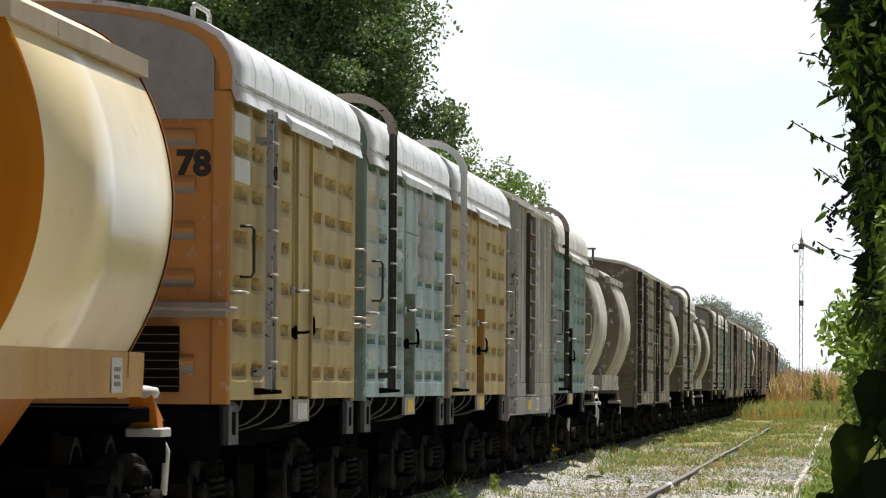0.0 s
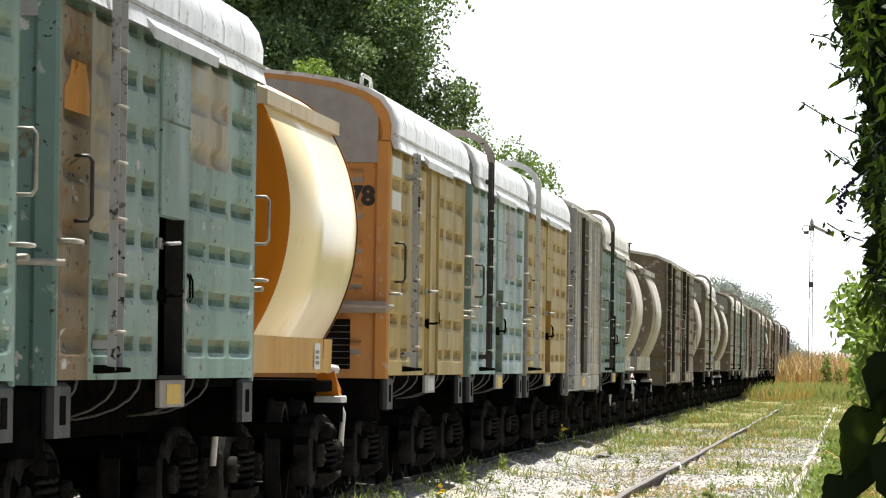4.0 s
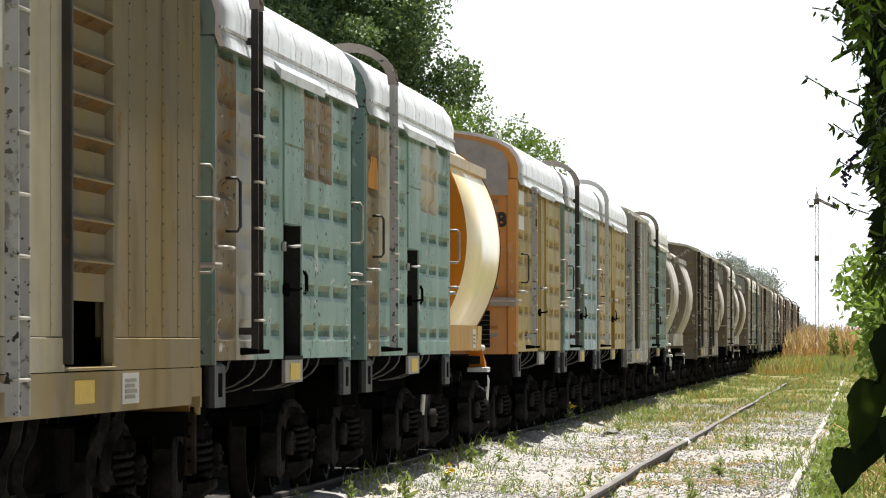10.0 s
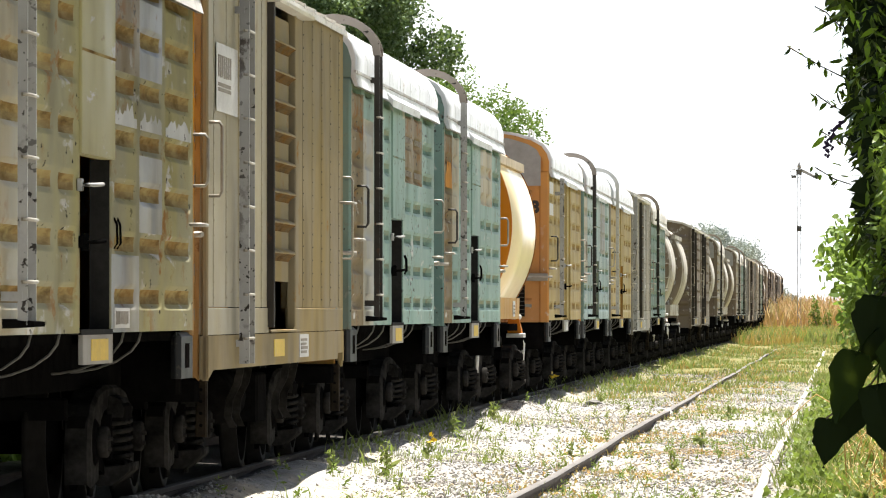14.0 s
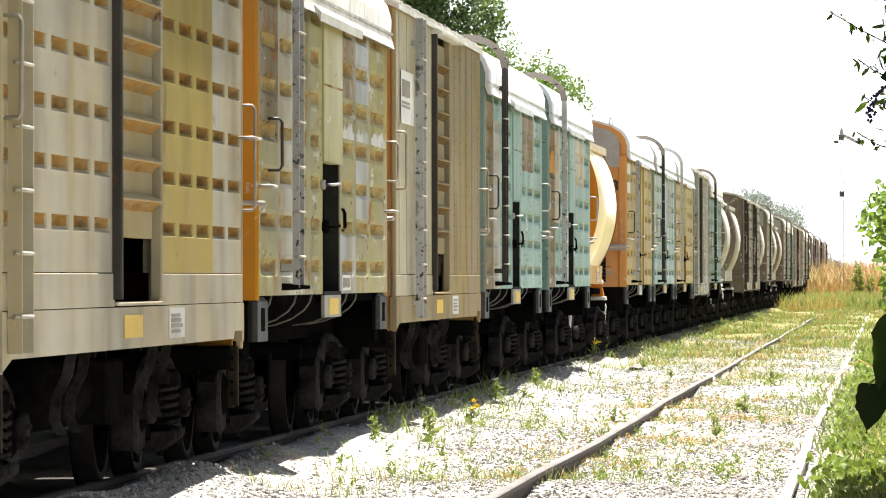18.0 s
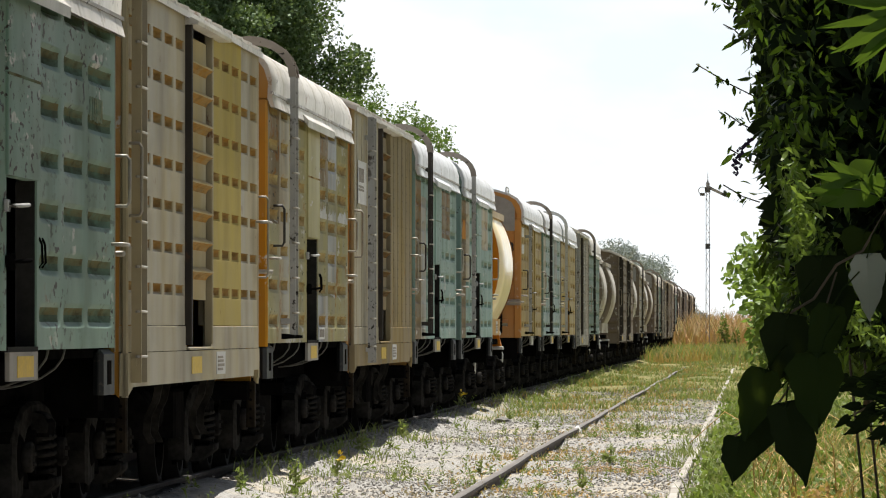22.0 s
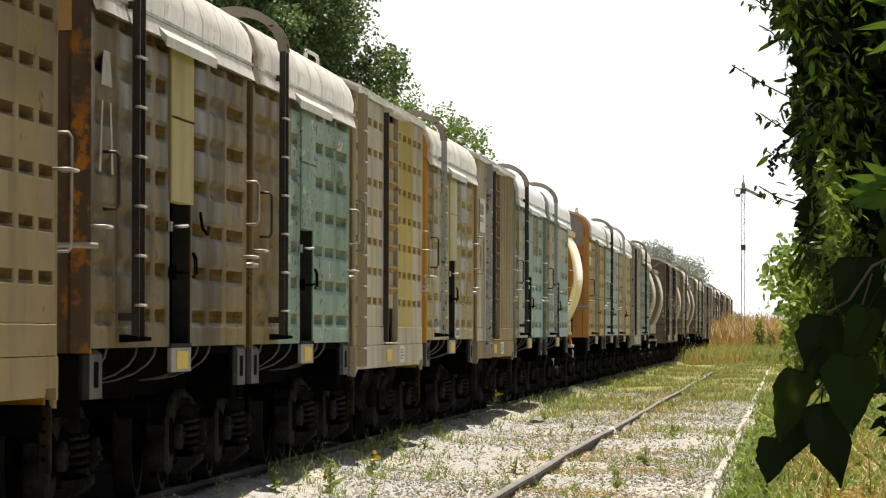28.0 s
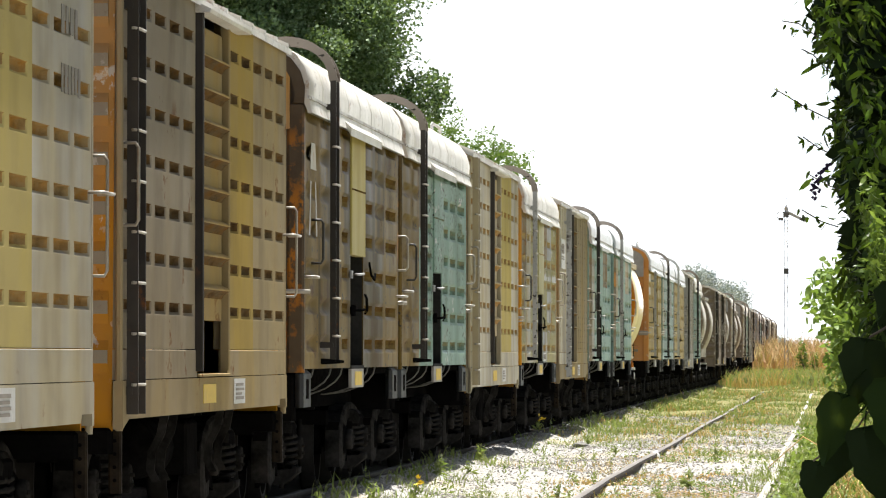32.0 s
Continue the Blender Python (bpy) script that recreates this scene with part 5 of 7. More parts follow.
    g = Geo()
    g.box(X - 0.05, d0 - 0.07, 1.15, X + 0.055, d0, 3.6, 0, 0.008)
    part("door_post", g, LADDER_DARK, car)
    g = Geo()
    g.box(X - 0.05, d1 - 0.02, 1.15, X + 0.02, d1 + 0.05, 3.6, 0, 0.008)
    part("door_post", g, col, car)
    g = Geo()
    # black sheet behind the hatch stands for the shade inside
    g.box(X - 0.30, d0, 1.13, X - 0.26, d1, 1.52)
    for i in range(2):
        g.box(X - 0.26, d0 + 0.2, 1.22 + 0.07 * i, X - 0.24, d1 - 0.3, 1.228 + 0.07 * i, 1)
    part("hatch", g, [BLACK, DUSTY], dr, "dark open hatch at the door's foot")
    g = Geo()
    g.box(X - 0.26, d0 + 0.001, 1.113, X + 0.03, d1 - 0.021, 1.132, 0, 0.004)
    part("door_sill", g, col, car)
    g = Geo()
    g.prism([(X, 3.575), (X + 0.10, 3.575), (X + 0.11, 3.60), (X, 3.655)], "y", d0 - 0.1, d1 + 0.75)
    part("door_hood", g, OLD_ROOF, car, "rusty hood over the door")
    # ends
    for s in (-1, 1):
        g = Geo()
        g.prism([(-1.40, 0.8), (1.40, 0.8), (1.42, 3.66), (1.2, 3.76), (0.6, 3.86), (-0.6, 3.86), (-1.2, 3.76), (-1.42, 3.66)], "y", s * (hl - 0.12), s * (hl - 0.05))
        ew = part("end_wall", g, endm, car)
        g = Geo()
        for i in range(8):
            zz = 1.25 + 0.30 * i
            g.prism([(zz - 0.10, 0.0), (zz - 0.04, 0.05), (zz + 0.04, 0.05), (zz + 0.10, 0.0)], "x", -1.38, 1.38)
        g.v = [(px, s * (hl - 0.05 + pz), py) for px, py, pz in g.v]
        for i in range(8):
            g.m[6 * i + 1] = 1
        part("end_ribs", g, [endm, M["grey"](seed + 45) if end == "orange" else endm], ew)
        for e in (-1, 1):
            g = Geo()
            g.box(min(e * 1.425, e * 1.465), min(s * (hl - 0.02), s * (hl - 0.09)), 0.80, max(e * 1.425, e * 1.465), max(s * (hl - 0.02), s * (hl - 0.09)), 3.67, 0, 0.01)
            part("corner_post", g, col, car)
        g = Geo()
        g.box(-1.4, min(s * hl, s * (hl - 0.25)), 0.66, 1.4, max(s * hl, s * (hl - 0.25)), 0.82, 0, 0.02)
        part("headstock", g, IRON, car)
    # roof with cross ribs and a walkway
    g = Geo()
    prof = [(1.50, 3.62), (1.50, 3.67), (1.2, 3.79), (0.6, 3.89), (-0.6, 3.89), (-1.2, 3.79), (-1.50, 3.67), (-1.50, 3.62), (-1.2, 3.75), (-0.6, 3.85), (0.6, 3.85), (1.2, 3.75)]
    g.prism(prof, "y", -hl - 0.04, hl + 0.04)
    rf = part("roof", g, roofm, car, "low cambered roof with raised ribs")
    for i in range(12):
        yy = -hl + 0.3 + i * (2 * hl - 0.6) / 11
        g = Geo().prism([(1.505, 3.66), (1.505, 3.70), (1.2, 3.825), (0.6, 3.92), (-0.6, 3.92), (-1.2, 3.825), (-1.505, 3.70), (-1.505, 3.66)], "y", yy - 0.04, yy + 0.04)
        part("roof_rib", g, roofm, rf)
    g = Geo()
    g.box(-0.3, -hl, 3.95, 0.3, hl, 3.985)
    part("roof_walk", g, OLD_ROOF, car)
    # ladder and irons
    lm = {"grey": LADDER_GREY, "dark": LADDER_DARK, "side": col}[ladder]
    ly = -hl + ladder_at
    ld = part("ladder", ladder_geo(ly, 0.90, 3.62, X, 0.40, 0.07, 0.31, ladder_out), lm, car, "upright ladder by the wagon's corner")
    for rg in rungs_geo(ly, 0.86, 3.6, X, 0.40, 0.31, ladder_out):
        part("rung", rg, RAILING, ld)
    part("grab_iron", u_iron(-hl + 0.15, 2.05, 2.55, X, 0.09), RAILING, car)
    part("grab_iron", u_iron(hl - 0.05, 1.72, 2.42, X, 0.09, 0.010), RAILING, car)
    part("grab_iron", u_iron(hl - 0.25, 2.2, 2.2, X, 0.10, 0.011, 0.45), RAILING, car)
    g = Geo().box(X + 0.013, -0.85, 0.93, X + 0.017, 0.0, 1.06)
    part("placard", g, YELLOW, car, "faded yellow placard")
    g = Geo().box(X + 0.013, 1.3, 0.91, X + 0.017, 2.1, 1.09)
    wp = part("placard", g, PALE, car, "white placard with faint print")
    tagged(part("print", bars(Geo(), 1.4, 2.0, 0.94, 1.07, X + 0.018, 4, False, seed), FAINT, wp), kind="stuff")
    g = Geo()
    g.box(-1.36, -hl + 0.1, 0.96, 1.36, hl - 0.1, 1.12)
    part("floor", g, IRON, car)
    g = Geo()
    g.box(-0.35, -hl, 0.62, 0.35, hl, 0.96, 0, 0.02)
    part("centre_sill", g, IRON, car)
    g = Geo()
    g.lathe([(-1.1, 0.0), (-1.1, 0.22), (0.1, 0.22), (0.1, 0.0)], (0.95, 0, 0.62), "y", 16)
    g.box(0.9, 0.2, 0.42, 1.25, 0.9, 0.80, 0, 0.02)
    part("brake_cylinder", g, DUSTY, car)
    for yy in (-2.2, -1.6, 1.5, 2.2):
        line = [(1.36, 0.90), (1.33, 0.74), (1.27, 0.62), (1.26, 0.50), (1.30, 0.42)]
        g = Geo().prism([(px + 0.028, pz) for px, pz in line] + [(px - 0.028, pz) for px, pz in reversed(line)], "y", yy, yy + 0.03)
        part("brake_hanger", g, DUST, car, "bent flat-bar hanger grey with dust")
    for s in (-1, 1):
        g = Geo().box(1.37, s * (hl - 0.16) - 0.03, 0.42, 1.45, s * (hl - 0.16) + 0.03, 0.82, 0, 0.012)
        for i in range(4):
            g.tube([(1.41, s * (hl - 0.16) - 0.05, 0.50 + 0.08 * i), (1.41, s * (hl - 0.16) + 0.05, 0.50 + 0.08 * i)], 0.012, 1, 6)
        part("step_strap", g, [STRAP, IRON], car, "rusty drilled strap below the corner")
    if extras:
        extras(car, X)
    add_bogies(car, 3.75, springs)
    add_couplers(car, hl)
    return car


# ---- the train: round-bodied hopper ----


def hopper(label, side, end, seed=1, springs=True):
    car = thing("hopper_wagon", label, "hopper wagon", "wagons of the freight train")
    col, endm = M[side](seed), M[end](seed + 40)
    ZC, hb, hn, hl = 2.25, 3.0, 3.32, 5.5
    g = Geo()
    half = [(1.165, 1.46), (1.20, 1.52), (1.275, 1.66), (1.35, 1.84), (1.41, 2.05), (1.44, 2.27), (1.445, 2.46), (1.425, 2.64), (1.385, 2.83), (1.325, 3.01), (1.245, 3.18), (1.15, 3.34), (0.98, 3.50), (0.68, 3.62), (0.34, 3.69), (0.0, 3.71)]
    for _ in range(2):
        half = half[:1] + [(0.75 * p[0] + 0.25 * q[0], 0.75 * p[1] + 0.25 * q[1]) if k_ == 0 else (0.25 * p[0] + 0.75 * q[0], 0.25 * p[1] + 0.75 * q[1])
                           for p, q in zip(half, half[1:]) for k_ in (0, 1)] + half[-1:]
    ring = [(1.16, 1.30)] + half + [(-px, pz) for px, pz in half[-2::-1]] + [(-1.16, 1.30)]
    g.prism(ring, "y", -hn, hb, 0, True)
    g.s[-3] = False
    part("barrel", g, col, car, "smooth round sheet-metal hopper body")
    for s in (-1, 1):
        he = hn if s < 0 else hb
        g = Geo()
        rim = [(px * 1.008, ZC + (pz - ZC) * 1.008) for px, pz in ring]
        k = len(rim)
        mid = [(0.93 * x, ZC + 0.93 * (z - ZC)) for x, z in rim]
        vs = [(x, s * he, z) for x, z in rim] + [(x, s * (he + 0.03), z) for x, z in rim] + [(x, s * (he + 0.045), z) for x, z in mid] + [(0.5 * x, s * (he + 0.06), ZC + 0.5 * (z - ZC)) for x, z in mid] + [(0, s * (he + 0.065), ZC)]
        fs = []
        for i in range(k):
            j = (i + 1) % k
            fs += [(i, j, k + j, k + i), (k + i, k + j, 2 * k + j, 2 * k + i), (2 * k + i, 2 * k + j, 3 * k + j, 3 * k + i), (3 * k + i, 3 * k + j, 4 * k)]
        g.add(vs, fs, 0, True)
        part("end_plate", g, endm, car, "flat plate closing the hopper's end")
        g = Geo()
        g.box(-1.08, min(s * he, s * hl), 1.00, 1.08, max(s * he, s * hl), 1.10, 0, 0.01)
        part("end_platform", g, IRON, car)
        g = Geo()
        g.prism([(s * he, 1.16), (s * (he + 0.5), 1.16), (s * (he + 0.25), 1.5), (s * he, 1.62)], "x", 0.95, 1.10)
        part("gusset", g, endm, car)
        # corner step with a bent guard
        g = Geo()
        g.box(0.92, min(s * (hl - 0.55), s * (hl + 0.02)), 0.90, 1.17, max(s * (hl - 0.55), s * (hl + 0.02)), 0.96, 0, 0.01)
        g.add([(0.94, s * (hl - 0.5), 0.96), (0.94, s * (hl + 0.01), 0.96), (0.94, s * (hl - 0.5), 1.20), (1.14, s * (hl - 0.5), 0.96), (1.14, s * (hl + 0.01), 0.96), (1.10, s * (hl - 0.5), 1.18)],
              [(0, 1, 2), (3, 5, 4), (0, 3, 4, 1), (1, 4, 5, 2), (2, 5, 3, 0)], 1)
        g.lathe([(1.16, 0.0), (1.16, 0.085), (1.20, 0.10), (1.23, 0.085), (1.245, 0.0)], (1.04, s * (hl - 0.42), 0), "z", 12, 0)
        part("step_guard", g, [PALE, endm], car, "pale corner step with an orange gusset")
        g = Geo()
        g.tube([(1.08, s * (hl + 0.0), 0.93), (1.14, s * (hl + 0.02), 0.8), (1.12, s * (hl + 0.02), 0.50)], 0.025, 0, 6)
        part("step_hanger", g, PALE, car)
        g = Geo()
        g.tube([(0.6, s * (he + 0.04), 1.98), (0.6, s * (he + 0.2), 1.98), (0.6, s * (he + 0.2), 2.4), (0.6, s * (he + 0.04), 2.4)], 0.014, 0, 6)
        part("grab_iron", g, RAILING, car)
        g = Geo()
        g.box(-1.2, min(s * hl, s * (hl - 0.2)), 0.72, 1.14, max(s * hl, s * (hl - 0.2)), 1.02, 0, 0.02)
        part("headstock", g, IRON, car)
    g = Geo()
    g.prism([(-1.16, 1.17), (1.16, 1.17), (1.17, 1.46), (-1.17, 1.46)], "y", -hn - 0.9, hb + 0.9)
    sd = part("side_skirt", g, M["skirt_yellow"](seed + 7) if "yellow" in side else col, car, "yellow skirt plate below the barrel" if "yellow" in side else "")
    g = Geo().box(1.17, hb - 0.9, 1.20, 1.175, hb - 0.35, 1.42)
    pc = part("placard", g, WHITE, sd, "white placard with faint print")
    tagged(part("print", bars(Geo(), hb - 0.8, hb - 0.45, 1.24, 1.38, 1.176, 3, False, seed), FAINT, pc), kind="stuff")
    # top walk and hatches
    for s in (-1, 1):
        g = Geo()
        g.prism([(s * 1.275, 3.22), (s * 1.275, 3.33), (s * 1.18, 3.36), (s * 1.16, 3.22)], "y", -hn - 0.08, hb + 0.08)
        part("roof_walk", g, M["walk_cream"](seed + 3) if "yellow" in side else M["tank_white"](seed + 3), car)
    g = Geo().box(0.45, -hn - 0.05, 3.86, 0.98, -hn + 0.5, 3.89, 0, 0.008)
    for px in (0.5, 0.93):
        for yy in (-hn, -hn + 0.45):
            g.tube([(px, yy, 3.40), (px, yy, 3.87)], 0.014, 0, 5)
    part("top_step", g, M["skirt_yellow"](seed + 8) if "yellow" in side else endm, car, "small step platform on thin legs")
    for yy in (-1.8, 0, 1.8):
        g = Geo().lathe([(3.62, 0.42), (3.80, 0.42), (3.83, 0.38), (3.85, 0.0)], (0, yy, 0), "z", 18)
        part("hatch", g, col, car)
    for s in (-1, 1):
        g = Geo()
        g.add([(-0.7, s * 0.2, 1.2), (0.7, s * 0.2, 1.2), (0.7, s * 2.2, 1.2), (-0.7, s * 2.2, 1.2), (-0.3, s * 0.9, 0.5), (0.3, s * 0.9, 0.5), (0.3, s * 1.5, 0.5), (-0.3, s * 1.5, 0.5)],
              [(0, 1, 5, 4), (1, 2, 6, 5), (2, 3, 7, 6), (3, 0, 4, 7), (4, 5, 6, 7)])
        part("discharge_chute", g, endm, car)
    g = Geo()
    g.box(-0.35, -hl, 0.62, 0.35, hl, 1.02, 0, 0.02)
    part("centre_sill", g, IRON, car)
    add_bogies(car, 3.7, springs)
    add_couplers(car, hl)
    return car

# ---- the train: its wagons, from the last one seen to the front ----


def patches(car, X, y0, y1, i0, i1, mat, label="", seed=0, marks=True):
    """Stripped or repainted fields between the grooves of a low boxcar's side."""
    for i in range(i0, i1):
        za = LOW_ROWS[i] + 0.072
        zb = LOW_ROWS[i + 1] - 0.072 if i + 1 < len(LOW_ROWS) else 3.20
        g = Geo().box(X + 0.001, y0, za, X + 0.004, y1, zb)
        p = part("worn_patch", g, mat, car, label)
        if marks:
            tagged(part("print", bars(Geo(), y0 + 0.1, y1 - 0.08, zb - 0.07, zb - 0.02, X + 0.005, 5, True, seed + i), PALE, p), kind="stuff")


def dress_h(car, X):
    for y, z in ((1.1, 2.60), (2.4, 2.60), (1.1, 2.93), (2.4, 2.93)):
        tagged(part("print", bars(Geo(), y, y + 0.95, z, z + 0.06, X + 0.003, 6, True, int(10 * z + y)), FAINT, car), kind="stuff")


def dress_i(car, X):
    g = Geo().prism([(-5.25, 2.62), (-4.15, 2.62), (-4.15, 2.74), (-4.35, 2.90), (-4.95, 2.90), (-5.05, 2.80), (-5.25, 2.74)], "x", X + 0.001, X + 0.004)
    part("worn_patch", g, M["faded_orange"](79), car, "flaking orange emblem")


def roof_grab(car, y0, y1):
    part("roof_grab", Geo().tube([(1.16, y0, 3.78), (1.16, y0, 3.90), (1.16, y0 + 0.1, 3.93), (1.16, y1 - 0.1, 3.93), (1.16, y1, 3.90), (1.16, y1, 3.78)], 0.018, 0, 6), PALE, car, "bent pipe handle on the roof edge")


def dress_d(car, X):
    roof_grab(car, 3.6, 5.1)
    tagged(part("print", bars(Geo(), 3.8, 4.6, 2.62, 2.78, X + 0.003, 6, True, 9), GROOVE_TEAL, car), kind="stuff")


def dress_c(car, X):
    # a pale letter-like emblem left by old paint
    part("worn_patch", Geo().prism([(-4.9, 2.80), (-4.3, 2.80), (-4.42, 3.02), (-4.78, 3.02)], "x", X + 0.001, X + 0.004), BLEACHED, car, "faded emblem")
    part("worn_patch", Geo().prism([(-5.0, 2.25), (-4.9, 2.25), (-4.8, 2.70), (-4.86, 2.70)], "x", X + 0.001, X + 0.004), PALE, car, "faded emblem")
    part("worn_patch", Geo().prism([(-4.2, 2.25), (-4.3, 2.25), (-4.4, 2.70), (-4.34, 2.70)], "x", X + 0.001, X + 0.004), PALE, car, "faded emblem")
    g = Geo().tube([(X + 0.004, 1.55, 2.12), (X + 0.03, 1.5, 2.0), (X + 0.04, 1.75, 1.96), (X + 0.03, 1.95, 2.02)], 0.012, 0, 5)
    part("hook", g, IRON, car)


def dress_f(car, X):
    for i, (a, b) in enumerate(((1.02, 2.14), (2.32, 3.50), (3.72, 5.24))):
        rng = random.Random(30 + i)
        zb = LOW_ROWS[3] + 0.075
        ys = [a + (b - a) * k_ / 14 for k_ in range(15)]
        tops = [zb + 0.05 + 0.11 * rng.random() * (0.35 + 0.65 * abs(math.sin(1.3 * k_ + i))) for k_ in range(15)]
        g = Geo()
        for k_ in range(14):
            g.add([(X + 0.003, ys[k_], zb), (X + 0.003, ys[k_ + 1], zb), (X + 0.003, ys[k_ + 1], tops[k_ + 1]), (X + 0.003, ys[k_], tops[k_])], [(0, 1, 2, 3)])
        part("worn_patch", g, SMEAR, car, "smeared white paint with a ragged edge")
    g = Geo().box(X + 0.002, 1.02, 1.17, X + 0.006, 1.75, 1.29)
    p = part("placard", g, WHITE, car)
    tagged(part("print", bars(Geo(), 1.06, 1.7, 1.19, 1.27, X + 0.007, 8, True, 4), FAINT, p), kind="stuff")


def text_mesh(word, size, mat):
    cu = bpy.data.curves.new("stencil", "FONT")
    cu.body, cu.size, cu.extrude, cu.offset = word, size, 0.002, 0.012
    ob = bpy.data.objects.new("stencil", cu)
    scene.collection.objects.link(ob)
    me = bpy.data.meshes.new_from_object(ob.evaluated_get(bpy.context.evaluated_depsgraph_get()))
    bpy.data.objects.remove(ob)
    me.materials.clear()
    me.materials.append(mat)
    return me


def dress_k(car, X):
    roof_grab(car, -5.3, -4.2)
    part("stencil", text_mesh("78", 0.24, INK), None, car, "black stencilled figures", Matrix.Translation((1.065, -5.424, 2.722)) @ pose(0, 0, 0, 90, 0, 0))
    patches(car, X, -5.22, -4.10, 4, 6, WHITE, "whitewashed field", 40, False)
    # grille low on the end, a black box for the shade inside, with the beam above it
    g = Geo().box(0.55, -5.50, 1.20, 1.10, -5.455, 1.66)
    gr = part("grille", g, BLACK, car, "dark grille with thin bars")
    for i in range(7):
        part("grille_bar", Geo().box(0.55, -5.512, 1.237 + 0.06 * i, 1.10, -5.504, 1.244 + 0.06 * i), ROD, gr)
    part("step_beam", Geo().box(0.2, -5.56, 1.72, 1.44, -5.46, 1.83, 0, 0.01), M["grey"](90), car)
    part("placard", Geo().box(X + 0.002, 1.1, 1.62, X + 0.006, 1.2, 1.78), INK, car)


def dress_g(car, X):
    g = Geo().box(X + 0.013, -5.1, 2.64, X + 0.017, -3.66, 3.11)
    p = part("notice", g, WHITE, car, "white notice with faint dark print")
    tagged(part("print", bars(Geo(), -5.02, -4.1, 2.87, 3.03, X + 0.018, 7, True, 61), FAINT, p), kind="stuff")
    tagged(part("print", bars(Geo(), -5.02, -4.1, 2.78, 2.85, X + 0.018, 2, False, 62), FAINT, p), kind="stuff")


def dress_e(car, X):
    g = Geo().box(X + 0.003, -4.75, 3.15, X + 0.007, -4.25, 3.45)
    part("worn_patch", g, PALE, car, "smudge of white paint")


def dress_a(car, X):
    tagged(part("print", bars(Geo(), 4.1, 4.9, 3.05, 3.22, X + 0.003, 4, True, 71), FAINT, car), kind="stuff")
    tagged(part("print", bars(Geo(), 4.1, 5.0, 2.72, 2.89, X + 0.003, 6, True, 72), FAINT, car), kind="stuff")


TRAIN = []   # (wagon, y of its centre behind or ahead of the orange-ended boxcar's near corner)


def put(car, y):
    TRAIN.append((car, y))
    return car


put(tall_boxcar("cream and grey boxcar with rows of pressed pockets and faint print", "grey_cream", "orange", 21, True, "side", "door_pale", dress_a, left="grey_cream"), -114.8)
put(tall_boxcar("grey-cream boxcar with pressed pockets, dark ladder and ridged yellow-grey door", "yellow_grey", "orange", 22, True, "dark", "door_ochre", left="warm_grey"), -102.2)
put(low_boxcar("rust-streaked brown boxcar with a yellow door strip and open doorway", "rusty", "rust_dark", 23, "open", None, "dark", 0.40, -3.75, OLD_ROOF, GROOVE_BROWN, "ochre", dress_c, "rust_dark", fields=((-5.4, -4.0, 2.1, 3.3, M["rusty"](96)), (2.25, 3.6, 2.2, 3.3, M["rusty"](95)), (-4.0, -2.8, 1.1, 3.3, M["rusty"](94)), (-5.4, -4.0, 1.1, 2.1, M["rusty"](93)))), -89.35)
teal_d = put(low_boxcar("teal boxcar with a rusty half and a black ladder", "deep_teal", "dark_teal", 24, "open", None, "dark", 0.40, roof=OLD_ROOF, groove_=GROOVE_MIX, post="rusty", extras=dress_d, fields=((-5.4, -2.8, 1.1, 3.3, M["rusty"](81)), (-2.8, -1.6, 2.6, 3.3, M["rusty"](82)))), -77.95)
put(tall_boxcar("grey and yellow boxcar with pressed pockets and an orange end", "grey_cream", "orange", 25, True, "side", "door_pale", dress_e), -66.3)
put(low_boxcar("cream boxcar smeared with white paint, orange end and open doorway", "worn_cream", "orange", 26, "open", None, "grey", 0.40, -3.75, OLD_ROOF, GROOVE, "olive_cream", dress_f, fields=((0.9, 2.25, 1.1, 1.6, GREYED), (2.25, 3.6, 1.75, 2.2, GREYED), (0.9, 2.25, 2.75, 3.3, STRIPPED), (2.25, 3.6, 2.75, 3.3, GREYED), (-5.4, -4.0, 2.2, 3.3, STRIPPED), (-4.0, -2.8, 1.1, 3.3, BLEACHED))), -54.15)
put(tall_boxcar("grey boxcar of riveted upright plates with a white notice", "buff", "orange", 27, False, "grey", "buff", dress_g, left="grey_cream", ladder_at=1.9, ladder_out=0.07), -42.4)
put(low_boxcar("teal boxcar with stripped brown patches and a black ladder", "teal", "dark_teal", 28, "open", None, "dark", 0.40, extras=dress_h, fields=((0.9, 2.24, 2.49, 3.2, STRIPPED), (2.24, 3.6, 2.49, 3.2, STRIPPED), (-5.4, -4.0, 1.1, 3.2, STRIPPED), (-4.0, -2.8, 1.1, 3.0, GREYED))), -30.35)
put(low_boxcar("teal boxcar with faded cream patches and a peeling grey ladder", "teal", "dark_teal", 29, "open", None, "grey", 0.40, extras=dress_i, fields=((0.9, 3.6, 2.49, 3.2, BLEACHED), (-5.4, -4.0, 1.1, 3.2, STRIPPED), (-4.0, -2.8, 2.0, 3.2, BLEACHED))), -17.9)
put(hopper("round yellow hopper wagon with orange end plates", "tank_yellow", "tank_orange", 30), -6.5)
put(low_boxcar("cream boxcar with closed door and stencilled orange end", "cream", "faded_orange", 31, "closed", None, "grey", 0, -3.6, None, GROOVE, None, dress_k, "faded_orange"), 5.6)
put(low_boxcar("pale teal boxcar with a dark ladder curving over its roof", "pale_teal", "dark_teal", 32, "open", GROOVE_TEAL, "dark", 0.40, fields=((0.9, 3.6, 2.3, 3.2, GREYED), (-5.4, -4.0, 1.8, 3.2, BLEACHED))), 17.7)
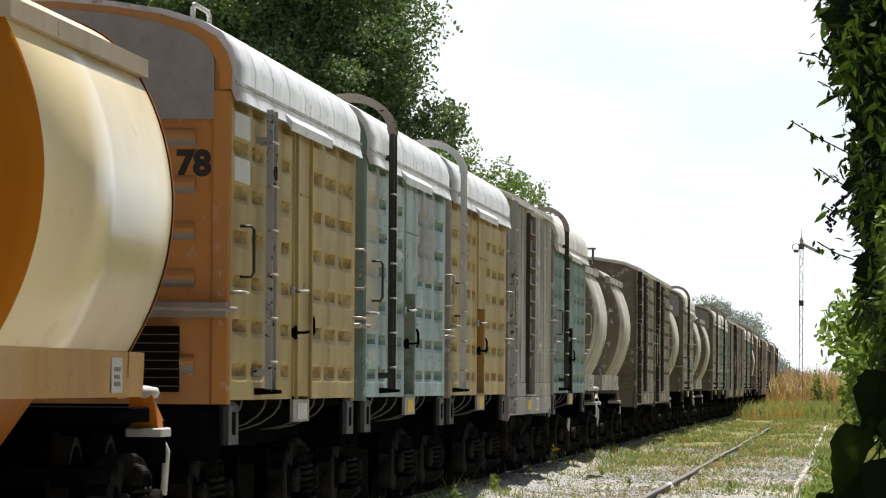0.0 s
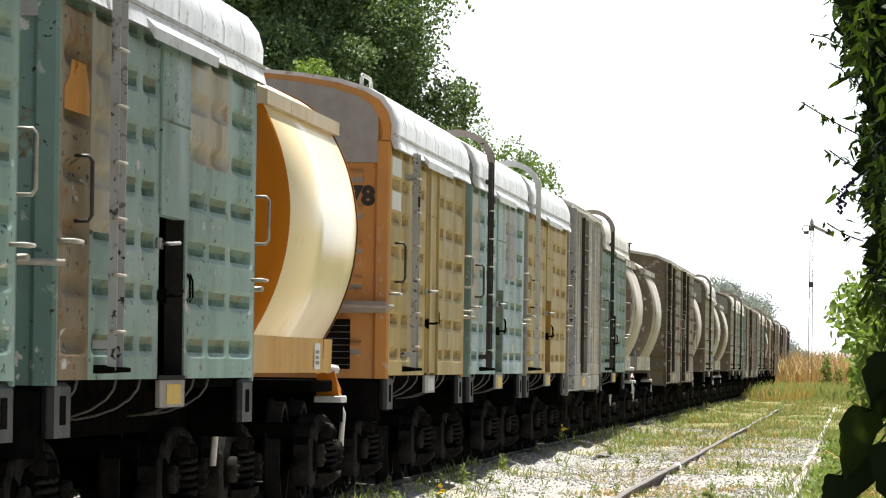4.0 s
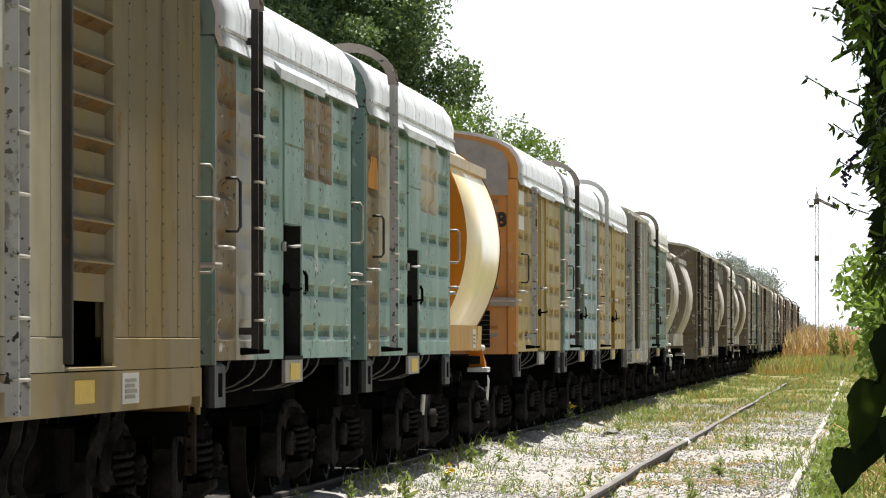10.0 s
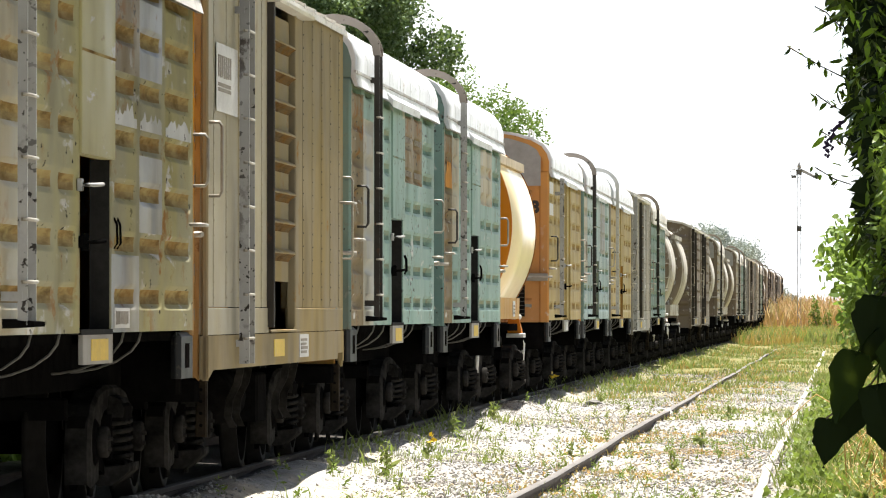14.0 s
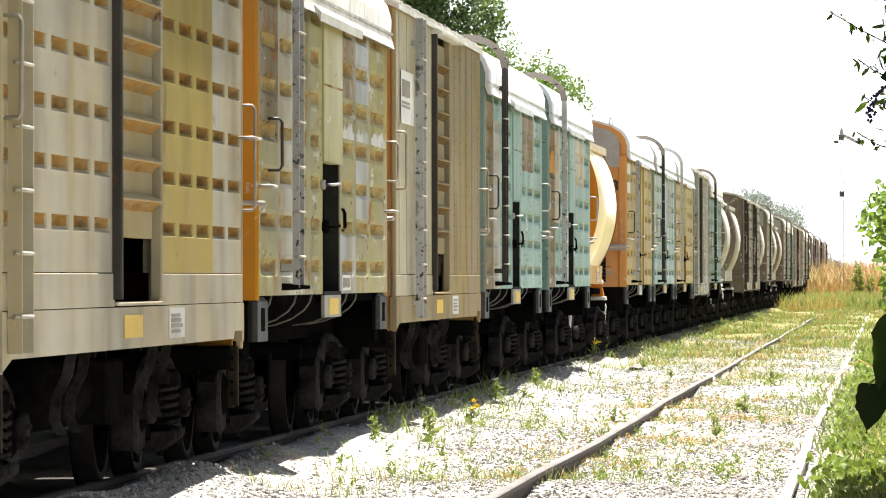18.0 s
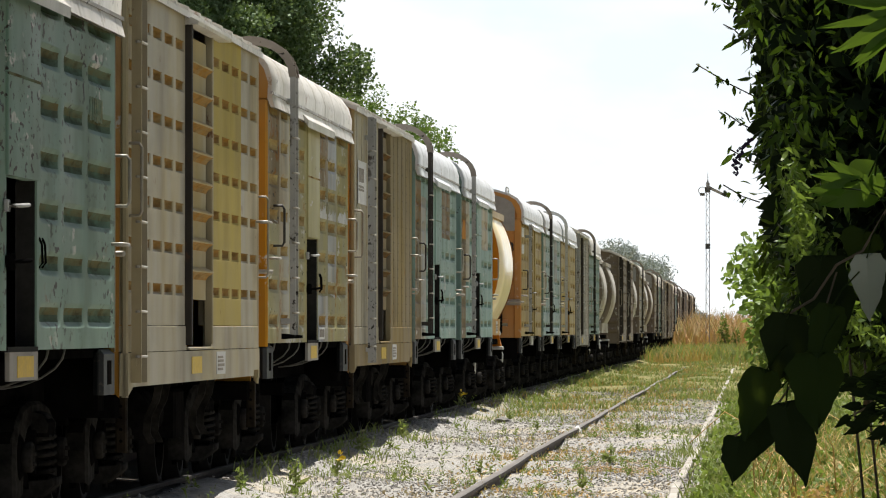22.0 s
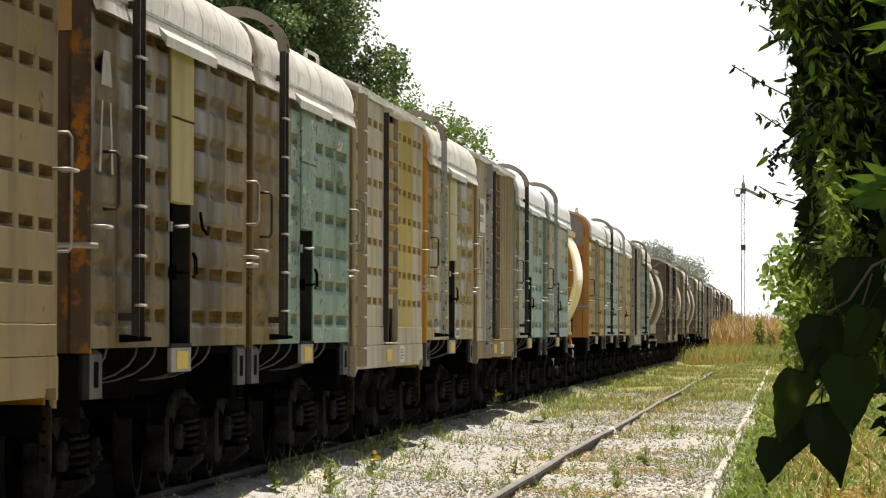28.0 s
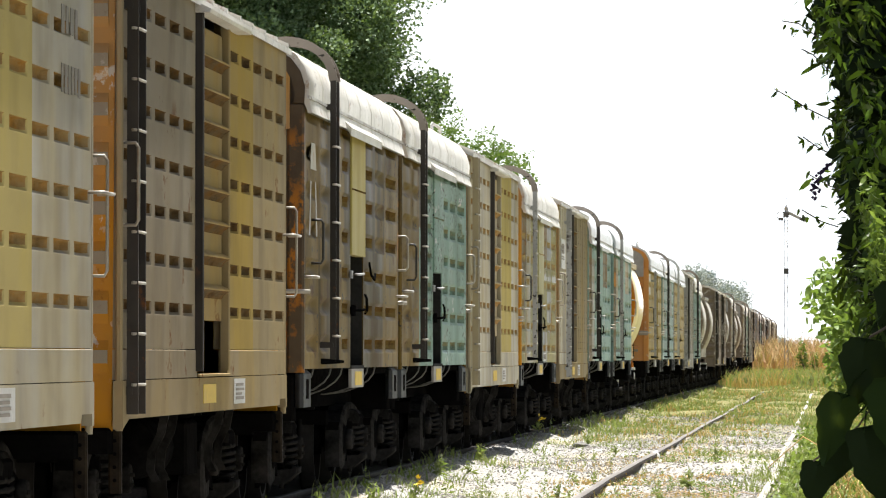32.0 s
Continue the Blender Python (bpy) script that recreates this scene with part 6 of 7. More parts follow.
put(low_boxcar("cream boxcar with a pale ladder and an orange-framed doorway", "cream", "grey", 33, "open", M["orange"](34), "pale", 0.40, -5.0, hoop=PALE), 29.5)
tall_n = put(tall_boxcar("grey boxcar with upright plates and a ridged door", "grey", "grey", 35, False, "grey", "grey"), 40.9)
low_o = put(low_boxcar("dark teal boxcar with a black ladder", "dark_teal", "grey", 36, "open", None, "dark", 0.35, roof=OLD_ROOF), 53.2)
hop_p = put(hopper("grimy white round hopper wagon with brown ends", "tank_white", "brown", 37), 65.3)
put(copy_thing(hop_p, pose(0, 0, 0)), 77.3)
tall_q = put(tall_boxcar("brown boxcar with a dark ridged door", "brown", "brown", 38, True, "dark", "brown"), 89.0)
put(copy_thing(tall_q, pose(0, 0, 0)), 101.2)
put(copy_thing(hop_p, pose(0, 0, 0)), 113.3)
low_s = put(low_boxcar("weathered grey boxcar with a dark ladder", "grey", "brown", 39, "open", None, "dark", 0.35, roof=OLD_ROOF), 125.5)
put(copy_thing(hop_p, pose(0, 0, 0)), 137.6)
put(copy_thing(hop_p, pose(0, 0, 0)), 149.8)
for k_, src in enumerate((low_s, low_o, tall_n, tall_q, tall_n, low_s, low_o, hop_p, low_s, tall_q, tall_n, low_s, tall_q, tall_n, low_s, tall_q)):
    put(copy_thing(src, pose(0, 0, 0)), 162.0 + 12.2 * k_)
NEAR_CARS = {c for c, y in TRAIN[:12]}

# ---- signal mast ----


def semaphore(at):
    sg = thing("semaphore_signal", "slender lattice railway signal mast with its arm lowered", "signal", at=at)
    for s in (-1, 1):
        part("leg", Geo().tube([(s * 0.10, 0, -0.4), (s * 0.085, 0, 8.7)], 0.022, 0, 5), MAST, sg)
        part("leg", Geo().tube([(s * 0.10, 0.2, -0.4), (s * 0.085, 0.17, 8.7)], 0.022, 0, 5), MAST, sg)
    for i in range(22):
        z = i * 0.4
        a = 1 if i % 2 else -1
        part("lattice_bar", Geo().tube([(-a * 0.095, 0, z), (a * 0.095, 0, z + 0.4)], 0.012, 0, 4), MAST, sg)
    part("arm", Geo().prism([(0.05, 8.86), (1.02, 8.40), (1.10, 8.52), (0.10, 9.02)], "y", -0.03, 0.0), MAST, sg, "grey lowered signal arm")
    part("arm_band", Geo().prism([(0.72, 8.535), (0.86, 8.47), (0.93, 8.605), (0.80, 8.67)], "y", -0.036, -0.031), SIGNAL_DARK, sg)
    part("bracket", Geo().box(-0.16, -0.1, 8.68, 0.14, 0.1, 8.98, 0, 0.02), SIGNAL_DARK, sg)
    part("spectacle", Geo().lathe([(-0.03, 0.18), (0.03, 0.18), (0.03, 0.22), (-0.03, 0.22), (-0.03, 0.18)], (-0.30, 0, 8.78), "y", 14), MAST, sg)
    part("counterweight", Geo().box(-0.42, -0.05, 8.50, -0.16, 0.05, 8.66, 0, 0.02), SIGNAL_DARK, sg)
    part("finial", Geo().lathe([(8.95, 0.09), (9.15, 0.11), (9.3, 0.05), (9.35, 0.02), (9.75, 0.012), (9.8, 0.0)], (0, 0.08, 0), "z", 8), MAST, sg)
    part("relay_box", Geo().box(-0.13, -0.06, 5.62, 0.13, 0.2, 5.92, 0, 0.02), SIGNAL_DARK, sg)
    return sg


semaphore(pose(-2.36, 330, 0))

# ---- trees ----


def leaf_array(pos, size, rng, wide=0.5, droop=0.0):
    """Pointed, slightly folded leaves at given points."""
    n = len(pos)
    d = rng.normal(0, 1, (n, 3))
    d[:, 2] -= droop
    d /= np.linalg.norm(d, axis=1)[:, None]
    u = np.cross(d, rng.normal(0, 1, (n, 3)))
    u /= np.linalg.norm(u, axis=1)[:, None]
    w = np.cross(d, u)
    s = size[:, None]
    p = [pos, pos + s * (0.35 * d + 0.5 * wide * u + 0.08 * w), pos + s * (0.72 * d + 0.36 * wide * u + 0.08 * w), pos + s * d,
         pos + s * (0.72 * d - 0.36 * wide * u + 0.08 * w), pos + s * (0.35 * d - 0.5 * wide * u + 0.08 * w)]
    v = np.stack(p, 1).reshape(-1, 3)
    k = 6 * np.arange(n)[:, None]
    f = np.concatenate([k + np.array(q) for q in ((0, 1, 5), (1, 2, 5), (2, 4, 5), (2, 3, 4))])
    return v, f


def fleck_array(pos, size, rng):
    """Small folded leaves of two triangles, for crowns far off."""
    n = len(pos)
    d = rng.normal(0, 1, (n, 3))
    d /= np.linalg.norm(d, axis=1)[:, None]
    u = np.cross(d, rng.normal(0, 1, (n, 3)))
    u /= np.linalg.norm(u, axis=1)[:, None]
    w = np.cross(d, u)
    s = size[:, None]
    v = np.stack([pos, pos + s * (0.5 * d + 0.36 * u + 0.1 * w), pos + s * d, pos + s * (0.5 * d - 0.36 * u + 0.1 * w)], 1).reshape(-1, 3)
    k = 4 * np.arange(n)[:, None]
    return v, np.concatenate([k + np.array([0, 1, 2]), k + np.array([0, 2, 3])])


def tree_meshes(seed, height, radius, count, size, mat, bole=0.35, blobs=80, low=0.2, puff=0.24):
    """A tapered trunk with limbs, and a crown of leaf clumps with gaps."""
    rng = np.random.default_rng(seed)
    g = Geo()
    bend = rng.normal(0, 0.25, (6, 2))
    pts = [(bend[i][0] * i * 0.3, bend[i][1] * i * 0.3, height * 0.6 * i / 5 - 0.3) for i in range(6)]
    for i in range(5):
        g.tube([pts[i], pts[i + 1]], bole * (1 - 0.14 * i), 0, 8)
    half = height * (1 - low) / 2
    mid_z = height * low + half
    d = rng.normal(0, 1, (blobs, 3))
    d /= np.linalg.norm(d, axis=1)[:, None]
    r = rng.uniform(0.25, 0.86, blobs) ** 0.6
    cents = d * r[:, None] * np.array([radius, radius, half]) * (1 - puff * 0.6) + np.array([0, 0, mid_z])
    for c in cents[:16]:
        s = pts[rng.integers(2, 6)]
        mid = (0.5 * (s[0] + c[0]), 0.5 * (s[1] + c[1]), 0.5 * (s[2] + c[2]) + 0.3)
        g.tube([s, mid, tuple(c)], bole * 0.22, 0, 5)
    br = radius * puff * rng.uniform(0.7, 1.35, blobs)
    which = rng.integers(0, blobs, count)
    d = rng.normal(0, 1, (count, 3))
    d /= np.linalg.norm(d, axis=1)[:, None]
    rr = br[which] * (1 + 0.25 * np.sin(d[:, 0] * 7 + which) * np.sin(d[:, 2] * 6 + 2 * which)) * rng.uniform(0.55, 1.12, count)
    pos = cents[which] + d * rr[:, None] * np.array([1, 1, 0.85])
    v, f = fleck_array(pos, size * rng.uniform(0.6, 1.3, count), rng)
    return g.mesh("trunk", [BARK]), big_mesh("crown", v, f, mat)


def plant_tree(meshes, at, label, group="trees behind the train"):
    t = thing("tree", label, "tree", group, at=at)
    part("trunk", meshes[0], None, t)
    part("crown", meshes[1], None, t)
    return t


BIG = tree_meshes(5, 17.0, 5.4, 230000, 0.125, LEAF_TREE, 0.45, 120, 0.12, 0.19)
BIG2 = tree_meshes(6, 18.0, 5.6, 230000, 0.125, LEAF_TREE, 0.5, 120, 0.15, 0.19)
SMALL = tree_meshes(7, 10.0, 3.3, 80000, 0.11, LEAF_LIGHT, 0.22, 44, 0.3, 0.3)
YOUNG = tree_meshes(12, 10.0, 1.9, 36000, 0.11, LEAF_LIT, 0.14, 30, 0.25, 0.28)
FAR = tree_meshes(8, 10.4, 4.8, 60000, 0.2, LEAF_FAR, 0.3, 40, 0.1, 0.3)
plant_tree(YOUNG, pose(-14.6, 159, 0), "young bright green tree in front of the dark ones")
plant_tree(BIG, pose(-15.5, 170, 0, 0, 0, 30), "tall dense dark green tree behind the train")
plant_tree(BIG2, pose(-22.5, 174, 0, 0, 0, 100), "tall dense dark green tree behind the train")
plant_tree(BIG, pose(-29.5, 181, 0, 0, 0, 200), "tall dense dark green tree behind the train")
plant_tree(BIG2, pose(-20.0, 196, 0, 0, 0, 290), "tall dense dark green tree behind the train")
plant_tree(SMALL, pose(-12.8, 205, -0.2, 0, 0, 0), "light green feathery tree behind the train")
plant_tree(SMALL, pose(-15.8, 214, 0, 0, 0, 120), "light green feathery tree behind the train")
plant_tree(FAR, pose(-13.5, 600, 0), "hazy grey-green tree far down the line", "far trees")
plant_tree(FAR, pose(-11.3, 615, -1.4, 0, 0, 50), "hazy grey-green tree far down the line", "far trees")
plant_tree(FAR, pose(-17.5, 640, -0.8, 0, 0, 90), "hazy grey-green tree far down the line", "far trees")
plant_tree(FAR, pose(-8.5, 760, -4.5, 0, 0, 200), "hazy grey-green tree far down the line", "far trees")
TINY = tree_meshes(9, 3.6, 1.5, 5000, 0.16, LEAF_LIGHT, 0.08, 26, 0.1, 0.3)
plant_tree(TINY, pose(1.1, 300, 0), "small pale green tree beyond the hedge", "far trees")



def shade_undergrowth():
    """Unseen bushes added on the far side of the line; they lean over the ground behind the wagons to darken it."""
    rng = np.random.default_rng(23)
    n = 70000
    y = 14 + 190 * rng.random(n) ** 1.3
    z = rng.uniform(-0.1, 3.3, n)
    lean = 0.35 * np.clip(z / 1.2, 0, 1) + 0.12 * np.sin(0.9 * y) * np.sin(0.37 * y)
    x = -7.75 + lean - rng.exponential(0.5, n)
    v, f = leaf_array(np.stack([x, y, z], -1), rng.uniform(0.16, 0.34, n), rng, 0.6, 0.3)
    tagged(new("shade_undergrowth", big_mesh("shade_undergrowth", v, f, LEAF_BUSH)), "bushes added behind the train to darken the gaps beneath it", "bushes", kind="stuff")


shade_undergrowth()

# ---- hedge beside the siding ----


def hedge():
    rng = np.random.default_rng(21)
    hd = thing("hedge", "dense leafy green hedge bush beside the siding", "bush")
    def outline(y, z):
        e = (z - 1.267) * 10800 / y
        d = np.interp(e, [-200, -60, -10, 20, 50, 80, 125, 175, 230, 276, 325, 373, 421, 469, 517, 565, 613, 900], [330, 250, 170, 110, 80, 66, 48, 26, 26, 28, 14, 8, 12, 16, 4, -8, -30, -60])
        return (d + 32 + 9 * np.sin(e * 0.045 + y * 1.7) + 7 * np.sin(e * 0.11 + y * 2.9)) * y / 10800
    # leaves in drooping sprays
    sprays, count = 3000, 24000
    sy, sz = rng.uniform(33.0, 40.0, sprays), rng.uniform(0.8, 4.7, sprays)
    sx = outline(sy, sz) + 0.04 + rng.exponential(0.35, sprays)
    k = rng.integers(0, sprays, count)
    t = rng.random(count)
    lean = rng.uniform(-0.24, 0.02, sprays)
    pos = np.stack([sx[k] + lean[k] * t, sy[k] + 0.1 * rng.normal(0, 1, count), sz[k] - 0.16 * t * t], -1) + rng.normal(0, 0.025, (count, 3))
    v, f = leaf_array(pos, rng.uniform(0.05, 0.125, count), rng, 0.30, 1.1)
    part("foliage", big_mesh("foliage", v, f, LEAF_BUSH), None, hd)
    # hedge interior, its shade painted in with near-black leaves
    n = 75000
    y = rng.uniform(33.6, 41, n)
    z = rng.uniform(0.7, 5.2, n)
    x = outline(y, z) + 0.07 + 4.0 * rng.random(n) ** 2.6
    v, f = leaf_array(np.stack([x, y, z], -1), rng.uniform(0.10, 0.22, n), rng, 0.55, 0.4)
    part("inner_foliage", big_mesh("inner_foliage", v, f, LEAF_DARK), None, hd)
    # the lower edge towards the line, its sunlight put into brighter leaf colours
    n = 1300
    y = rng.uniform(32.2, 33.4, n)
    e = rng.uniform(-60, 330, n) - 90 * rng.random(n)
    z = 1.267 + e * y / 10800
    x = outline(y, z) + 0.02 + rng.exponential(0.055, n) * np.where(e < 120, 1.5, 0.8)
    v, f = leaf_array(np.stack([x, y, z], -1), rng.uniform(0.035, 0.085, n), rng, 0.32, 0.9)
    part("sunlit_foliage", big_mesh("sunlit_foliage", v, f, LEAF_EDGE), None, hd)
    # leaves added above the view, to shade the hedge's face
    n = 4500
    y = rng.uniform(34.0, 42.0, n)
    z = rng.uniform(4.2, 6.2, n)
    x = outline(y, np.full(n, 4.0)) - 0.05 + 4.0 * rng.random(n) ** 1.2
    v, f = leaf_array(np.stack([x, y, z], -1), rng.uniform(0.12, 0.24, n), rng, 0.5, 0.2)
    part("unseen_top_foliage", big_mesh("unseen_top_foliage", v, f, LEAF_BUSH), None, hd)
    for k in range(9):
        x0, y0 = rng.uniform(0.6, 2.5), rng.uniform(35, 41)
        g = Geo().tube([(x0, y0, -0.1), (x0 - 0.15, y0, 1.4), (x0 - 0.4 * rng.random() - 0.2, y0 + 0.3, 3.4)], 0.009, 0, 5)
        part("stem", g, BARK, hd)

    def twig(pts, leaves, seed):
        r = np.random.default_rng(seed)
        part("twig", Geo().tube(pts, 0.004, 0, 4), BARK, hd)
        a, b = np.array(pts[0]), np.array(pts[-1])
        t = r.uniform(0.25, 1.0, leaves)[:, None]
        p = a + (b - a) * t + r.normal(0, 0.012, (leaves, 3))
        vv, ff = leaf_array(p, r.uniform(0.035, 0.075, leaves), r, 0.4, 0.6)
        part("twig_leaves", big_mesh("twig_leaves", vv, ff, LEAF_BUSH), None, hd)

    def at(px, pz, yy):
        """A point by its bearing and height angle (in ten-thousandths) at a distance."""
        return (px * yy / 10800, yy, 1.267 + pz * yy / 10800)
    twig([at(10, 410, 36), at(-40, 435, 36), at(-98, 470, 36)], 12, 1)
    twig([at(-20, 560, 36), at(-55, 585, 36), at(-85, 590, 36)], 14, 2)
    twig([at(0, 500, 36), at(-30, 530, 36), at(-50, 540, 36)], 8, 3)
    twig([at(10, 350, 36), at(-20, 365, 36), at(-48, 385, 36)], 12, 4)
    twig([at(15, 225, 36), at(-15, 235, 36), at(-50, 256, 36)], 12, 5)
    twig([at(18, 290, 36), at(-5, 300, 36), at(-40, 320, 36)], 5, 6)
    # a hanging dark flower spike
    pts = [at(-2, 335, 35.5), at(-15, 322, 35.5), at(-26, 300, 35.5), at(-28, 278, 35.5)]
    g = Geo()
    for i in range(60):
        t = i / 59 * 2.999
        k = int(t)
        q = Vector(pts[k]).lerp(Vector(pts[k + 1]), t - k)
        q += Vector(rng.normal(0, 0.008 + 0.006 * (t / 3), 3))
        s = 0.011
        g.add([q + Vector((s, 0, 0)), q + Vector((-s, 0, 0)), q + Vector((0, 0, s)), q + Vector((0, 0, -s)), q + Vector((0, s, 0))], [(0, 2, 4), (2, 1, 4), (1, 3, 4), (3, 0, 4), (0, 3, 1, 2)])
    part("flower_spike", g, DARKFLOWER, hd, "dark purple hanging flower spike")
    return hd


hedge()


def leafy_weeds():
    """Low broad-leaved weeds over the verge right of the siding."""
    rng = np.random.default_rng(27)
    n = 2600
    cx, cy = rng.uniform(-0.45, 2.6, n), 38 + 70 * rng.random(n) ** 1.4
    k = np.repeat(np.arange(n), 9)
    r_ = rng.normal(0, 0.07, (len(k), 2))
    x, y = cx[k] + r_[:, 0], cy[k] + 2 * r_[:, 1]
    z = ground_height(x, y) + rng.uniform(0.0, 0.14, len(k))
    v, f = leaf_array(np.stack([x, y, z], -1), rng.uniform(0.04, 0.09, len(k)), rng, 0.55, -0.2)
    tagged(new("leafy_weeds", big_mesh("leafy_weeds", v, f, LEAF_WEED)), "low broad-leaved green weeds on the verge", "weeds", kind="stuff")


leafy_weeds()


def dead_shoots():
    """Bare dry shoots and withered orange leaves on the verge."""
    rng = np.random.default_rng(29)
    g = Geo()
    for k in range(22):
        x, y = rng.uniform(0.0, 1.4), rng.uniform(43, 58)
        z = float(ground_height(np.float64(x), np.float64(y)))
        dx, h = rng.normal(0, 0.35), rng.uniform(0.25, 0.7)
        g.tube([(x, y, z - 0.02), (x + 0.15 * dx, y, z + 0.7 * h), (x + 0.6 * dx, y + 0.1, z + h), (x + dx, y + 0.2, z + 0.6 * h)], 0.005, 0, 4)
    tagged(new("dry_shoots", g.mesh("dry_shoots", [STRAW])), "bare straw-coloured dry shoots arching over the verge", "twigs", kind="stuff")
    n = 420
    pos = np.stack([rng.normal(0.47, 0.13, n), rng.normal(45.3, 0.8, n), np.zeros(n)], -1)
    pos[:, 2] = ground_height(pos[:, 0], pos[:, 1]) + rng.uniform(0.02, 0.2, n)
    v, f = leaf_array(pos, rng.uniform(0.03, 0.06, n), rng, 0.6, 0.3)
    tagged(new("withered_leaves", big_mesh("withered_leaves", v, f, LEAF_ORANGE)), "withered orange leaves on the verge", "leaves", kind="stuff")


dead_shoots()


def far_bush(at, seed, rx, rz, n, label, mat=LEAF_LIGHT):
    rng = np.random.default_rng(seed)
    b = thing("bush", label, "bush", "bushes along the siding", at=at)
    d = rng.normal(0, 1, (n, 3))
    d /= np.linalg.norm(d, axis=1)[:, None]
    r = rng.uniform(0.55, 1.0, n) * (1 + 0.18 * np.sin(5 * d[:, 0] + 3 * d[:, 2]) + 0.12 * np.sin(9 * d[:, 2] - 4 * d[:, 1]))
    p = d * r[:, None] * np.array([rx, rx, rz]) + np.array([0, 0, rz * 0.75])
    p = p[p[:, 2] > -0.1]
    v, f = leaf_array(p, rng.uniform(0.07, 0.16, len(p)), rng, 0.5, 0.3)
    part("foliage", big_mesh("foliage", v, f, mat), None, b)
    part("stem", Geo().tube([(0, 0, -0.3), (0.1, 0, rz * 0.5), (-0.1, 0, rz)], 0.05, 0, 6), BARK, b)


# these bushes look sunlit through their brightened leaf colour
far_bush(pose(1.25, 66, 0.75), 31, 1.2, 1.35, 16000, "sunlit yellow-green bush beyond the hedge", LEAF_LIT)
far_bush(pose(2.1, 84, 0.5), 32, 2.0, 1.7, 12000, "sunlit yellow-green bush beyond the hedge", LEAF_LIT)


far_bush(pose(-1.50, 332, -0.2), 33, 0.34, 1.35, 1000, "slim olive shrub in the dry field", LEAF_WEED)
far_bush(pose(-0.85, 334, -0.2), 34, 0.30, 0.95, 600, "slim olive shrub in the dry field", LEAF_WEED)


def canopy():
    """The shrub whose shoots hang into the view; the rest, above and beside the camera, is unseen and added for shade.
    """
    rng = np.random.default_rng(41)
    cp = thing("shrub", "leafy shrub with heart-shaped leaves hanging near the camera", "bush")
    # leaves added overhead, out of view, to shade the hanging ones
    n = 22000
    x, y, z = rng.uniform(-0.9, 3.0, n), rng.uniform(6.0, 14.0, n), rng.uniform(2.35, 3.3, n)
    # gap in the added leaves lets sun onto the feathered shoots
    gap = (x > -0.02) & (x < 0.42) & (y > 8.62) & (y < 9.17)
    x, y, z = x[~gap], y[~gap], z[~gap]
    v, f = leaf_array(np.stack([x, y, z], -1), rng.uniform(0.10, 0.16, len(x)), rng, 0.8, 0.4)
    part("unseen_shade_foliage", big_mesh("unseen_shade_foliage", v, f, LEAF_VINE), None, cp)
    n = 3500
    x, y, z = rng.uniform(0.95, 3.0, n), rng.uniform(6.5, 12.5, n), rng.uniform(0.0, 2.4, n)
    v, f = leaf_array(np.stack([x, y, z], -1), rng.uniform(0.08, 0.14, n), rng, 0.8, 0.4)
    part("unseen_side_foliage", big_mesh("unseen_side_foliage", v, f, LEAF_VINE), None, cp)
    for k in range(4):
        x0, y0 = rng.uniform(1.1, 2.4), rng.uniform(7.5, 11.5)
        part("stem", Geo().tube([(x0, y0, 0), (x0 - 0.05, y0, 1.5), (x0 - 0.3, y0 + 0.2, 3.0)], 0.025, 0, 6), BARK, cp)

    def heart(w, h, fold, curl, seed=0):
        """A heart-shaped leaf hanging from its stalk at the origin, tip down, in the x-z plane."""
        half = [(0.0, 0.0), (0.18, 0.07), (0.36, 0.06), (0.48, -0.08), (0.50, -0.26), (0.42, -0.48), (0.28, -0.68), (0.13, -0.86), (0.0, -1.0)]
        half = [(half[i // 2][0], half[i // 2][1]) if i % 2 == 0 else (0.5 * (half[i // 2][0] + half[i // 2 + 1][0]), 0.5 * (half[i // 2][1] + half[i // 2 + 1][1])) for i in range(2 * len(half) - 1)]
        vs, fs = [], []
        vary = random.Random(seed)
        for s in (-1, 1):
            k = len(vs)
            swell, ripple, phase = vary.uniform(0.72, 1.15), vary.uniform(0.05, 0.10), vary.uniform(0, 6.28)
            for px, pz in half:
                px = px * swell * (1 + ripple * math.sin(11 * pz + phase) + 0.8 * ripple * math.sin(27 * pz + 2 * phase)) + 0.05 * s * math.sin(2.4 * pz + phase) * pz
                for q in (0.0, 0.5, 1.0):
                    xx = px * q
                    vs.append((s * xx * w, fold * abs(xx) * w + curl * pz * pz * h + 0.03 * w * math.sin(8 * pz + 3 * q), pz * h))
            for i in range(len(half) - 1):
                for q in range(2):
                    a = k + 3 * i + q
                    fs.append((a, a + 1, a + 4, a + 3))
        return Geo().add(vs, fs, 0, True)

    def hang(px, pz, w, h, turn, lean, mat, yy, seed, fold=0.12):
        xx, zz = px * yy / 10800, 1.267 + pz * yy / 10800
        s = yy / 10800
        m = pose(xx, yy, zz, lean, 0, 0) @ pose(0, 0, 0, 0, turn, 0)
        part("leaf", heart(w * s, h * s, fold, 0.12, seed), mat, cp, "", m)
        part("leaf_stalk", Geo().tube([(0, 0, 0), (0.01, 0.01, 0.03), (0.03, 0.02, 0.06)], 0.0012, 0, 4), LEAF_VINE, cp, "", m)

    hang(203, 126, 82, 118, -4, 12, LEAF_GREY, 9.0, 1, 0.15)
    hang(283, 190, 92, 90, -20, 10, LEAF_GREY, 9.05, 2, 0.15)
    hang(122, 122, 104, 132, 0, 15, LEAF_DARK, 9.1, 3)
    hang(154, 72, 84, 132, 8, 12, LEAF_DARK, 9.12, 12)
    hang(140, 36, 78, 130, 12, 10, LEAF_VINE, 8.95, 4)
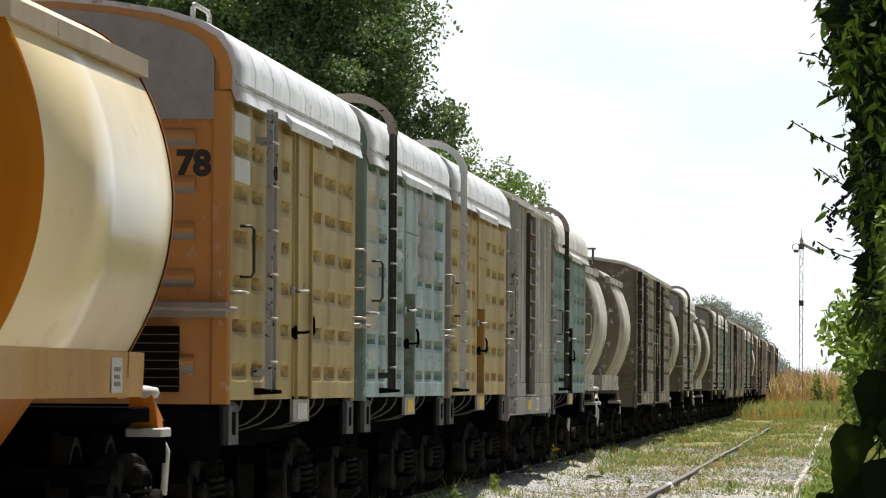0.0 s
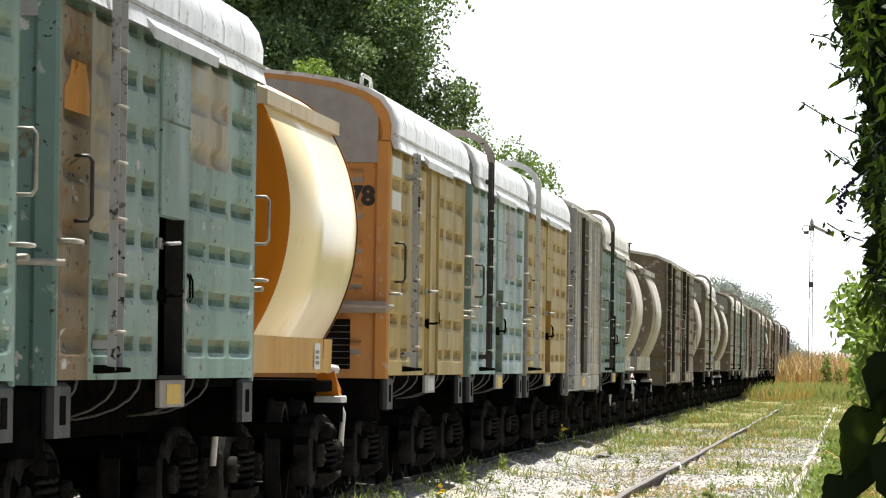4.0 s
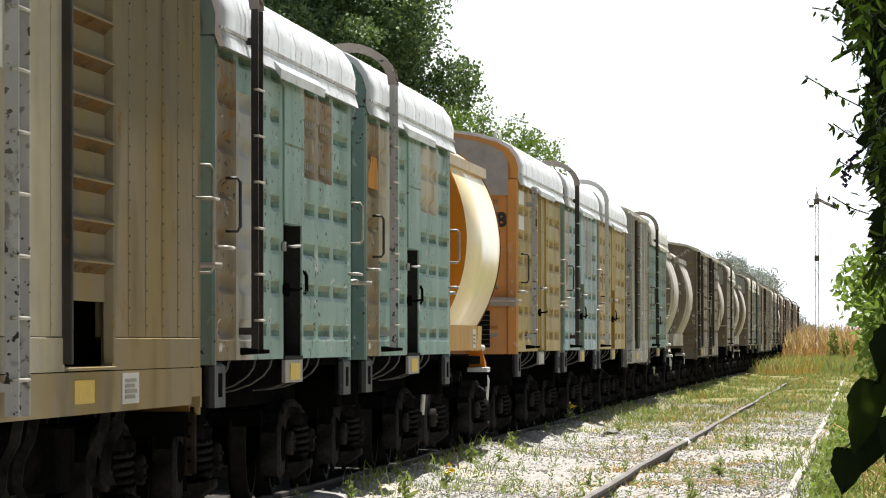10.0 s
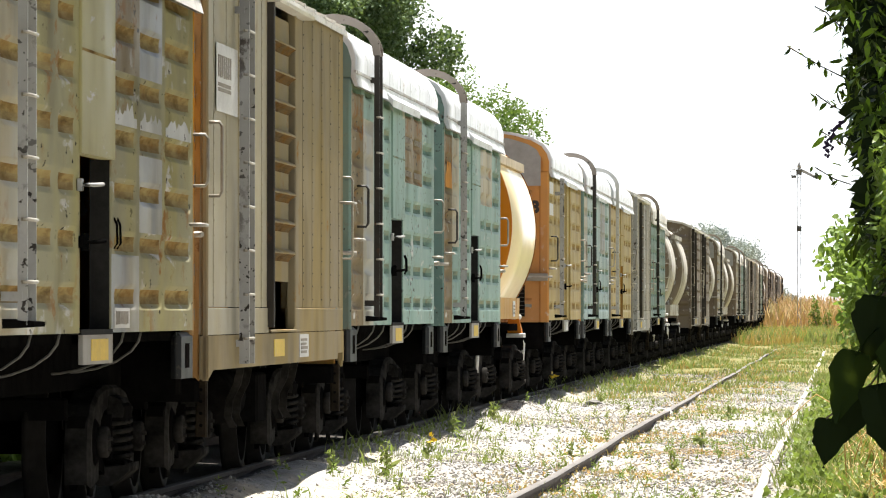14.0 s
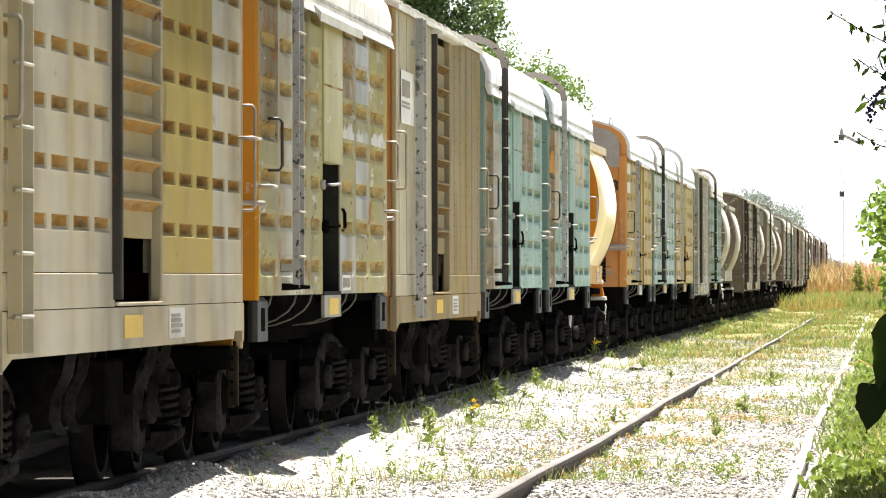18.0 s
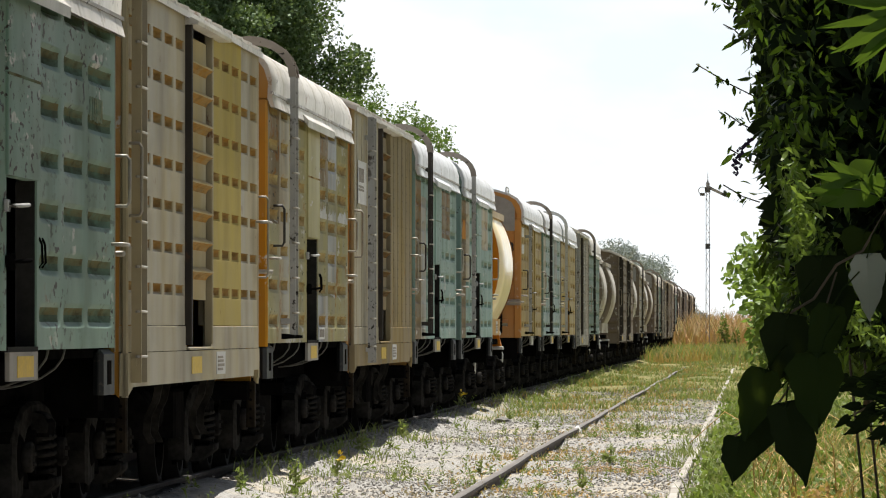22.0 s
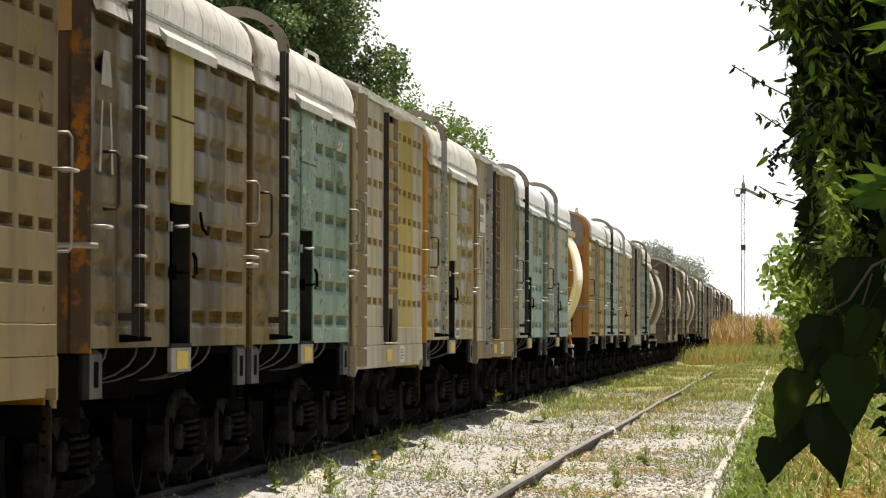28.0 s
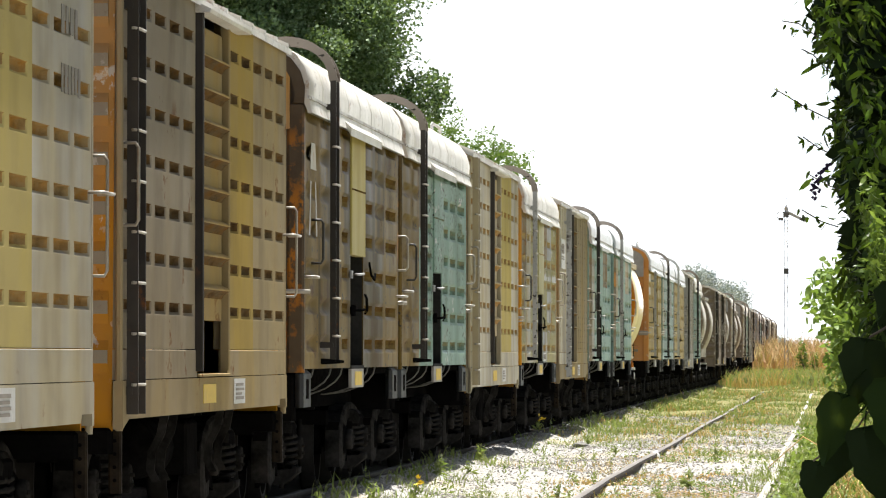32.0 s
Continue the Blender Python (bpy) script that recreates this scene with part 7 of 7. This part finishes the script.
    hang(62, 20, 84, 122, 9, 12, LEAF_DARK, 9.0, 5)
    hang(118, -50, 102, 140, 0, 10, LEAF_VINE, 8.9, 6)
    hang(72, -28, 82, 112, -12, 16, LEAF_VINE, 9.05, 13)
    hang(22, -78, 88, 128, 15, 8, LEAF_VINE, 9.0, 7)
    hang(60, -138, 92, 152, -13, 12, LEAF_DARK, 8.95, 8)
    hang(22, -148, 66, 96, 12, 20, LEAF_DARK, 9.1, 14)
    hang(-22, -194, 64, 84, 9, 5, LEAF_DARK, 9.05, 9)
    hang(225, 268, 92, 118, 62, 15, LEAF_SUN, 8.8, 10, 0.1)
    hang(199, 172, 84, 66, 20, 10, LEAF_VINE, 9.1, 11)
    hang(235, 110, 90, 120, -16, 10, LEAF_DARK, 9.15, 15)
    # green feathered shoots, sunlight put into their brighter leaf colour
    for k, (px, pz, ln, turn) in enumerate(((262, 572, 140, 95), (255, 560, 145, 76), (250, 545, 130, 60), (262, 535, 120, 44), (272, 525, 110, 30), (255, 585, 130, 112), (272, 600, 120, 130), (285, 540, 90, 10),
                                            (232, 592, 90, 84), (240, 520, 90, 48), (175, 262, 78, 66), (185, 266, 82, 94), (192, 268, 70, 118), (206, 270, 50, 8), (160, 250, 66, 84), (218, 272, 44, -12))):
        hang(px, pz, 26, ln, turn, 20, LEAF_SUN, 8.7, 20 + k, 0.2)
    # a dark shoot of small leaves against the grass, shade put into the colour
    rng = np.random.default_rng(43)
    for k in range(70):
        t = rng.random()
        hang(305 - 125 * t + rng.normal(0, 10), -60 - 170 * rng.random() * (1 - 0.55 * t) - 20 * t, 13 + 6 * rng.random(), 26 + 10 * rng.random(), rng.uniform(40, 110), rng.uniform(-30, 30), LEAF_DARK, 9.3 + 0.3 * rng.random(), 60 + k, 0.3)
    vine = [(66, 14), (110, 40), (150, 100), (196, 125), (240, 200), (260, 300), (270, 580)]
    part("vine_stem", Geo().tube([(a * 9.05 / 10800, 9.05, 1.267 + b * 9.05 / 10800 + 0.012) for a, b in vine], 0.0022, 0, 5), BARK, cp)
    part("vine_stem", Geo().tube([(a * 9.05 / 10800, 9.05, 1.267 + b * 9.05 / 10800 + 0.01) for a, b in ((150, 90), (104, -58), (50, -138), (-30, -200))], 0.0016, 0, 5), BARK, cp)
    part("vine_stem", Geo().tube([(a * 9.4 / 10800, 9.4, 1.267 + b * 9.4 / 10800) for a, b in ((320, -60), (250, -110), (180, -150))], 0.0018, 0, 5), BARK, cp)


canopy()

# ---- weeds and stones that stand out ----


def weed(x, y, h, seed, flower=False):
    rng = np.random.default_rng(seed)
    w = thing("weed", "yellow-flowered weed in the gravel" if flower else "leafy green weed growing in the gravel", "weed", "weeds", at=pose(x, y, float(ground_height(np.float64(x), np.float64(y)))))
    part("stem", Geo().tube([(0, 0, -0.02), (0.01, 0.01, h * 0.5), (0.02, 0, h)], 0.005, 0, 4), GRASS, w)
    n = 46
    t = rng.uniform(0.1, 1.0, n)
    pos = np.stack([rng.normal(0, 0.02, n), rng.normal(0, 0.02, n), t * h], -1)
    v, f = leaf_array(pos, h * 0.45 * (1.15 - t) * rng.uniform(0.6, 1.2, n) + 0.02, rng, 0.3, -0.3)
    part("leaves", big_mesh("leaves", v, f, GRASS), None, w)
    if flower:
        v, f = leaf_array(np.array([(0.02, 0, h)] * 10) + rng.normal(0, 0.02, (10, 3)), rng.uniform(0.05, 0.08, 10), rng, 0.7)
        part("petals", big_mesh("petals", v, f, PETAL), None, w)


def spot(px, py):
    """A place on the ground by its bearing and depression (in ten-thousandths)."""
    y = 10800 * (1.267 + 0.14) / py
    return px * y / 10800, y


for k, (px, py, h, fl) in enumerate(((-515, 158, 0.22, True), (-810, 290, 0.30, False), (-905, 300, 0.18, False), (-560, 140, 0.25, False), (-620, 205, 0.22, False), (-640, 215, 0.15, False),
                                     (-300, 285, 0.2, False), (-690, 225, 0.22, False), (-430, 170, 0.18, False), (-380, 178, 0.16, False), (-250, 250, 0.2, False), (-200, 200, 0.22, False), (-480, 260, 0.15, False), (-735, 262, 0.2, True))):
    weed(*spot(px, py), h, 60 + k, fl)


def rock(px, py, sx, sy, sz, mat, label, seed):
    x, y = spot(px, py)
    rng = np.random.default_rng(seed)
    bm = bmesh.new()
    bmesh.ops.create_icosphere(bm, subdivisions=2, radius=1)
    for v in bm.verts:
        v.co *= 1 + 0.18 * rng.normal()
        v.co.x *= sx
        v.co.y *= sy
        v.co.z *= sz
    me = bpy.data.meshes.new("rock")
    bm.to_mesh(me)
    bm.free()
    me.materials.append(mat)
    ob = new("rock", me)
    ob.matrix_basis = pose(x, y, float(ground_height(np.float64(x), np.float64(y))) + 0.2 * sz)
    tagged(ob, label, "rock", "rocks on the ballast")


ROCK = plain("weathered_rock", (0.12, 0.115, 0.105), (0.20, 0.19, 0.175), 6.0, 0.9)
rock(-440, 170, 0.12, 0.4, 0.06, ROCK, "flat dark stone lying on the gravel", 1)
rock(-308, 190, 0.06, 0.2, 0.08, WHITE, "pale stone beside the rusty rail", 2)
rock(-355, 255, 0.05, 0.15, 0.05, WHITE, "pale stone beside the rusty rail", 3)

# ---- what moves ----
# y of the orange-ended boxcar's near corner, second by second
RUN = [(0, 42.30), (0.25, 43.16), (0.5, 44.02), (1.5, 47.45), (2.5, 50.85), (4.5, 57.70), (6.75, 65.35), (9, 72.95), (11, 79.45), (13, 85.80), (14.75, 91.2), (16.5, 96.6),
       (19, 104.3), (21, 110.5), (23, 116.65), (25.5, 124.5), (28, 132.25), (30, 138.4), (31.25, 142.22), (31.75, 143.74), (32, 144.5)]


def motions():
    for car, y in TRAIN:
        walk(car, [(t, pose(MAIN, s + y, 0)) for t, s in RUN])
    ts, ss = [t for t, s in RUN], [s for t, s in RUN]
    steps = [0.2 * i for i in range(161)]
    turns = [math.degrees((42.3 - np.interp(t, ts, ss)) / WHEEL_R) for t in steps]
    for car, w, a in WHEELS:
        if car in NEAR_CARS:
            walk(w, [(t, pose(0, a, WHEEL_R, d, 0, 0)) for t, d in zip(steps, turns)])


motions()
